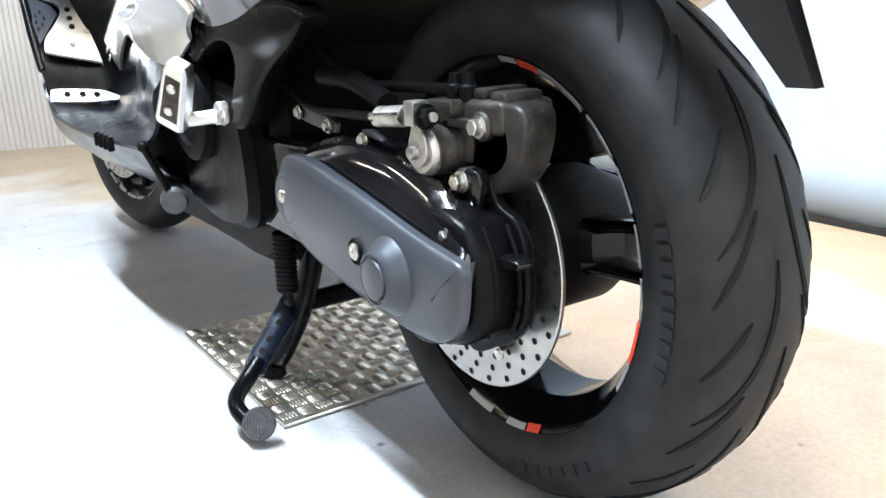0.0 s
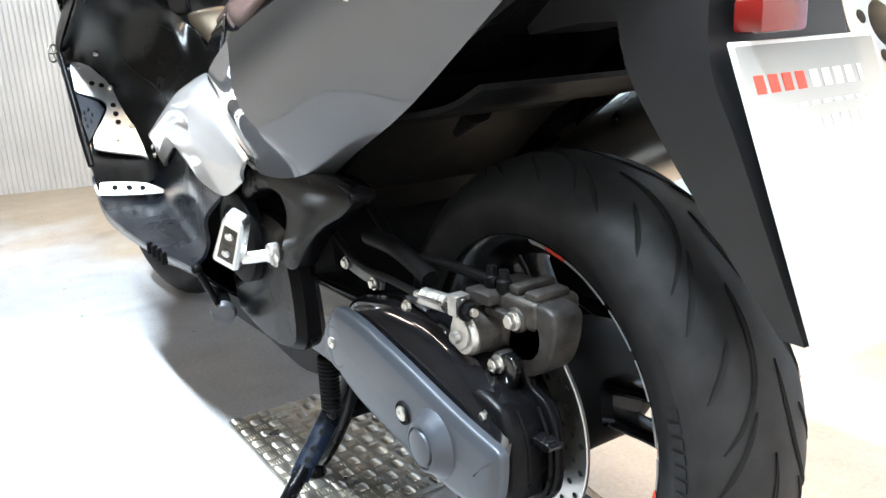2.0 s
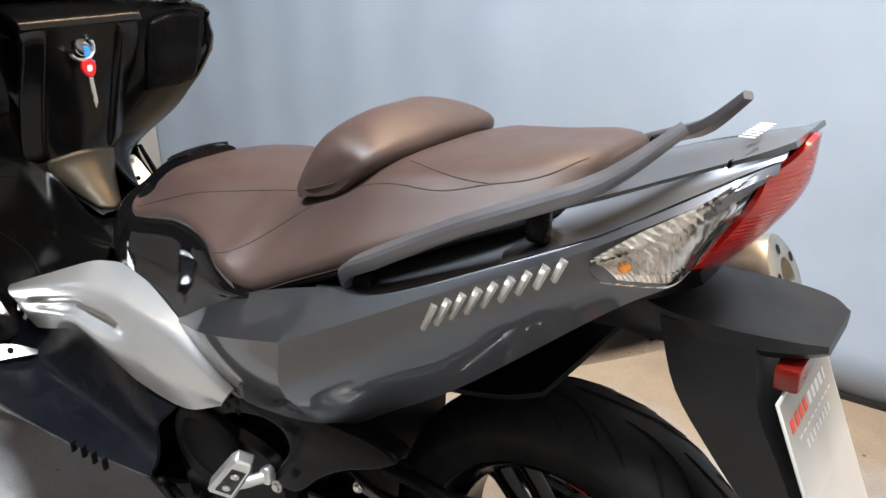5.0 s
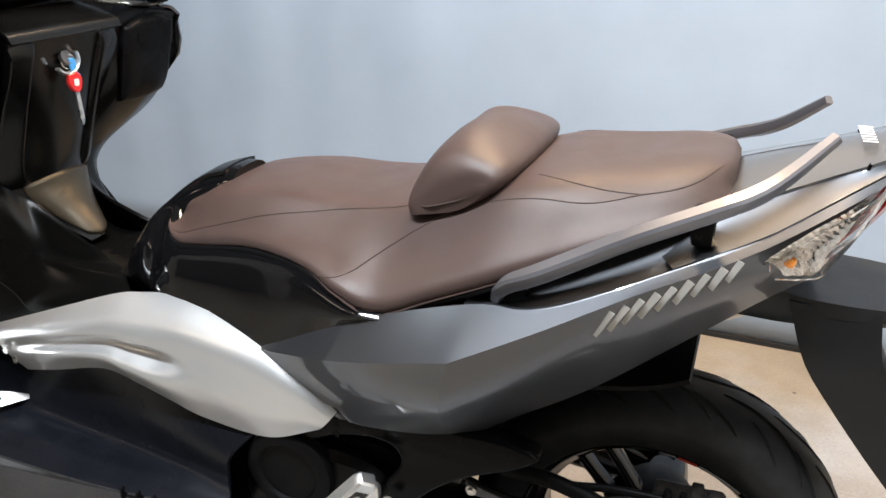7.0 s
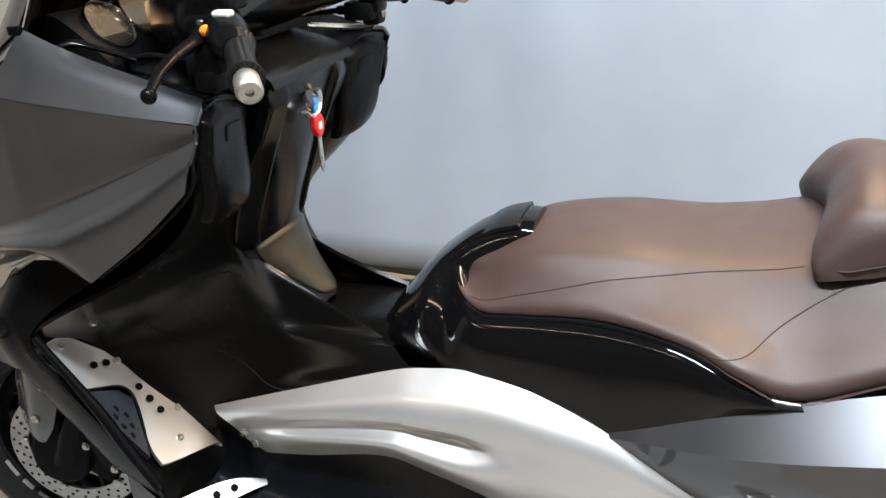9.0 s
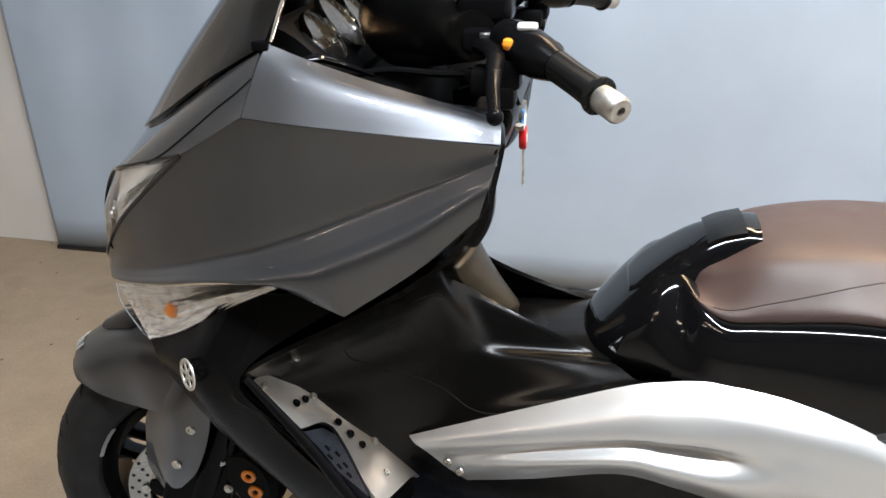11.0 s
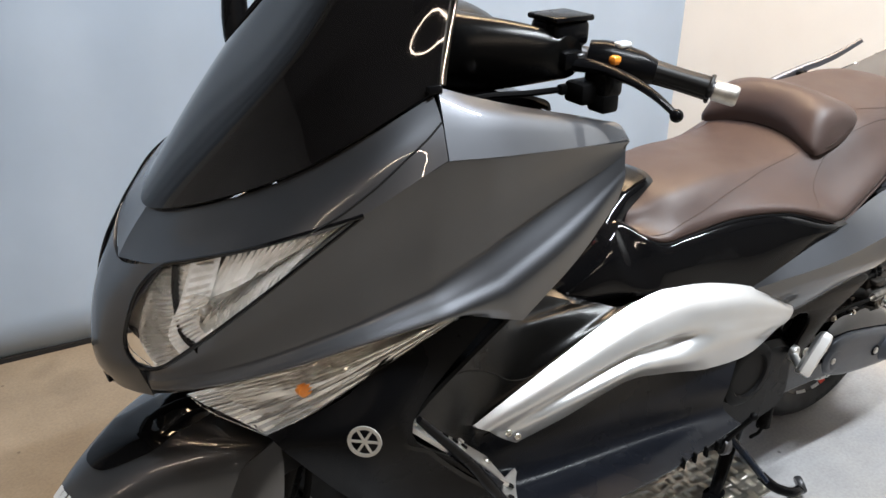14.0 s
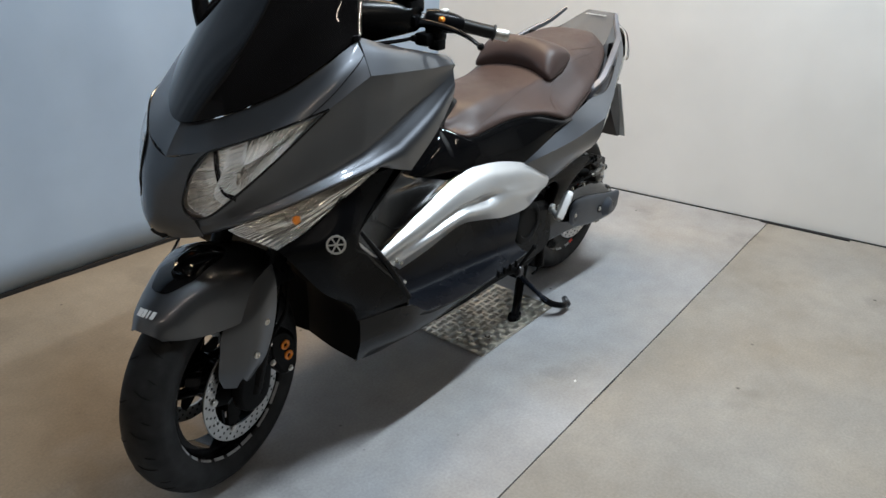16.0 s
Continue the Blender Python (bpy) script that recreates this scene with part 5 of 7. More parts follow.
# -- silver boomerang panels
SILV = [
    [(1.178, 0.160, 0.502), (1.02, 0.156, 0.560), (0.88, 0.154, 0.611), (0.82, 0.155, 0.625), (0.765, 0.159, 0.632), (0.69, 0.175, 0.630), (0.575, 0.203, 0.602), (0.452, 0.216, 0.530)],
    [(1.168, 0.170, 0.497), (1.02, 0.180, 0.545), (0.88, 0.188, 0.590), (0.82, 0.193, 0.600), (0.765, 0.198, 0.605), (0.69, 0.210, 0.601), (0.575, 0.222, 0.580), (0.456, 0.222, 0.524)],
    [(1.155, 0.173, 0.490), (1.02, 0.187, 0.526), (0.88, 0.201, 0.563), (0.82, 0.207, 0.568), (0.765, 0.211, 0.570), (0.69, 0.219, 0.566), (0.59, 0.227, 0.552), (0.462, 0.224, 0.516)],
    [(1.140, 0.169, 0.474), (1.02, 0.181, 0.508), (0.88, 0.191, 0.545), (0.82, 0.193, 0.548), (0.765, 0.195, 0.547), (0.69, 0.223, 0.548), (0.59, 0.229, 0.531), (0.468, 0.224, 0.509)],
    [(1.118, 0.170, 0.456), (1.015, 0.192, 0.494), (0.88, 0.212, 0.530), (0.82, 0.219, 0.529), (0.765, 0.224, 0.524), (0.69, 0.227, 0.520), (0.59, 0.230, 0.508), (0.474, 0.222, 0.502)],
    [(1.092, 0.166, 0.435), (1.00, 0.184, 0.464), (0.88, 0.199, 0.500), (0.80, 0.208, 0.492), (0.745, 0.212, 0.480), (0.68, 0.216, 0.466), (0.57, 0.218, 0.460), (0.484, 0.216, 0.492)],
]
sil = pair("boomerang_panel", lambda s: shell("boomerang_panel", SILV, 60, 40, 0.006, mirror=s, smooth=40), M_SILVER, None, "silver boomerang side panel with a scooped groove")
for ob, k in zip(sil, (1, -1)):
    for p in ((1.118, 0.177 * k, 0.474), (1.100, 0.178 * k, 0.460)):
        fit("screw", screw("screw", p, (0.2, 0.95 * k, 0.2), 0.0065), M_BOLT, ob)

# outline of the seat along the scooter
SEAT_X = [0.806, 0.792, 0.755, 0.70, 0.60, 0.50, 0.437, 0.38, 0.30, 0.21, 0.10, 0.03, -0.008, -0.022]
WB = [0.040, 0.098, 0.130, 0.140, 0.158, 0.192, 0.220, 0.226, 0.220, 0.208, 0.174, 0.142, 0.112, 0.080]
ZB = [0.738, 0.722, 0.708, 0.714, 0.730, 0.731, 0.715, 0.699, 0.730, 0.766, 0.808, 0.832, 0.846, 0.858]
WS = [0.030, 0.066, 0.090, 0.108, 0.118, 0.126, 0.131, 0.136, 0.142, 0.148, 0.138, 0.120, 0.094, 0.060]
ZT = [0.742, 0.750, 0.764, 0.789, 0.803, 0.801, 0.804, 0.813, 0.838, 0.870, 0.882, 0.892, 0.892, 0.884]

# -- gloss black centre cover
loops = []
for x, w, zt, zb in ((0.938, 0.040, 0.622, 0.600), (0.922, 0.070, 0.645, 0.604), (0.90, 0.092, 0.672, 0.606), (0.87, 0.110, 0.706, 0.612), (0.84, 0.128, 0.735, 0.618), (0.81, 0.143, 0.760, 0.624), (0.785, 0.154, 0.774, 0.628), (0.755, 0.162, 0.785, 0.630), (0.72, 0.170, 0.792, 0.632), (0.65, 0.184, 0.795, 0.622), (0.575, 0.203, 0.775, 0.600), (0.50, 0.218, 0.765, 0.635), (0.42, 0.230, 0.745, 0.674), (0.36, 0.228, 0.735, 0.690)):
    hw_, hz = float(np.interp(-x, [-v for v in SEAT_X], WB)), float(np.interp(-x, [-v for v in SEAT_X], ZB))
    loop = []
    dome = min(1.0, max(0.0, (x - 0.76) / 0.11))
    dome = dome * dome * (3 - 2 * dome)
    knots = [(1.0, w, zb), (0.90, (w + hw_ + 0.016) / 2 + 0.004, (zb + hz) / 2), (0.76, hw_ + 0.015, hz - 0.010), (0.66, hw_ + 0.004, hz - 0.001), (0.5, hw_ - 0.02, hz + 0.003), (0.0, 0.0, hz + 0.008)]
    for a in np.linspace(0, math.pi, 41):
        cx_, sz = math.cos(a), abs(math.sin(a))
        y1, z1 = w * math.copysign(abs(cx_) ** 0.66, cx_), zb + (zt - zb) * sz ** 0.66
        f_ = abs(cx_)
        y2 = math.copysign(float(np.interp(f_, [q[0] for q in knots[::-1]], [q[1] for q in knots[::-1]])), cx_)
        z2 = float(np.interp(f_, [q[0] for q in knots[::-1]], [q[2] for q in knots[::-1]]))
        loop.append((x, y2 + (y1 - y2) * dome, z2 + (z1 - z2) * dome))
    loop += [(x, -w * 0.9, zb - 0.015), (x, w * 0.9, zb - 0.015)]
    loops.append(loop)
fit("centre_cover", loft("centre_cover", loops, n=60, smooth=45), M_GLOSS, None, "gloss black centre cover in front of the seat")
cap = []
for x, w, zt, zb in ((0.875, 0.060, 0.705, 0.66), (0.85, 0.080, 0.729, 0.67), (0.80, 0.070, 0.769, 0.69), (0.76, 0.062, 0.790, 0.70), (0.725, 0.060, 0.800, 0.71), (0.705, 0.058, 0.800, 0.72)):
    cap.append([(x, w * math.copysign(abs(math.cos(a)) ** 0.6, math.cos(a)), zb + (zt - zb) * max(0.0, math.sin(a)) ** 0.6) for a in np.linspace(0, math.pi, 21)])
fit("tank_cover", loft("tank_cover", cap, n=64, smooth=75), M_GLOSS, None, "gloss black tank cover")
fit("fuel_flap", shell("fuel_flap", [[(0.775, y, 0.784 - 2 * y * y), (0.755, y, 0.794 - 2 * y * y), (0.725, y, 0.802 - 2 * y * y)] for y in (0.045, 0.025, 0.0, -0.025, -0.045)], 10, 8, 0.006, outward=(0, 0, 1)), M_TUNNEL, None, "black fuel flap")

# -- seat
loops = []
for x, wb, zb, ws, zt in zip(SEAT_X, WB, ZB, WS, ZT):
    half = [(0, zt), (ws * 0.45, zt - 0.001), (ws * 0.8, zt - 0.007), (ws, zt - 0.022), (ws + (wb - ws) * 0.45 + 0.006, zt - 0.022 - (zt - 0.022 - zb) * 0.42), (wb + 0.003, zb + (zt - zb) * 0.18), (wb, zb), (wb - 0.03, zb + 0.004)]
    r = [(x, y, z) for y, z in half]
    l = [(x, -y, z) for y, z in reversed(half[1:])]
    loops.append(r + l)
L_ = np.array(loops)
dense = np.stack([spline(L_[:, j], 90) for j in range(L_.shape[1])], 1)
dense = np.stack([spline(np.vstack([row, row[:1]]), 60)[:-1] for row in dense], 0)
seat = fit("seat", loft("seat", dense, smooth=60), M_BROWN, None, "brown stitched vinyl seat")


# black tube stands in for the shaded gap under the seat hem
for k in (1, -1):
    hem = [(x, (w + 0.003) * k, z - 0.003) for x, w, z in zip(SEAT_X[:-1], WB, ZB)]
    fit("gap_strip", tube("gap_strip", hem, 0.0042, n=90, seg=8), M_MATT, seat, "dark gap strip along the foot of the seat")


def on_seat(x, f):
    """A point on the left of the seat at x; f runs along the half profile from the middle to the hem."""
    xs_ = dense[:, 0, 0]
    i = int(np.searchsorted(-xs_, -x)) - 1
    i = max(0, min(len(xs_) - 2, i))
    g = (xs_[i] - x) / (xs_[i] - xs_[i + 1] + 1e-9)
    j = f * 30
    a = int(j)
    row = dense[i] * (1 - g) + dense[i + 1] * g
    return row[a] + (row[a + 1] - row[a]) * (j - a)


def seam(path, s):
    pts = []
    for x, f in spline(np.array(path), 26):
        p = on_seat(x, f).copy()
        c = dense[int(np.argmin(np.abs(dense[:, 0, 0] - x)))].mean(0)
        n_ = p - c
        n_[0] = 0
        n_ /= np.linalg.norm(n_)
        p = p + n_ * 0.0002
        pts.append((p[0], p[1] * (1 if s else -1), p[2]))
    return tube("seam", pts, 0.0008, n=60, seg=6)


for s in (True, False):
    fit("seam", seam([(0.77, 0.60), (0.72, 0.57), (0.659, 0.52), (0.60, 0.46), (0.545, 0.40), (0.47, 0.31), (0.376, 0.27)], s), M_SEAM, seat)
    fit("seam", seam([(0.47, 0.70), (0.43, 0.60), (0.399, 0.50), (0.352, 0.43), (0.289, 0.375), (0.20, 0.40), (0.133, 0.43), (0.079, 0.40), (0.039, 0.39), (0.013, 0.335), (-0.006, 0.23)], s), M_SEAM, seat)
    fit("seam", seam([(0.205, 0.235), (0.139, 0.335), (0.079, 0.395)], s), M_SEAM, seat)
# backrest pad
BR = [(0.148, [(0.352, 0.808), (0.346, 0.815), (0.318, 0.832), (0.288, 0.846), (0.264, 0.856), (0.268, 0.842), (0.30, 0.820)]),
      (0.140, [(0.366, 0.804), (0.366, 0.822), (0.330, 0.858), (0.288, 0.875), (0.251, 0.868), (0.254, 0.848), (0.30, 0.818)]),
      (0.115, [(0.366, 0.808), (0.370, 0.836), (0.340, 0.880), (0.294, 0.893), (0.239, 0.878), (0.244, 0.850), (0.30, 0.820)]),
      (0.060, [(0.352, 0.822), (0.358, 0.858), (0.331, 0.898), (0.294, 0.906), (0.232, 0.882), (0.238, 0.852), (0.30, 0.830)]),
      (0.0, [(0.345, 0.826), (0.350, 0.862), (0.326, 0.901), (0.292, 0.909), (0.230, 0.884), (0.237, 0.852), (0.30, 0.832)])]
full = BR + [(-y, q) for y, q in reversed(BR[:-1])]
loops = []
for y, q in full:
    p = spline(np.array(q + q[:1]), 36)[:-1]
    loops.append([(a, y, b) for a, b in p])
back = fit("backrest", loft("backrest", loops, n=44, smooth=55), M_BROWN, None, "padded brown vinyl backrest")
fit("seam", tube("seam", [(0.368, 0.125, 0.822), (0.345, 0.147, 0.820), (0.315, 0.1488, 0.828), (0.288, 0.1470, 0.838), (0.256, 0.1385, 0.860)], 0.0012, n=30, seg=6), M_SEAM, back)
fit("seam", tube("seam", [(0.368, -0.125, 0.822), (0.345, -0.147, 0.820), (0.315, -0.1488, 0.828), (0.288, -0.1470, 0.838), (0.256, -0.1385, 0.860)], 0.0012, n=30, seg=6), M_SEAM, back)

# -- grab rails
for k in (1, -1):
    rail = group_at("grab_rail", bike)
    path = [(0.226, 0.208 * k, 0.738), (0.213, 0.218 * k, 0.762), (0.17, 0.222 * k, 0.786), (0.08, 0.200 * k, 0.830), (-0.01, 0.170 * k, 0.866), (-0.045, 0.152 * k, 0.880), (-0.075, 0.130 * k, 0.899), (-0.118, 0.098 * k, 0.937)]
    blade = [(1, -0.35), (0.85, -0.62), (-0.85, -0.62), (-1, -0.35), (-1, 0.45), (-0.7, 0.75), (0.7, 0.75), (1, 0.45)]
    fit("rail", tube("rail", path, [0.011, 0.0145, 0.0155, 0.0150, 0.0145, 0.014, 0.012, 0.009], n=60, up=(0, 0.25 * k, 1), smooth=28, shape=blade, flat=(0.72, 0.85)), M_RAIL, rail, "grey metal passenger grab rail")
    fit("foot", block("foot", (0.03, 0.018, 0.035), 0.006, (0.205, 0.203 * k, 0.742)), M_SATIN, rail)
    fit("foot", block("foot", (0.026, 0.020, 0.050), 0.007, (0.004, 0.158 * k, 0.842)), M_SATIN, rail)
    crest = spline([(0.262, 0.226, 0.733), (0.16, 0.237, 0.749), (0.03, 0.193, 0.797), (-0.06, 0.154, 0.834), (-0.10, 0.134, 0.853)], 26)
    deep = np.sin(np.linspace(0, math.pi, 26)) ** 0.5
    fit("well", shell("well", [[(x, (y - dy) * k, z + 0.001 - dz * f) for (x, y, z), f in zip(crest, deep)] for dy, dz in ((0.001, 0.0), (0.007, 0.006), (0.020, 0.003), (0.042, -0.009), (0.062, -0.024))], 30, 20, 0.004, outward=(0, 0.3 * k, 1)), M_GREY, rail, "dark grey channel under the rail")

# -- front wheel, fork, mudguard
front = group_at("front_wheel", bike, "", (FA[0] - 0.022, 0, FA[1]))
FSETS = [([(0.006, 0.12), (0.024, 0.08), (0.042, 0.06)], 0.0018), ([(-0.006, 0.02), (-0.024, -0.02), (-0.042, -0.04)], 0.0018), ([(0.03, 0.22), (0.046, 0.19)], 0.0015)]
wheel_tyre("tyre", FA, FR, 0.186, 0.058, front, 18, FSETS)
fit("rim", rim_ring("rim", FA, 0.186, 0.046), M_RIM, front, "gloss black alloy rim")
for k in range(3):
    fit("spoke", forked_spoke(FA, radians(24 + 120 * k)), M_RIM, front)
fit("hub", lathe("hub", [(-0.07, 0), (-0.07, 0.05), (-0.04, 0.055), (0.04, 0.055), (0.07, 0.05), (0.07, 0)], 32, "y", (FA[0], 0, FA[1])), M_RIM, front)
for a0, a1, r0 in ((-150, -132, 0.1842), (-128, -112, 0.1852), (-104, -92, 0.1840), (-90, -76, 0.1852), (-72, -62, 0.1840), (-58, -46, 0.1852), (-42, -34, 0.1840), (-30, -18, 0.1852), (150, 170, 0.1842), (20, 40, 0.1842), (90, 110, 0.1842)):
    fit("rim_tape", arc_band("rim_tape", FA, r0, 0.1898, 0.0490 - (0.1898 - r0) * 0.77, a0, a1, lean=-(0.1898 - r0) * 0.77), M_TAPE, front, "grey rim tape")
for k in (1, -1):
    r_, h_ = brake_disc("brake_disc", FA, 0.074 * k, 0.130, 0.094, 28, hr=0.0034)
    o_ = fit("brake_disc", r_, M_DISC, front, "drilled steel brake disc")
    tagged(fit("drilling", h_, M_GAPSHADE, o_), kind="stuff")
    fit("disc_carrier", joined("disc_carrier", [spoke("s", FA, radians(10 + 72 * j), 0.03, 0.10, 0.030, 0.012, 0.066 * k, 0.074 * k, 0.004) for j in range(5)]), M_MATT, o_)
    for j in range(5):
        a = radians(10 + 72 * j)
        fit("rivet", hexbolt("rivet", (FA[0] + 0.098 * math.cos(a), 0.080 * k, FA[1] + 0.098 * math.sin(a)), (0, k, 0), 0.006, 0.003), M_BOLT, o_)
# the bars are turned a little to the left
STEER, SIDE_Y = 0.200, 0.014
front.location.y = SIDE_Y
front.rotation_euler = (0, 0, STEER)
fork = group_at("front_fork", bike)
for k in (1, -1):
    fit("leg", tube("leg", [(1.41, 0.092 * k, 0.66), ((1.41 + FA[0] - 0.1 * k * math.sin(STEER)) / 2, SIDE_Y / 2 + 0.098 * k, 0.47), (FA[0] - 0.102 * k * math.sin(STEER), SIDE_Y + 0.100 * k, FA[1])], [0.023, 0.026, 0.027], n=12, seg=18), M_SATIN, fork, "black fork leg")
    fit("axle_clamp", lathe("axle_clamp", [(0.08, 0), (0.08, 0.024), (0.12, 0.022), (0.124, 0.014), (0.124, 0)], 24, "y", (FA[0] - 0.102 * k * math.sin(STEER), 0, FA[1])) if k > 0 else flip(lathe("axle_clamp", [(0.08, 0), (0.08, 0.024), (0.12, 0.022), (0.124, 0.014), (0.124, 0)], 24, "y", (FA[0] - 0.102 * k * math.sin(STEER), 0, FA[1]))), M_SATIN, fork)
    ah = slab("axle_holder", [(1.545, 0.43), (1.510, 0.40), (1.520, 0.33), (1.535, 0.27), (1.560, 0.245), (1.600, 0.240), (1.632, 0.262), (1.640, 0.300), (1.628, 0.345), (1.615, 0.43)], 0.088, 0.118, 0.008, 50)
    ah = ah if k > 0 else flip(ah)
    ah.transform(Matrix.Translation((FA[0] - 0.022, SIDE_Y, 0)) @ Matrix.Rotation(STEER, 4, "Z") @ Matrix.Translation((0.022 - FA[0], 0, 0)))
    fit("axle_holder", ah, M_MATT, fork, "matt black fork bottom casting")
    cm = plate("caliper", [(1.50, 0.405), (1.46, 0.405), (1.425, 0.37), (1.418, 0.32), (1.43, 0.28), (1.465, 0.275), (1.49, 0.31), (1.505, 0.35)], 0.06, 0.125, 0.010, n=44)
    cp = fit("caliper", cm if k > 0 else flip(cm), M_MATT, fork, "black front brake caliper")
    for px, pz in ((1.460, 0.362), (1.452, 0.330)):
        g_ = lathe("caliper_ring", [(0.122, 0.005), (0.128, 0.0055), (0.1295, 0.009), (0.128, 0.0125), (0.122, 0.013)], 28, "y", (px, 0, pz))
        fit("caliper_ring", g_ if k > 0 else flip(g_), M_ORANGE, cp, "gold piston ring")
    for px, pz in ((1.505, 0.385), (1.448, 0.29), (1.50, 0.33)):
        fit("bolt", hexbolt("bolt", (px, 0.124 * k, pz), (0, k, 0), 0.006, 0.006), M_BOLT, cp)
fit("hose", tube("hose", [(1.49, 0.12, 0.40), (1.46, 0.14, 0.47), (1.44, 0.12, 0.56), (1.42, 0.08, 0.66)], 0.0055, seg=8), M_MATT, fork)
fit("yoke", block("yoke", (0.08, 0.26, 0.05), 0.012, (1.42, 0, 0.66)), M_MATT, fork)
guard = group_at("front_mudguard", bike, "", (FA[0] - 0.022, 0, FA[1]))
mid = [(1.786, 0, 0.520), (1.765, 0, 0.553), (1.705, 0, 0.590), (1.637, 0, 0.610), (1.54, 0, 0.612), (1.44, 0, 0.582)]
sh = [(1.778, 0.030, 0.512), (1.745, 0.052, 0.535), (1.69, 0.068, 0.565), (1.625, 0.088, 0.586), (1.54, 0.110, 0.588), (1.44, 0.112, 0.562)]
ed = [(1.768, 0.045, 0.500), (1.722, 0.070, 0.487), (1.66, 0.090, 0.476), (1.60, 0.126, 0.490), (1.52, 0.146, 0.535), (1.44, 0.146, 0.525)]
neg = lambda r: [(a, -b, c) for a, b, c in r]
fit("blade", shell("blade", [ed, sh, mid, neg(sh), neg(ed)], 30, 26, 0.004, outward=(0, 0, 1)), M_GREY, guard, "dark grey mudguard blade")
gb = grid_points([ed, sh, mid, neg(sh), neg(ed)], 301, 301)
rec = []
for f_ in np.linspace(-1, 1, 7):
    w_ = (1 - abs(f_) ** 2.4) ** 0.5
    row = []
    for u_ in np.linspace(0.52 - 0.17 * w_, 0.52 + 0.30 * w_ + 0.001, 7):
        row.append(tuple(gb[int(150 + 45 * f_), int(300 * u_)] + np.array((0.0016, 0, 0.0026))))
    rec.append(row)
fit("blade_recess", shell("blade_recess", rec, 20, 14, 0.002, outward=(0.4, 0, 1)), M_GLOSS, guard, "black recess in the mudguard")
FGD = [[(1.610, 0.106, 0.505), (1.57, 0.124, 0.560), (1.515, 0.138, 0.595)],
       [(1.645, 0.092, 0.464), (1.585, 0.140, 0.500), (1.520, 0.151, 0.545)],
       [(1.656, 0.090, 0.415), (1.592, 0.141, 0.440), (1.530, 0.149, 0.466)],
       [(1.664, 0.086, 0.360), (1.612, 0.132, 0.372), (1.562, 0.142, 0.385)],
       [(1.655, 0.088, 0.325), (1.628, 0.115, 0.322), (1.600, 0.124, 0.335)]]
for k in (1, -1):
    gd = fit("fork_guard", shell("fork_guard", FGD, 18, 26, 0.006, mirror=k < 0), M_GREY, guard, "dark grey fork guard")
    for p in ((1.559, 0.147 * k, 0.468), (1.594, 0.141 * k, 0.397)):
        fit("screw", screw("screw", p, (0.25, k, 0), 0.008), M_BOLT, gd)
for q in range(7):
    g_ = grid_points([ed, sh, mid, neg(sh), neg(ed)], 61, 61)
    p_ = g_[int(60 * (0.40 + 0.028 * q)), 12]
    w_ = g_[int(60 * (0.40 + 0.028 * q)), 15] - p_
    n_ = np.cross(w_, (0, 1, 0))
    n_ = n_ / np.linalg.norm(n_) * (1 if n_[2] > 0 else -1)
    b = block("letter_bar", (0.018, 0.0055, 0.001), 0.0003, (0, 0, 0), 1)
    b.transform(Matrix.Translation(p_ + n_ * 0.0016) @ Matrix((tuple(w_ / np.linalg.norm(w_)), (0, 1, 0), tuple(n_))).transposed().to_4x4())
    fit("letter_bar", b, M_WHITEPRINT, guard)
guard.location.y = SIDE_Y
guard.rotation_euler = (0, 0, STEER)

# -- front fairing
fair = group_at("front_fairing", bike)
BEV = [[(1.043, 0.246, 1.006), (1.10, 0.246, 1.022), (1.18, 0.243, 1.043), (1.25, 0.238, 1.064), (1.296, 0.232, 1.080)],
       [(1.032, 0.265, 1.0035), (1.10, 0.267, 1.0175), (1.18, 0.268, 1.0335), (1.25, 0.264, 1.0475), (1.303, 0.252, 1.059)],
       [(1.030, 0.284, 0.987), (1.10, 0.290, 0.993), (1.18, 0.294, 1.000), (1.25, 0.295, 1.006), (1.314, 0.286, 1.010)]]
SIDE = [[(1.030, 0.285, 0.985), (1.14, 0.293, 0.996), (1.25, 0.295, 1.005), (1.315, 0.285, 1.009), (1.428, 0.252, 0.945), (1.53, 0.208, 0.853), (1.603, 0.152, 0.778), (1.630, 0.116, 0.748), (1.652, 0.05, 0.728)],
        [(1.036, 0.2855, 0.966), (1.14, 0.279, 0.918), (1.25, 0.279, 0.872), (1.33, 0.272, 0.840), (1.43, 0.246, 0.806), (1.52, 0.208, 0.775), (1.595, 0.160, 0.748), (1.635, 0.112, 0.728), (1.652, 0.045, 0.710)],
        [(1.043, 0.2965, 0.938), (1.135, 0.3085, 0.879), (1.240, 0.3115, 0.827), (1.32, 0.300, 0.815), (1.42, 0.268, 0.793), (1.51, 0.224, 0.763), (1.592, 0.168, 0.736), (1.637, 0.106, 0.712), (1.655, 0.03, 0.697)],
        [(1.052, 0.296, 0.908), (1.12, 0.304, 0.846), (1.21, 0.306, 0.780), (1.30, 0.290, 0.808), (1.40, 0.262, 0.790), (1.50, 0.216, 0.757), (1.59, 0.160, 0.728), (1.638, 0.090, 0.698), (1.668, 0.015, 0.682)]]
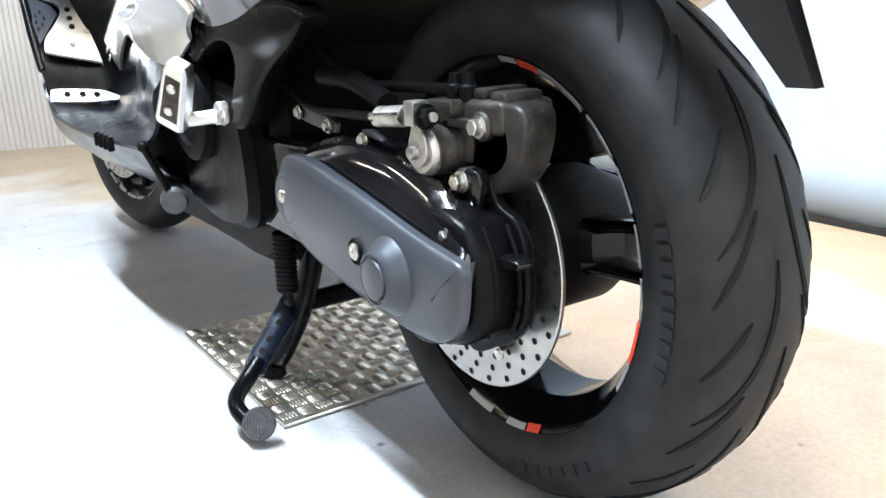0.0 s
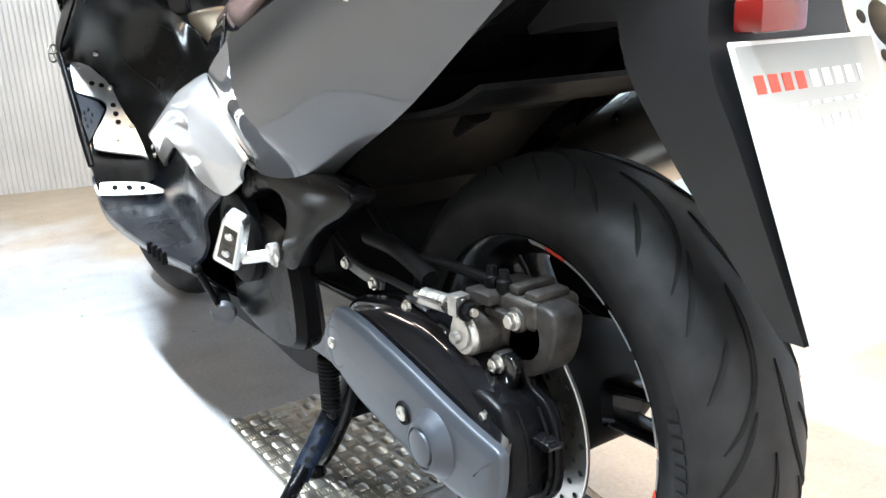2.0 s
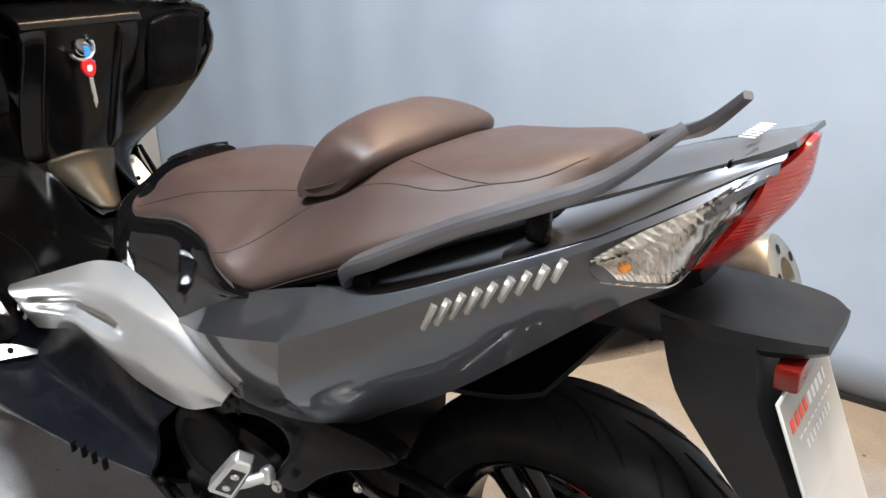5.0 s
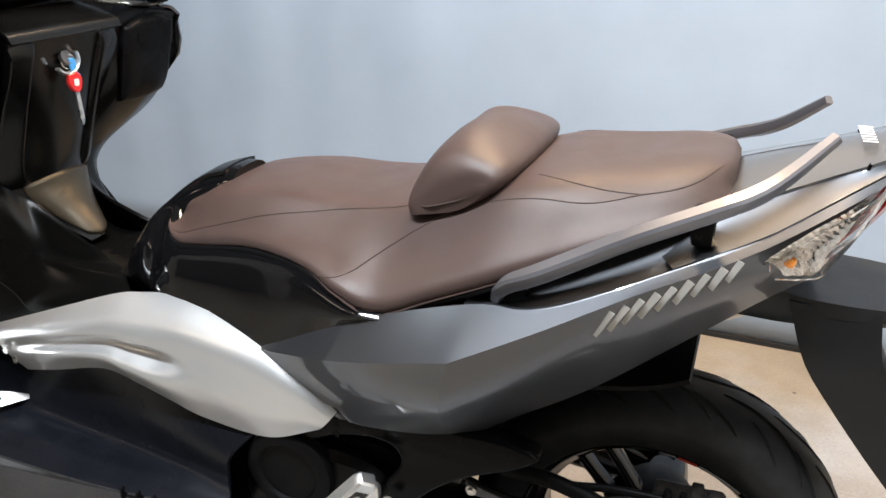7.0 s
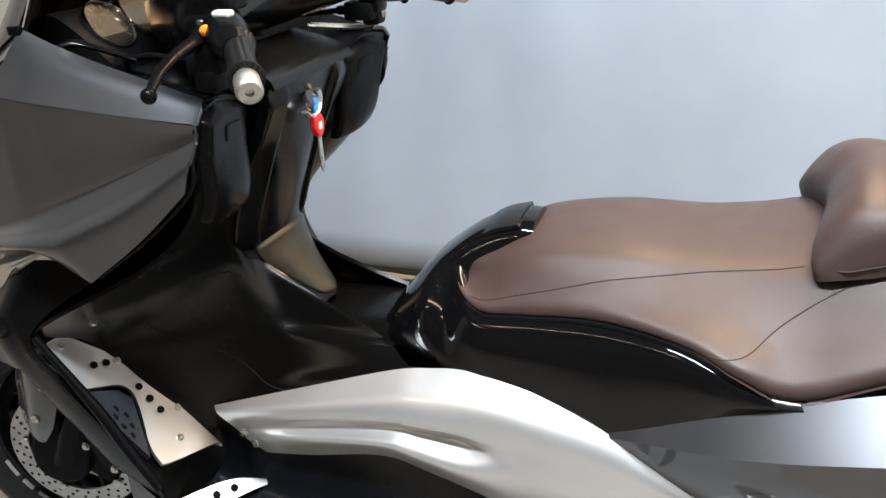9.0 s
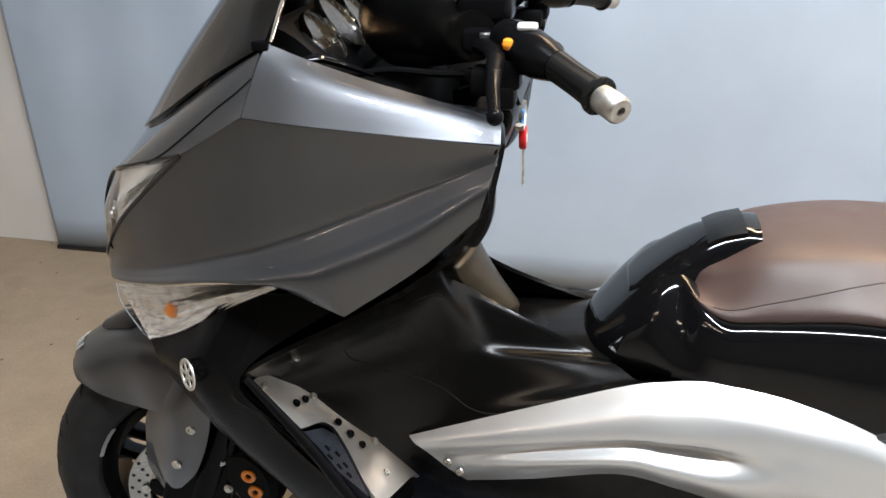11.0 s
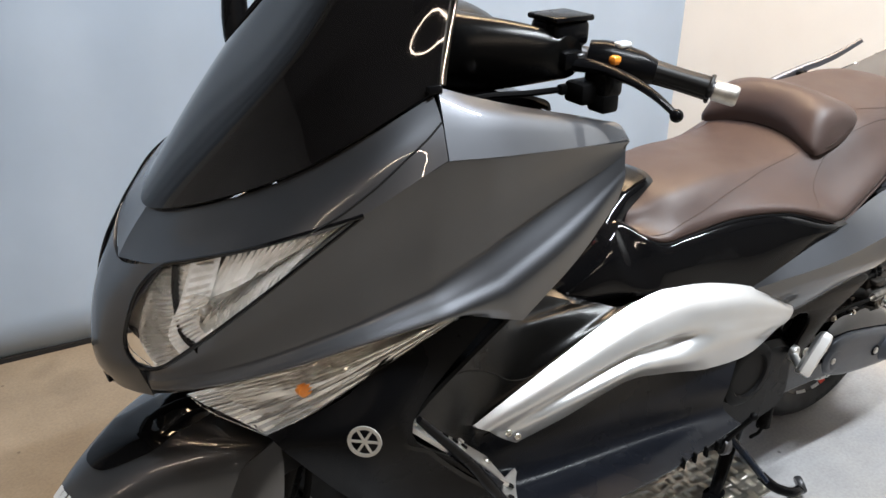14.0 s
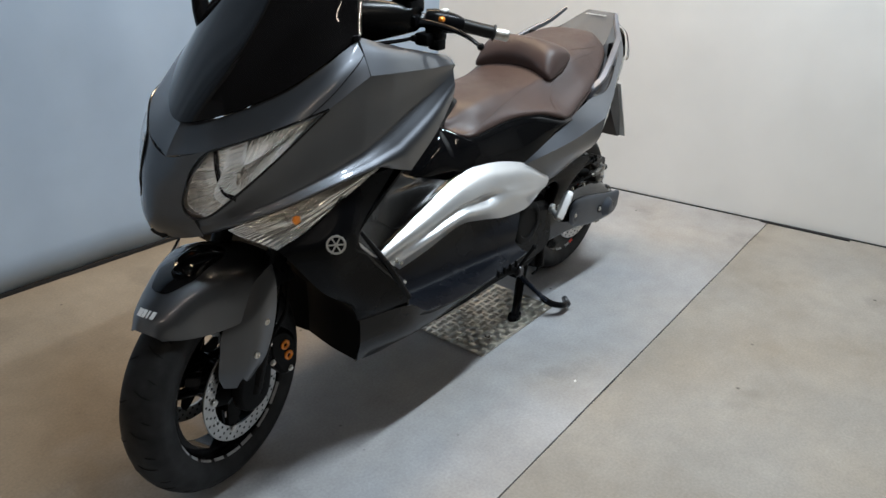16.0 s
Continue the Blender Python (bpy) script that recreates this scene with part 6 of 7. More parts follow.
# rows between: a hollow above the valley, a straight slope below it
S_ = [np.array(r) for r in SIDE]
SIDE = [S_[0], 0.55 * S_[0] + 0.45 * S_[1] - (0, 0.003, 0), 0.12 * S_[0] + 0.88 * S_[1] - (0, 0.001, 0), S_[1], 0.5 * S_[1] + 0.5 * S_[2], S_[2], S_[3]]
pair("shoulder", lambda s: shell("shoulder", BEV, 30, 8, 0.005, mirror=s, smooth=30), M_GREY, fair, "lighter bevelled fairing shoulder")
pair("side_panel", lambda s: shell("side_panel", SIDE, 72, 60, 0.005, mirror=s, smooth=40, breaks=(2, 3)), M_GREY, fair, "dark metallic grey fairing side")
pair("rolled_edge", lambda s: (flip if s else (lambda q: q))(tube("rolled_edge", [(1.033, 0.281, 0.986), (1.040, 0.277, 0.966), (1.046, 0.282, 0.944), (1.054, 0.284, 0.906), (1.121, 0.290, 0.844), (1.208, 0.293, 0.781)], [0.004, 0.004, 0.004, 0.0035, 0.003, 0.002], n=40, seg=10)), M_SATIN, fair)
NOSE = [[(1.304, 0.236, 1.072), (1.38, 0.215, 1.030), (1.46, 0.172, 0.982), (1.545, 0.092, 0.936), (1.588, 0.0, 0.912)],
        [(1.308, 0.262, 1.044), (1.395, 0.246, 1.000), (1.485, 0.198, 0.950), (1.572, 0.105, 0.904), (1.612, 0.0, 0.882)],
        [(1.315, 0.285, 1.010), (1.430, 0.252, 0.946), (1.515, 0.205, 0.921), (1.597, 0.110, 0.880), (1.632, 0.0, 0.852)]]
pair("brow", lambda s: shell("brow", NOSE, 40, 12, 0.005, mirror=s, outward=(0.6, 0.5, 0.4)), M_GREY, fair, "dark grey brow over the headlamps")
gn = grid_points(NOSE, 81, 41)
gap = [tuple(gn[int(40 * v_), int(80 * u_)] + np.array((0.0002, 0.0003, 0.0001))) for u_, v_ in ((0.0, 0.45), (0.06, 0.55), (0.12, 0.64), (0.20, 0.76), (0.29, 0.88), (0.37, 0.985))]
pair("brow_gap", lambda s: (flip if s else (lambda q: q))(tube("brow_gap", gap, 0.0012, n=40, seg=6)), M_GAPSHADE, fair)
rows = []
for f in (1, 0.75, 0.4, 0, -0.4, -0.75, -1):
    q, m_ = f * f, abs(f) ** 1.5
    rows.append([(1.632 - 0.035 * q, 0.108 * f, 0.852 + 0.030 * m_), (1.664 - 0.021 * q, 0.078 * f, 0.804 + 0.008 * m_), (1.680 - 0.026 * q, 0.072 * f, 0.750 + 0.014 * m_), (1.681 - 0.034 * q, 0.094 * f, 0.712 + 0.029 * m_), (1.672 - 0.036 * q, 0.108 * f, 0.690 + 0.014 * m_)])
fit("nose", shell("nose", rows, 20, 22, 0.005, outward=(1, 0, 0)), M_GREY, fair, "dark grey fairing nose")
fit("intake", loft("intake", [[(x, 0.03 * c, z + 0.006 * s_) for c, s_ in ((1, 0), (0.6, 1), (-0.6, 1), (-1, 0), (-0.6, -1), (0.6, -1))] for x, z in ((1.655, 0.694), (1.674, 0.692))]), M_GAPSHADE, fair)
HL = [[(1.606, 0.088, 0.872), (1.573, 0.140, 0.892), (1.51, 0.205, 0.921), (1.410, 0.2580, 0.955)],
      [(1.640, 0.074, 0.814), (1.602, 0.142, 0.838), (1.53, 0.212, 0.888), (1.410, 0.2585, 0.9545)],
      [(1.650, 0.070, 0.764), (1.616, 0.132, 0.795), (1.54, 0.208, 0.862), (1.410, 0.2580, 0.954)],
      [(1.632, 0.108, 0.744), (1.603, 0.152, 0.776), (1.535, 0.206, 0.850), (1.410, 0.2575, 0.9535)]]

for s in (False, True):
    k = -1 if s else 1
    hl = fit("headlamp", shell("headlamp", HL, 26, 18, 0.0025, mirror=s, outward=(0.7, 0.6, 0)), M_HLENS, fair, "clear headlamp lens")
    hl.visible_shadow = False
    fit("housing", shell("housing", [[(r[0][0] - 0.012, r[0][1] - 0.060, r[0][2] + dz)] + [(x - 0.030, y - 0.014, z + dz) for x, y, z in r] for r, dz in zip(HL, (0.006, 0, 0, -0.010))], 20, 12, 0.003, mirror=s, outward=(0.7, 0.6, 0)), M_BOWL, hl, "pale lamp housing")
    fit("lamp_bowl", fluted("lamp_bowl", HL, -0.05, 0.33, 24, 0.0060, 0.022, s, along=True), M_BOWL, hl, "fluted chrome reflector")
    fit("inner_bowl", fluted("inner_bowl", HL, 0.31, 0.48, 16, 0.0022, 0.016, s, along=True, seed=4), M_BOWL, hl, "fluted chrome reflector")
    fit("side_reflector", fluted("side_reflector", HL, 0.40, 1.0, 22, 0.0075, 0.018, s, lean=-0.22, seed=2), M_BOWL, hl, "bright pressed reflector")
    rf = lathe("reflector", [(0.0, 0.006), (0.004, 0.014), (0.010, 0.020), (0.012, 0.020)], 36, "z")
    rf.transform(Matrix.Translation((1.565, 0.158 * k, 0.835)) @ Vector((0.8, 0.5 * k, 0.05)).to_track_quat("Z", "Y").to_matrix().to_4x4())
    fit("reflector", rf, M_CHROME, hl)
    bl = lathe("bulb", [(0.0, 0.006), (0.008, 0.006), (0.016, 0.005), (0.018, 0)], 20, "z")
    bl.transform(Matrix.Translation((1.565, 0.158 * k, 0.835)) @ Vector((0.8, 0.5 * k, 0.05)).to_track_quat("Z", "Y").to_matrix().to_4x4())
    fit("bulb", bl, M_BOLT, hl)
    fit("divider", tube("divider", [(1.586, 0.108 * k, 0.876), (1.592, 0.116 * k, 0.850), (1.594, 0.123 * k, 0.818), (1.594, 0.136 * k, 0.795), (1.584, 0.162 * k, 0.786)], [0.004, 0.0055, 0.0055, 0.006, 0.008], n=20, seg=8), M_SATIN, hl)
    fit("gasket", tube("gasket", [(1.410, 0.2585 * k, 0.9545), (1.515, 0.206 * k, 0.921), (1.575, 0.140 * k, 0.892), (1.602, 0.104 * k, 0.876), (1.627, 0.086 * k, 0.847), (1.643, 0.079 * k, 0.812), (1.653, 0.073 * k, 0.768), (1.647, 0.090 * k, 0.744), (1.629, 0.117 * k, 0.747), (1.603, 0.152 * k, 0.778), (1.532, 0.208 * k, 0.852), (1.410, 0.2575 * k, 0.9535)], 0.0028, n=90, seg=8), M_GLOSS, hl, "black lamp gasket")
TS = [[(1.606, 0.150, 0.720), (1.50, 0.214, 0.754), (1.40, 0.261, 0.787), (1.30, 0.289, 0.808)],
      [(1.585, 0.176, 0.700), (1.49, 0.230, 0.732), (1.395, 0.268, 0.773), (1.298, 0.290, 0.806)],
      [(1.532, 0.212, 0.667), (1.47, 0.236, 0.697), (1.385, 0.266, 0.752), (1.296, 0.289, 0.803)]]
for s in (False, True):
    k = -1 if s else 1
    ts = fit("front_indicator", shell("front_indicator", TS, 24, 14, 0.003, mirror=s), M_TLENS, fair, "ribbed clear front indicator lens")
    ts.visible_shadow = False
    fit("bowl", fluted("bowl", TS, 0.0, 1.0, 13, 0.0060, 0.012, s, along=True, seed=3, outward=(0.4, 0.8, -0.3)), M_FACET, ts, "pressed chrome reflector")
    fit("bulb", lathe("bulb", [(0.206 * k, 0.0), (0.208 * k, 0.009), (0.217 * k, 0.011), (0.224 * k, 0.009), (0.226 * k, 0)], 18, "y", (1.480, 0, 0.722)), M_ORANGE, ts, "amber bulb")
# lower cowl with the round emblem
COW = [[(1.530, 0.208, 0.665), (1.44, 0.248, 0.712), (1.36, 0.262, 0.774), (1.215, 0.264, 0.782)],
       [(1.505, 0.225, 0.630), (1.44, 0.278, 0.655), (1.39, 0.288, 0.680), (1.365, 0.287, 0.664)],
       [(1.430, 0.232, 0.530), (1.40, 0.258, 0.542), (1.355, 0.276, 0.560), (1.285, 0.288, 0.562)],
       [(1.350, 0.236, 0.462), (1.335, 0.247, 0.454), (1.30, 0.263, 0.444), (1.200, 0.2885, 0.432)],
       [(1.318, 0.231, 0.405), (1.316, 0.2305, 0.403), (1.313, 0.230, 0.401), (1.306, 0.228, 0.398)]]
INN = [[(1.522, 0.208, 0.655), (1.500, 0.222, 0.63), (1.425, 0.229, 0.53), (1.345, 0.233, 0.46), (1.313, 0.228, 0.40), (1.312, 0.214, 0.28)],
       [(1.46, 0.10, 0.655), (1.44, 0.10, 0.62), (1.37, 0.11, 0.53), (1.315, 0.11, 0.46), (1.295, 0.11, 0.40), (1.295, 0.11, 0.268)],
       [(1.43, 0.0, 0.655), (1.40, 0.0, 0.62), (1.33, 0.0, 0.53), (1.29, 0.0, 0.46), (1.272, 0.0, 0.40), (1.272, 0.0, 0.262)]]
pair("inner_panel", lambda s: shell("inner_panel", INN, 20, 12, 0.004, mirror=s, outward=(1, 0, 0)), M_MATT, fair)
cow = pair("lower_cowl", lambda s: shell("lower_cowl", COW, 26, 26, 0.005, mirror=s), M_SATIN, fair, "satin black lower front cowl")
for i, k in enumerate((1, -1)):
    star = []
    for q in range(6):
        a = q * math.pi / 3
        star += [(0.0172 * math.cos(a - 0.09), 0.0172 * math.sin(a - 0.09)), (0.0172 * math.cos(a + 0.09), 0.0172 * math.sin(a + 0.09)), (0.0036 * math.cos(a + math.pi / 6), 0.0036 * math.sin(a + math.pi / 6))]
    em = joined("emblem", [lathe("r", [(0.0, 0.0170), (0.0018, 0.0172), (0.0018, 0.0215), (0.0, 0.0218)], 40, "z"), plate("s", star, 0.0, 0.0016, 0.0003, axis="z")])
    em.transform(Matrix.Translation((1.434, 0.2875 * k, 0.668)) @ Vector((0.62, 0.76 * k, 0.12)).to_track_quat("Z", "Y").to_matrix().to_4x4())
    fit("emblem", em, M_LETTER, cow[i], "round silver spoked emblem")
# windscreen
def mir(row):
    return row + [(x, -y, z) for x, y, z in reversed(row[:-1])]
SCR = [mir([(1.300, 0.236, 1.078), (1.384, 0.218, 1.034), (1.464, 0.175, 0.986), (1.549, 0.091, 0.940), (1.591, 0.0, 0.917)]),
       mir([(1.282, 0.220, 1.120), (1.345, 0.200, 1.090), (1.42, 0.155, 1.058), (1.478, 0.085, 1.034), (1.500, 0.0, 1.022)]),
       mir([(1.252, 0.200, 1.190), (1.30, 0.180, 1.175), (1.35, 0.135, 1.158), (1.386, 0.075, 1.142), (1.400, 0.0, 1.130)]),
       mir([(1.190, 0.165, 1.310), (1.225, 0.140, 1.300), (1.255, 0.100, 1.290), (1.275, 0.05, 1.283), (1.280, 0.0, 1.278)])]
scr = fit("windscreen", shell("windscreen", SCR, 60, 26, 0.004, outward=(1, 0, 0.3)), M_SMOKE, fair, "dark smoked windscreen")
for k in (1, -1):
    fit("screen_edge", tube("screen_edge", [(1.292, 0.232 * k, 1.082), (1.277, 0.219 * k, 1.125), (1.248, 0.199 * k, 1.195), (1.186, 0.164 * k, 1.312)], 0.006, n=24, seg=8, flat=(1.0, 0.35)), M_CHROME, scr, "clear polished screen edge")
    fit("screen_clip", block("screen_clip", (0.02, 0.008, 0.012), 0.003, (1.303, 0.236 * k, 1.078)), M_SATIN, scr)

# -- leg shields, console, footboards
LEG = [[(1.034, 0.281, 0.990), (1.042, 0.225, 1.000), (1.055, 0.165, 0.990), (1.080, 0.125, 0.968), (1.11, 0.090, 0.960), (1.15, 0.05, 0.955)],
       [(1.048, 0.272, 0.935), (1.054, 0.220, 0.935), (1.066, 0.160, 0.930), (1.095, 0.122, 0.918), (1.12, 0.090, 0.910), (1.15, 0.05, 0.905)],
       [(1.072, 0.262, 0.862), (1.066, 0.210, 0.862), (1.078, 0.152, 0.856), (1.108, 0.112, 0.845), (1.135, 0.085, 0.840), (1.16, 0.05, 0.835)],
       [(1.155, 0.264, 0.785), (1.140, 0.205, 0.778), (1.134, 0.150, 0.770), (1.134, 0.104, 0.752), (1.134, 0.074, 0.735), (1.12, 0.056, 0.715)],
       [(1.368, 0.286, 0.664), (1.322, 0.220, 0.655), (1.212, 0.155, 0.658), (1.122, 0.112, 0.668), (1.060, 0.086, 0.636), (0.93, 0.080, 0.622)],
       [(1.335, 0.289, 0.610), (1.328, 0.220, 0.598), (1.215, 0.162, 0.602), (1.125, 0.124, 0.618), (1.048, 0.108, 0.612), (0.89, 0.110, 0.619)],
       [(1.290, 0.290, 0.556), (1.288, 0.222, 0.550), (1.216, 0.170, 0.550), (1.130, 0.140, 0.558), (1.040, 0.132, 0.573), (0.86, 0.136, 0.612)],
       [(1.207, 0.290, 0.466), (1.205, 0.225, 0.458), (1.186, 0.172, 0.450), (1.155, 0.157, 0.480), (1.040, 0.155, 0.532), (0.82, 0.154, 0.612)],
       [(1.190, 0.284, 0.392), (1.185, 0.225, 0.388), (1.178, 0.175, 0.395), (1.150, 0.155, 0.420), (1.050, 0.150, 0.440), (0.85, 0.150, 0.500)]]
legs = pair("leg_shield", lambda s: shell("leg_shield", LEG, 44, 60, 0.006, mirror=s, smooth=70, outward=(-1, 0, 0.2)), M_TUNNEL, None, "satin black leg shield with glove box")
for i, k in enumerate((1, -1)):
    fit("screw", screw("screw", (1.312, 0.222 * k, 0.662), (-0.6, 0, 0.8), 0.006), M_BOLT, legs[i])
    lg = grid_points(LEG, 121, 161)
    lid = fit("glove_box_lid", raised("glove_box_lid", lg, 0.035, 0.46, 0.005, 0.285, 0.013, (-1, 0, 0.2), rim=0.16, corner=0.22, nu=36, nv=36, mirror=k < 0), M_SATIN, legs[i], "black glove box lid")
    fit("lid_latch", raised("lid_latch", lg, 0.18, 0.36, 0.05, 0.105, 0.0150, (-1, 0, 0.2), rim=0.25, corner=0.5, nu=20, nv=16, mirror=k < 0), M_SATIN, legs[i], "black lid latch")
    for way in (((0.325, 0.512), (0.433, 0.619), (0.633, 0.744), (0.817, 0.850)), ((0.425, 0.438), (0.50, 0.432), (0.608, 0.444))):
        pts = [tuple(lg[int(160 * v), int(120 * u)] * (1, k, 1)) for u, v in spline(np.array(way), 14)]
        fit("panel_gap", tube("panel_gap", pts, 0.0011, n=40, seg=6), M_GAPSHADE, legs[i])
    fit("ledge", (shell("ledge", [[(1.043, 0.247 * k, 1.003), (1.15, 0.243 * k, 1.033), (1.25, 0.237 * k, 1.061), (1.296, 0.231 * k, 1.076)], [(1.045, 0.20 * k, 1.000), (1.15, 0.20 * k, 1.016), (1.25, 0.19 * k, 1.03), (1.31, 0.18 * k, 1.04)], [(1.06, 0.12 * k, 0.975), (1.15, 0.12 * k, 0.99), (1.25, 0.11 * k, 1.00), (1.36, 0.10 * k, 1.00)]], 20, 10, 0.005, outward=(0, 0, 1))), M_SATIN, legs[i])
CON = [[(1.035, 0.115, 0.985), (1.028, 0.06, 0.990), (1.026, 0, 0.990), (1.028, -0.06, 0.990), (1.035, -0.115, 0.985)],
       [(1.062, 0.112, 0.930), (1.052, 0.06, 0.930), (1.050, 0, 0.930), (1.052, -0.06, 0.930), (1.062, -0.112, 0.930)],
       [(1.108, 0.105, 0.850), (1.080, 0.06, 0.850), (1.070, 0, 0.850), (1.080, -0.06, 0.850), (1.108, -0.105, 0.850)],
       [(1.140, 0.098, 0.750), (1.112, 0.055, 0.752), (1.100, 0, 0.755), (1.112, -0.055, 0.752), (1.140, -0.098, 0.750)],
       [(1.110, 0.062, 0.688), (1.088, 0.035, 0.696), (1.080, 0, 0.698), (1.088, -0.035, 0.696), (1.110, -0.062, 0.688)],
       [(1.040, 0.022, 0.630), (1.036, 0.010, 0.633), (1.034, 0, 0.634), (1.036, -0.010, 0.633), (1.040, -0.022, 0.630)]]
con = fit("console", shell("console", CON, 24, 30, 0.006, outward=(-1, 0, 0.3)), M_TUNNEL, None, "black console with a carbon insert")
fit("screw", screw("screw", (1.054, -0.004, 0.657), (-0.7, 0, 0.7), 0.008), M_BOLT, con)
gc = grid_points(CON, 81, 121)
fit("insert", raised("insert", gc, 0.07, 0.93, 0.615, 1.0, 0.006, (-1, 0, 0.3), rim=0.10, corner=0.3, nu=30, nv=36), M_CARBON, con, "carbon weave console insert")
for u0, u1 in ((-0.02, 0.215), (0.785, 1.02)):
    fit("trim_band", raised("trim_band", gc, u0, u1, 0.0, 0.66, 0.011, (-1, 0, 0.3), rim=0.30, corner=0.12, nu=20, nv=40), M_TUNNEL, con, "satin black console trim band")
fit("lock_shelf", shell("lock_shelf", [[(1.024, y, 0.986), (1.034, y, 1.001), (1.075, y, 1.015), (1.12, y, 1.025)] for y in (0.118, 0.06, 0.0, -0.06, -0.118)], 20, 10, 0.005, outward=(0, 0, 1)), M_TUNNEL, con, "satin black shelf over the lock")
fit("upper_filler", block("upper_filler", (0.16, 0.30, 0.16), 0.03, (1.22, 0, 0.93), 3), M_MATT, con)
TUN = [[(1.150, 0.0, 0.700), (1.07, 0.0, 0.628), (1.005, 0.0, 0.620), (0.96, 0.0, 0.624), (0.90, 0.0, 0.632)],
       [(1.150, 0.040, 0.694), (1.07, 0.042, 0.626), (1.005, 0.045, 0.619), (0.96, 0.048, 0.622), (0.90, 0.055, 0.630)],
       [(1.142, 0.062, 0.676), (1.07, 0.074, 0.616), (1.000, 0.088, 0.612), (0.95, 0.092, 0.612), (0.89, 0.098, 0.616)]]
pair("tunnel", lambda s: shell("tunnel", TUN, 26, 22, 0.005, mirror=s, smooth=70, outward=(0, 0.5, 1)), M_TUNNEL, None, "satin black step-through tunnel")
FB = [[(1.200, 0.286, 0.396), (1.10, 0.293, 0.364), (0.85, 0.289, 0.350), (0.62, 0.266, 0.346)],
      [(1.200, 0.240, 0.390), (1.10, 0.245, 0.366), (0.85, 0.250, 0.358), (0.63, 0.245, 0.356)],
      [(1.195, 0.180, 0.388), (1.10, 0.185, 0.368), (0.85, 0.205, 0.366), (0.64, 0.232, 0.376)],
      [(1.180, 0.160, 0.425), (1.08, 0.165, 0.420), (0.85, 0.195, 0.425), (0.63, 0.232, 0.420)],
      [(1.165, 0.158, 0.470), (1.06, 0.165, 0.480), (0.85, 0.190, 0.497), (0.58, 0.205, 0.470)]]
fbs = pair("footboard", lambda s: shell("footboard", FB, 30, 26, 0.006, mirror=s, outward=(0, 0.5, 1)), M_BOARD, None, "black footboard with a rubber mat")
SILL = [[(1.311, 0.231, 0.402), (1.200, 0.289, 0.418), (1.10, 0.292, 0.364), (0.85, 0.288, 0.348), (0.62, 0.264, 0.344)],
        [(1.311, 0.229, 0.335), (1.200, 0.274, 0.328), (1.10, 0.266, 0.305), (0.88, 0.240, 0.292), (0.64, 0.225, 0.300)],
        [(1.311, 0.212, 0.276), (1.200, 0.208, 0.258), (1.10, 0.185, 0.245), (0.90, 0.155, 0.230), (0.68, 0.155, 0.240)]]
pair("sill", lambda s: shell("sill", SILL, 30, 14, 0.005, mirror=s), M_SILL, None, "blue-black gloss lower side sill")
KD = np.array((-0.698, 0.0, -0.716))
KN = np.array((-0.716, 0.0, 0.698))
KP0 = np.array((1.359, 0.0, 0.642))


def on_kick(s, y, h):
    return KP0 + KD * s + KN * h + np.array((0, y, 0))


KOUT = [(-0.004, 0.266), (0.002, 0.240), (0.030, 0.222), (0.085, 0.196), (0.160, 0.186), (0.272, 0.180), (0.268, 0.190), (0.240, 0.268), (0.228, 0.276), (0.200, 0.268), (0.165, 0.244), (0.130, 0.226), (0.108, 0.232), (0.090, 0.262), (0.078, 0.277), (0.045, 0.275), (0.010, 0.272)]
KMAT = [(0.085, 0.279), (0.112, 0.240), (0.135, 0.232), (0.200, 0.272), (0.215, 0.282), (0.15, 0.284)]


def kick_piece(name, outline, h0, h1, k, n=0):
    o = np.array(outline)
    if n:
        o = spline(np.vstack([o, o[:1]]), n)[:-1]
    lo = [on_kick(a, b * 1, h0) for a, b in o]
    hi = [on_kick(a, b, h1) for a, b in o]
    me = loft(name, [lo, hi], smooth=30)
    return flip(me) if k < 0 else me


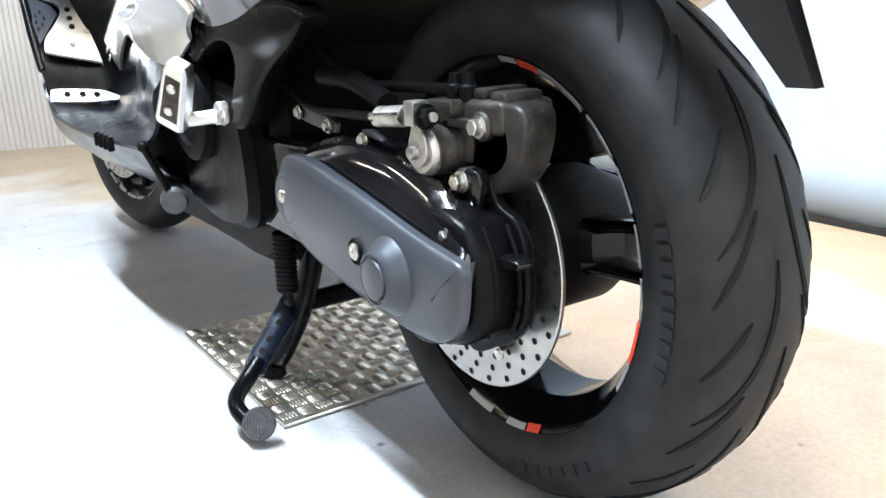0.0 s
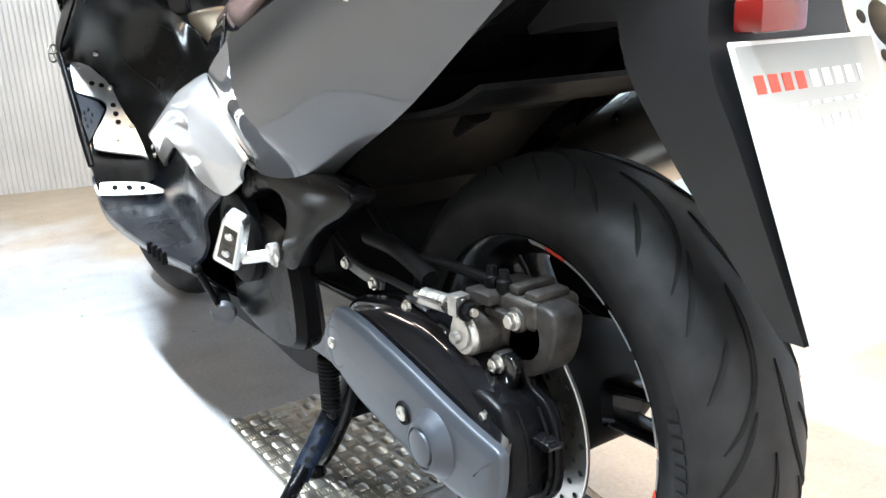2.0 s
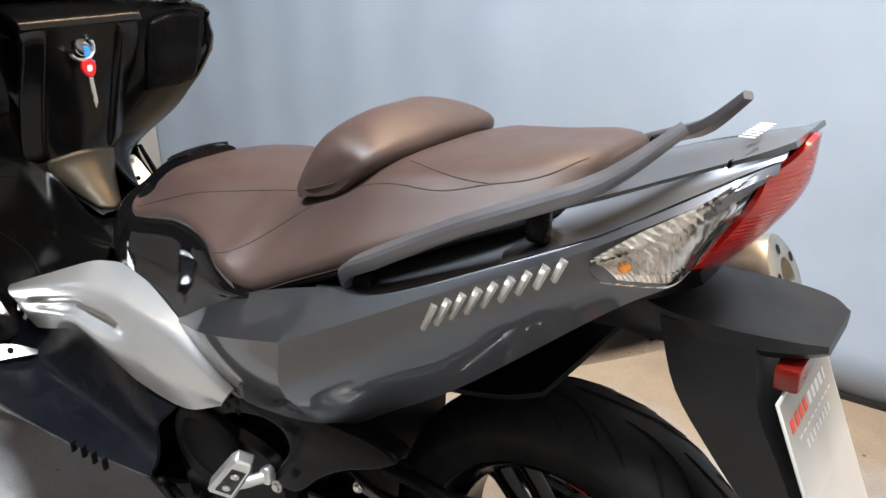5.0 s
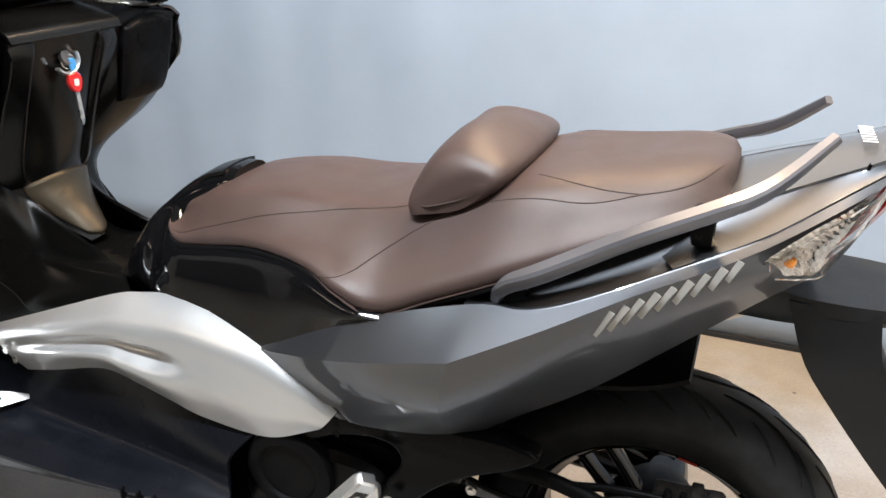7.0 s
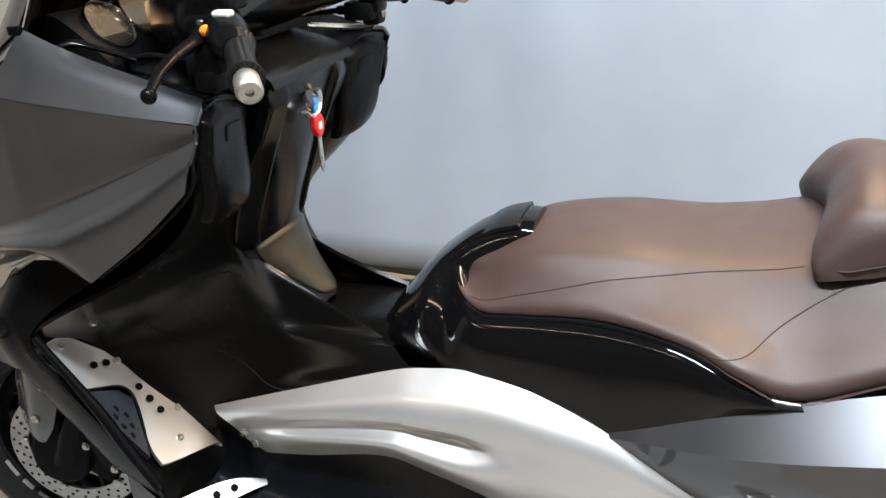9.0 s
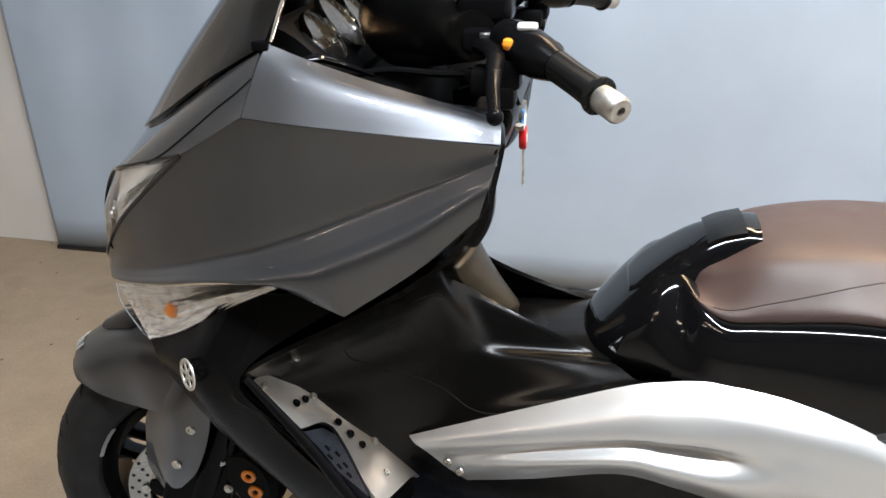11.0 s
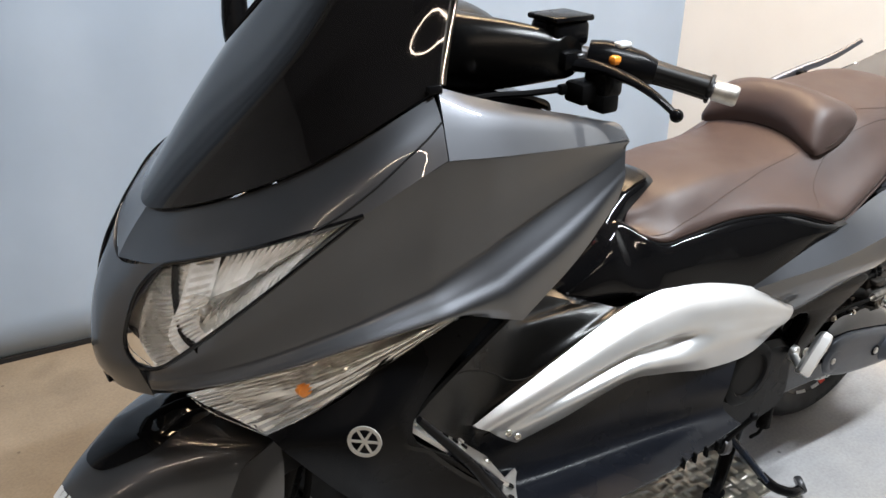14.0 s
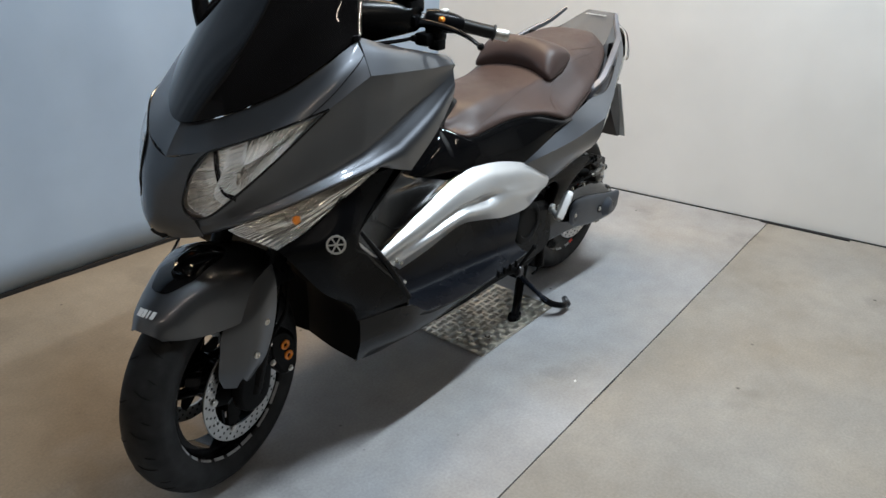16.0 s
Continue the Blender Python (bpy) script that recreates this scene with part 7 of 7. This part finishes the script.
for i, k in enumerate((1, -1)):
    fit("cowl_lip", tube("cowl_lip", [(1.355, 0.286 * k, 0.668), (1.278, 0.287 * k, 0.567), (1.240, 0.288 * k, 0.508), (1.196, 0.288 * k, 0.440)], [0.005, 0.008, 0.009, 0.007], n=30, seg=12), M_SATIN, legs[i], "black rolled edge")
    kp = fit("kick_plate", kick_piece("kick_plate", KOUT, -0.001, 0.005, k, 70), M_ALU, legs[i], "brushed aluminium foot plate with black plugs")
    fit("mat", kick_piece("mat", KMAT, -0.006, 0.004, k), M_MAT, legs[i], "dark rubber mat piece")
    for s_, y_ in ((0.126, 0.262), (0.143, 0.258), (0.160, 0.264), (0.135, 0.272), (0.153, 0.274), (0.171, 0.274)):
        fit("mat_bar", kick_piece("mat_bar", [(s_, y_), (s_ + 0.009, y_ + 0.001), (s_ + 0.009, y_ + 0.0045), (s_, y_ + 0.0035)], 0.003, 0.0058, k), M_MATT, legs[i])
    for s_, y_, m_ in ((0.012, 0.256, M_BOLT), (0.062, 0.240, M_MATT), (0.070, 0.222, M_MATT), (0.078, 0.206, M_BOLT), (0.128, 0.212, M_MATT), (0.152, 0.213, M_MATT), (0.175, 0.214, M_MATT), (0.19, 0.190, M_BOLT), (0.225, 0.225, M_BOLT)):
        p = on_kick(s_, y_ * k, 0.006)
        fit("plug", screw("plug", tuple(p), tuple(KN), 0.0055), m_, kp)
    TOE = [[(1.194, 0.278, 0.404), (1.170, 0.236, 0.402), (1.135, 0.195, 0.398), (1.085, 0.166, 0.384)], [(1.166, 0.286, 0.382), (1.140, 0.240, 0.380), (1.112, 0.196, 0.380), (1.083, 0.164, 0.381)]]
    tp = fit("toe_plate", shell("toe_plate", TOE, 20, 6, 0.004, mirror=k < 0, outward=(-0.4, 0, 1)), M_ALU, fbs[i], "small aluminium toe plate with plugs")
    for px, py, pz in ((1.165, 0.255, 0.3935), (1.148, 0.230, 0.3925), (1.132, 0.207, 0.391)):
        fit("plug", screw("plug", (px, py * k, pz), (-0.55, 0, 0.83), 0.006), M_MATT, fbs[i])
    for q in range(4):
        fit("rib", block("rib", (0.004, 0.010, 0.022), 0.0015, (0.80 - 0.03 * q, 0.284 * k, 0.344), 1), M_MATT, fbs[i])
ss = group_at("side_stand", bike)
fit("rod", tube("rod", [(0.586, 0.268, 0.350), (0.598, 0.252, 0.318), (0.612, 0.230, 0.270)], 0.0055, n=10, seg=12), M_MATT, ss, "thin black side stand rod")
fit("rod_ball", lathe("rod_ball", [(-0.0085 * math.cos(a), 0.0085 * math.sin(a)) for a in np.linspace(0, math.pi, 10)], 16, "z", (0.586, 0.268, 0.351)), M_MATT, ss)
fit("leg", tube("leg", [(0.614, 0.222, 0.266), (0.70, 0.205, 0.278), (0.80, 0.19, 0.29)], [0.012, 0.013, 0.015], seg=12), M_MATT, ss, "folded black side stand leg")
sp_ = lathe("stand_pad", [(0, 0), (0, 0.019), (0.004, 0.021), (0.016, 0.018), (0.020, 0)], 28, "z")
sp_.transform(Matrix.Translation((0.614, 0.226, 0.266)) @ Vector((-0.8, 0.35, -0.2)).to_track_quat("Z", "Y").to_matrix().to_4x4())
fit("stand_pad", sp_, M_CAST, ss, "round worn stand pad")

# -- handlebar and controls
bar = group_at("handlebar", bike)
for k in (1, -1):
    fit("bar", tube("bar", [(1.11, 0.06 * k, 1.085), (1.06, 0.16 * k, 1.085), (1.005, 0.225 * k, 1.074), (0.93, 0.325 * k, 1.049)], 0.011, seg=14), M_CAST, bar)
    g_ = fit("grip", tube("grip", [(0.985, 0.249 * k, 1.068), (0.978, 0.258 * k, 1.066), (0.955, 0.291 * k, 1.058), (0.932, 0.322 * k, 1.050)], [0.021, 0.0162, 0.0152, 0.0160], n=22, seg=20), M_GRIP, bar, "worn black rubber grip")
    ax_ = Vector((-0.58, 0.80 * k, -0.19))
    be = lathe("bar_end", [(0, 0), (0, 0.0126), (0.001, 0.0134), (0.028, 0.0138), (0.031, 0.0122), (0.032, 0.0110), (0.032, 0.0045), (0.027, 0.0040), (0.027, 0)], 30, "z")
    be.transform(Matrix.Translation((0.930, 0.325 * k, 1.049)) @ ax_.to_track_quat("Z", "Y").to_matrix().to_4x4())
    fit("bar_end", be, M_BARE, bar, "bare aluminium bar end weight")
    fl = lathe("flange", [(-0.004, 0), (-0.004, 0.0175), (-0.002, 0.0192), (0.001, 0.0192), (0.002, 0.0175), (0.002, 0)], 30, "z")
    fl.transform(Matrix.Translation((0.932, 0.322 * k, 1.050)) @ ax_.to_track_quat("Z", "Y").to_matrix().to_4x4())
    fit("flange", fl, M_GRIP, g_)
    fit("switch_box", tube("switch_box", [(1.035, 0.198 * k, 1.080), (1.02, 0.215 * k, 1.078), (1.005, 0.232 * k, 1.073), (0.990, 0.249 * k, 1.069), (0.976, 0.263 * k, 1.065)], [0.022, 0.025, 0.025, 0.0225, 0.0165], n=14, seg=18), M_SATIN, bar)
    fit("button", block("button", (0.016, 0.018, 0.013), 0.0055, (1.026, 0.238 * k, 1.082)), M_ORANGE if k > 0 else M_KEYRED, bar, "amber switch button" if k > 0 else "red switch button")
    fit("button", block("button", (0.022, 0.016, 0.008), 0.0036, (1.008, 0.232 * k, 1.099)), M_WHITE, bar, "pale switch button")
    fit("switch_lower", block("switch_lower", (0.035, 0.045, 0.035), 0.008, (1.030, 0.225 * k, 1.050)), M_SATIN, bar)
    fit("lever", tube("lever", [(1.062, 0.190 * k, 1.074), (1.048, 0.215 * k, 1.073), (1.040, 0.245 * k, 1.071), (1.036, 0.290 * k, 1.064), (1.033, 0.325 * k, 1.053), (1.028, 0.352 * k, 1.038)], [0.015, 0.0125, 0.0085, 0.0070, 0.0058, 0.0046], n=30, seg=12, flat=(1.2, 0.8)), M_SATIN, bar, "black alloy brake lever")
    fit("lever_ball", lathe("lever_ball", [(-0.0085 * math.cos(a), 0.0085 * math.sin(a)) for a in np.linspace(0, math.pi, 12)], 20, "z", (1.0275, 0.354 * k, 1.0365)), M_SATIN, bar)
    fit("cable_bracket", joined("cable_bracket", [block("a", (0.050, 0.040, 0.030), 0.007, (1.046, 0.212 * k, 1.038)), block("b", (0.030, 0.034, 0.026), 0.006, (1.034, 0.232 * k, 1.026)), block("c", (0.022, 0.012, 0.014), 0.003, (1.070, 0.196 * k, 1.040))]), M_MATT, bar, "black cable bracket under the lever")
    fit("pivot_screw", lathe("pivot_screw", [(1.080, 0), (1.080, 0.0075), (1.0865, 0.0075), (1.088, 0.006), (1.088, 0)], 18, "z", (1.056, 0.203 * k, 0)), M_CAST, bar)
    fit("perch", block("perch", (0.035, 0.035, 0.028), 0.008, (1.066, 0.190 * k, 1.078)), M_SATIN, bar)
    rs = fit("reservoir", block("reservoir", (0.062, 0.058, 0.036), 0.010, (1.060, 0.165 * k, 1.110), 3), M_SATIN, bar, "black brake fluid reservoir")
    fit("reservoir_cap", block("reservoir_cap", (0.066, 0.062, 0.008), 0.003, (1.060, 0.165 * k, 1.130), 2), M_SATIN, rs)
    fit("bar_cover", loft("bar_cover", [[(x + h * math.cos(a) * 0.95, y * k, z + h * math.sin(a)) for a in np.linspace(0, 2 * math.pi, 16, endpoint=False)] for x, y, z, h in ((1.19, 0.0, 1.078, 0.062), (1.186, 0.05, 1.078, 0.060), (1.165, 0.10, 1.079, 0.054), (1.120, 0.15, 1.082, 0.043), (1.070, 0.195, 1.082, 0.028))], n=20), M_TUNNEL, bar, "black handlebar cover")
    fit("cable", tube("cable", [(1.072, 0.195 * k, 1.040), (1.12, 0.180 * k, 1.037), (1.18, 0.155 * k, 1.034), (1.27, 0.12 * k, 1.015)], 0.0045, seg=8), M_MATT, bar)
fit("top_cover", shell("top_cover", [[(1.20, y, 1.108 - 2.0 * y * y), (1.15, y, 1.135 - 2.2 * y * y), (1.10, y, 1.128 - 2.2 * y * y), (1.075, y, 1.085 - 1.5 * y * y)] for y in (0.09, 0.05, 0, -0.05, -0.09)], 16, 14, 0.005, outward=(0, 0, 1)), M_TUNNEL, bar)
fit("mark", joined("mark", [lathe("m", [(0.0, 0.010), (0.001, 0.010), (0.001, 0.012), (0.0, 0.012)], 24, "z", (1.140, 0, 1.136))]), M_LETTER, bar)
for y0 in (-0.225, -0.215):
    fit("brake_line", tube("brake_line", [(1.05, y0, 1.06), (1.02, y0 - 0.02, 1.03), (1.05, y0 - 0.01, 1.01), (1.12, y0 + 0.05, 1.02)], 0.004, n=20, seg=8), M_BOLT, bar)
# instruments
clock = group_at("instrument_cluster", bike)
fit("pod", loft("pod", [[(x, w, z0), (x, w * 0.95, z1), (x, -w * 0.95, z1), (x, -w, z0)] for x, w, z0, z1 in ((1.235, 0.165, 0.985, 1.020), (1.29, 0.175, 0.985, 1.075), (1.33, 0.170, 0.985, 1.085), (1.38, 0.15, 0.97, 1.06), (1.42, 0.10, 0.92, 0.99))], n=14), M_MATT, clock, "black instrument pod")
nv = Vector((-0.78, 0, 0.62))
for y, x, z, r in ((0.106, 1.277, 1.062, 0.037), (0.029, 1.277, 1.068, 0.044), (-0.050, 1.274, 1.064, 0.037)):
    mt = Matrix.Translation((x, y, z)) @ nv.to_track_quat("Z", "Y").to_matrix().to_4x4()
    g1 = lathe("bezel", [(0, r), (0.008, r + 0.0006), (0.0094, r - 0.0002), (0.008, r - 0.0012), (0.002, r - 0.0015)], 44, "z")
    g1.transform(mt)
    bz = fit("bezel", g1, M_CHROME, clock, "thin bright gauge rim")
    g2 = lathe("dial", [(-0.01, 0), (-0.01, r), (0.003, r - 0.002), (0.003, 0)], 44, "z")
    g2.transform(mt)
    fit("dial", g2, M_DIAL, bz, "round gauge dial")
    nd = []
    for t in range(13):
        b = block("t", (0.0012, 0.006, 0.0006), 0.0002, (0, r * 0.82, 0.0035), 1)
        b.transform(Matrix.Rotation(radians(-130 + 260 * t / 12), 4, "Z"))
        nd.append(b)
    tk = joined("ticks", nd)
    tk.transform(mt)
    tagged(fit("dial_scale", tk, M_CAST, bz), kind="stuff")
for k in (1, -1):
    fit("dash_lip", tube("dash_lip", [(1.272, 0.216 * k, 1.052), (1.254, 0.199 * k, 1.057), (1.236, 0.184 * k, 1.050), (1.200, 0.155 * k, 1.029)], [0.004, 0.0065, 0.006, 0.004], n=24, seg=12, flat=(1.6, 0.8)), M_GLOSS, clock, "gloss black dash lip")
# mirrors
for k in (1, -1):
    mr_ = group_at("mirror", bike)
    fit("stalk", tube("stalk", [(1.385, 0.150 * k, 1.045), (1.39, 0.165 * k, 1.10), (1.375, 0.195 * k, 1.20), (1.35, 0.245 * k, 1.30)], [0.024, 0.020, 0.015, 0.013], n=20, seg=14), M_SATIN, mr_, "black mirror stalk") if k < 0 else None
    fit("housing", loft("housing", [[(1.36 + a * 0.6, (0.30 + 0.06 * math.cos(t)) * k, 1.33 + 0.035 * math.sin(t)) for t in np.linspace(0, 2 * math.pi, 16, endpoint=False)] for a in (-0.02, 0.03, 0.06)], n=8), M_SATIN, mr_)
# key in its lock
key = group_at("ignition_key", bike, "", (0.012, 0, 0))
arc = [(1.034, 0.010 + 0.024 * math.cos(a), 0.946 + 0.022 * math.sin(a)) for a in np.linspace(radians(150), radians(330), 20)]
fit("lock", tube("lock", arc, 0.0062, seg=10, flat=(0.5, 1.0), up=(1, 0, 0), straight=True), M_ALU, key, "bright curved lock trim")
lc = lathe("lock_core", [(0, 0.0), (0, 0.013), (0.006, 0.012), (0.007, 0.0)], 26, "z")
lc.transform(Matrix.Translation((1.040, 0.006, 0.948)) @ Vector((-0.9, 0, 0.4)).to_track_quat("Z", "Y").to_matrix().to_4x4())
fit("lock_core", lc, M_CAST, key)
fit("ring", tube("ring", [(1.036 + 0.002 * math.cos(a), 0.004 + 0.013 * math.cos(a), 0.942 + 0.011 * math.sin(a)) for a in np.linspace(0, 2 * math.pi, 24)], 0.0012, seg=6, straight=True), M_BOLT, key)
fit("tag", plate("tag", [(0.008, 0.948), (-0.004, 0.946), (-0.006, 0.925), (-0.012, 0.918), (-0.004, 0.914), (0.006, 0.930)], 1.030, 1.034, 0.001, axis="x", n=24), M_KEYBLUE, key, "blue key tag")
fit("fob", plate("fob", [(0.016, 0.922), (0.000, 0.926), (-0.010, 0.914), (-0.006, 0.898), (0.002, 0.892), (0.012, 0.896), (0.018, 0.908)], 1.026, 1.036, 0.002, axis="x", n=32), M_KEYRED, key, "red plastic key head")
fit("fob_mark", plate("fob_mark", [(0.009, 0.914), (0.000, 0.914), (0.000, 0.904), (0.009, 0.904)], 1.0252, 1.0262, 0.0003, axis="x", n=16), M_WHITEPRINT, key)
fit("blade", plate("blade", [(0.007, 0.895), (-0.001, 0.895), (-0.003, 0.845), (0.002, 0.836), (0.005, 0.845)], 1.029, 1.032, 0.0005, axis="x"), M_BOLT, key, "steel key blade")
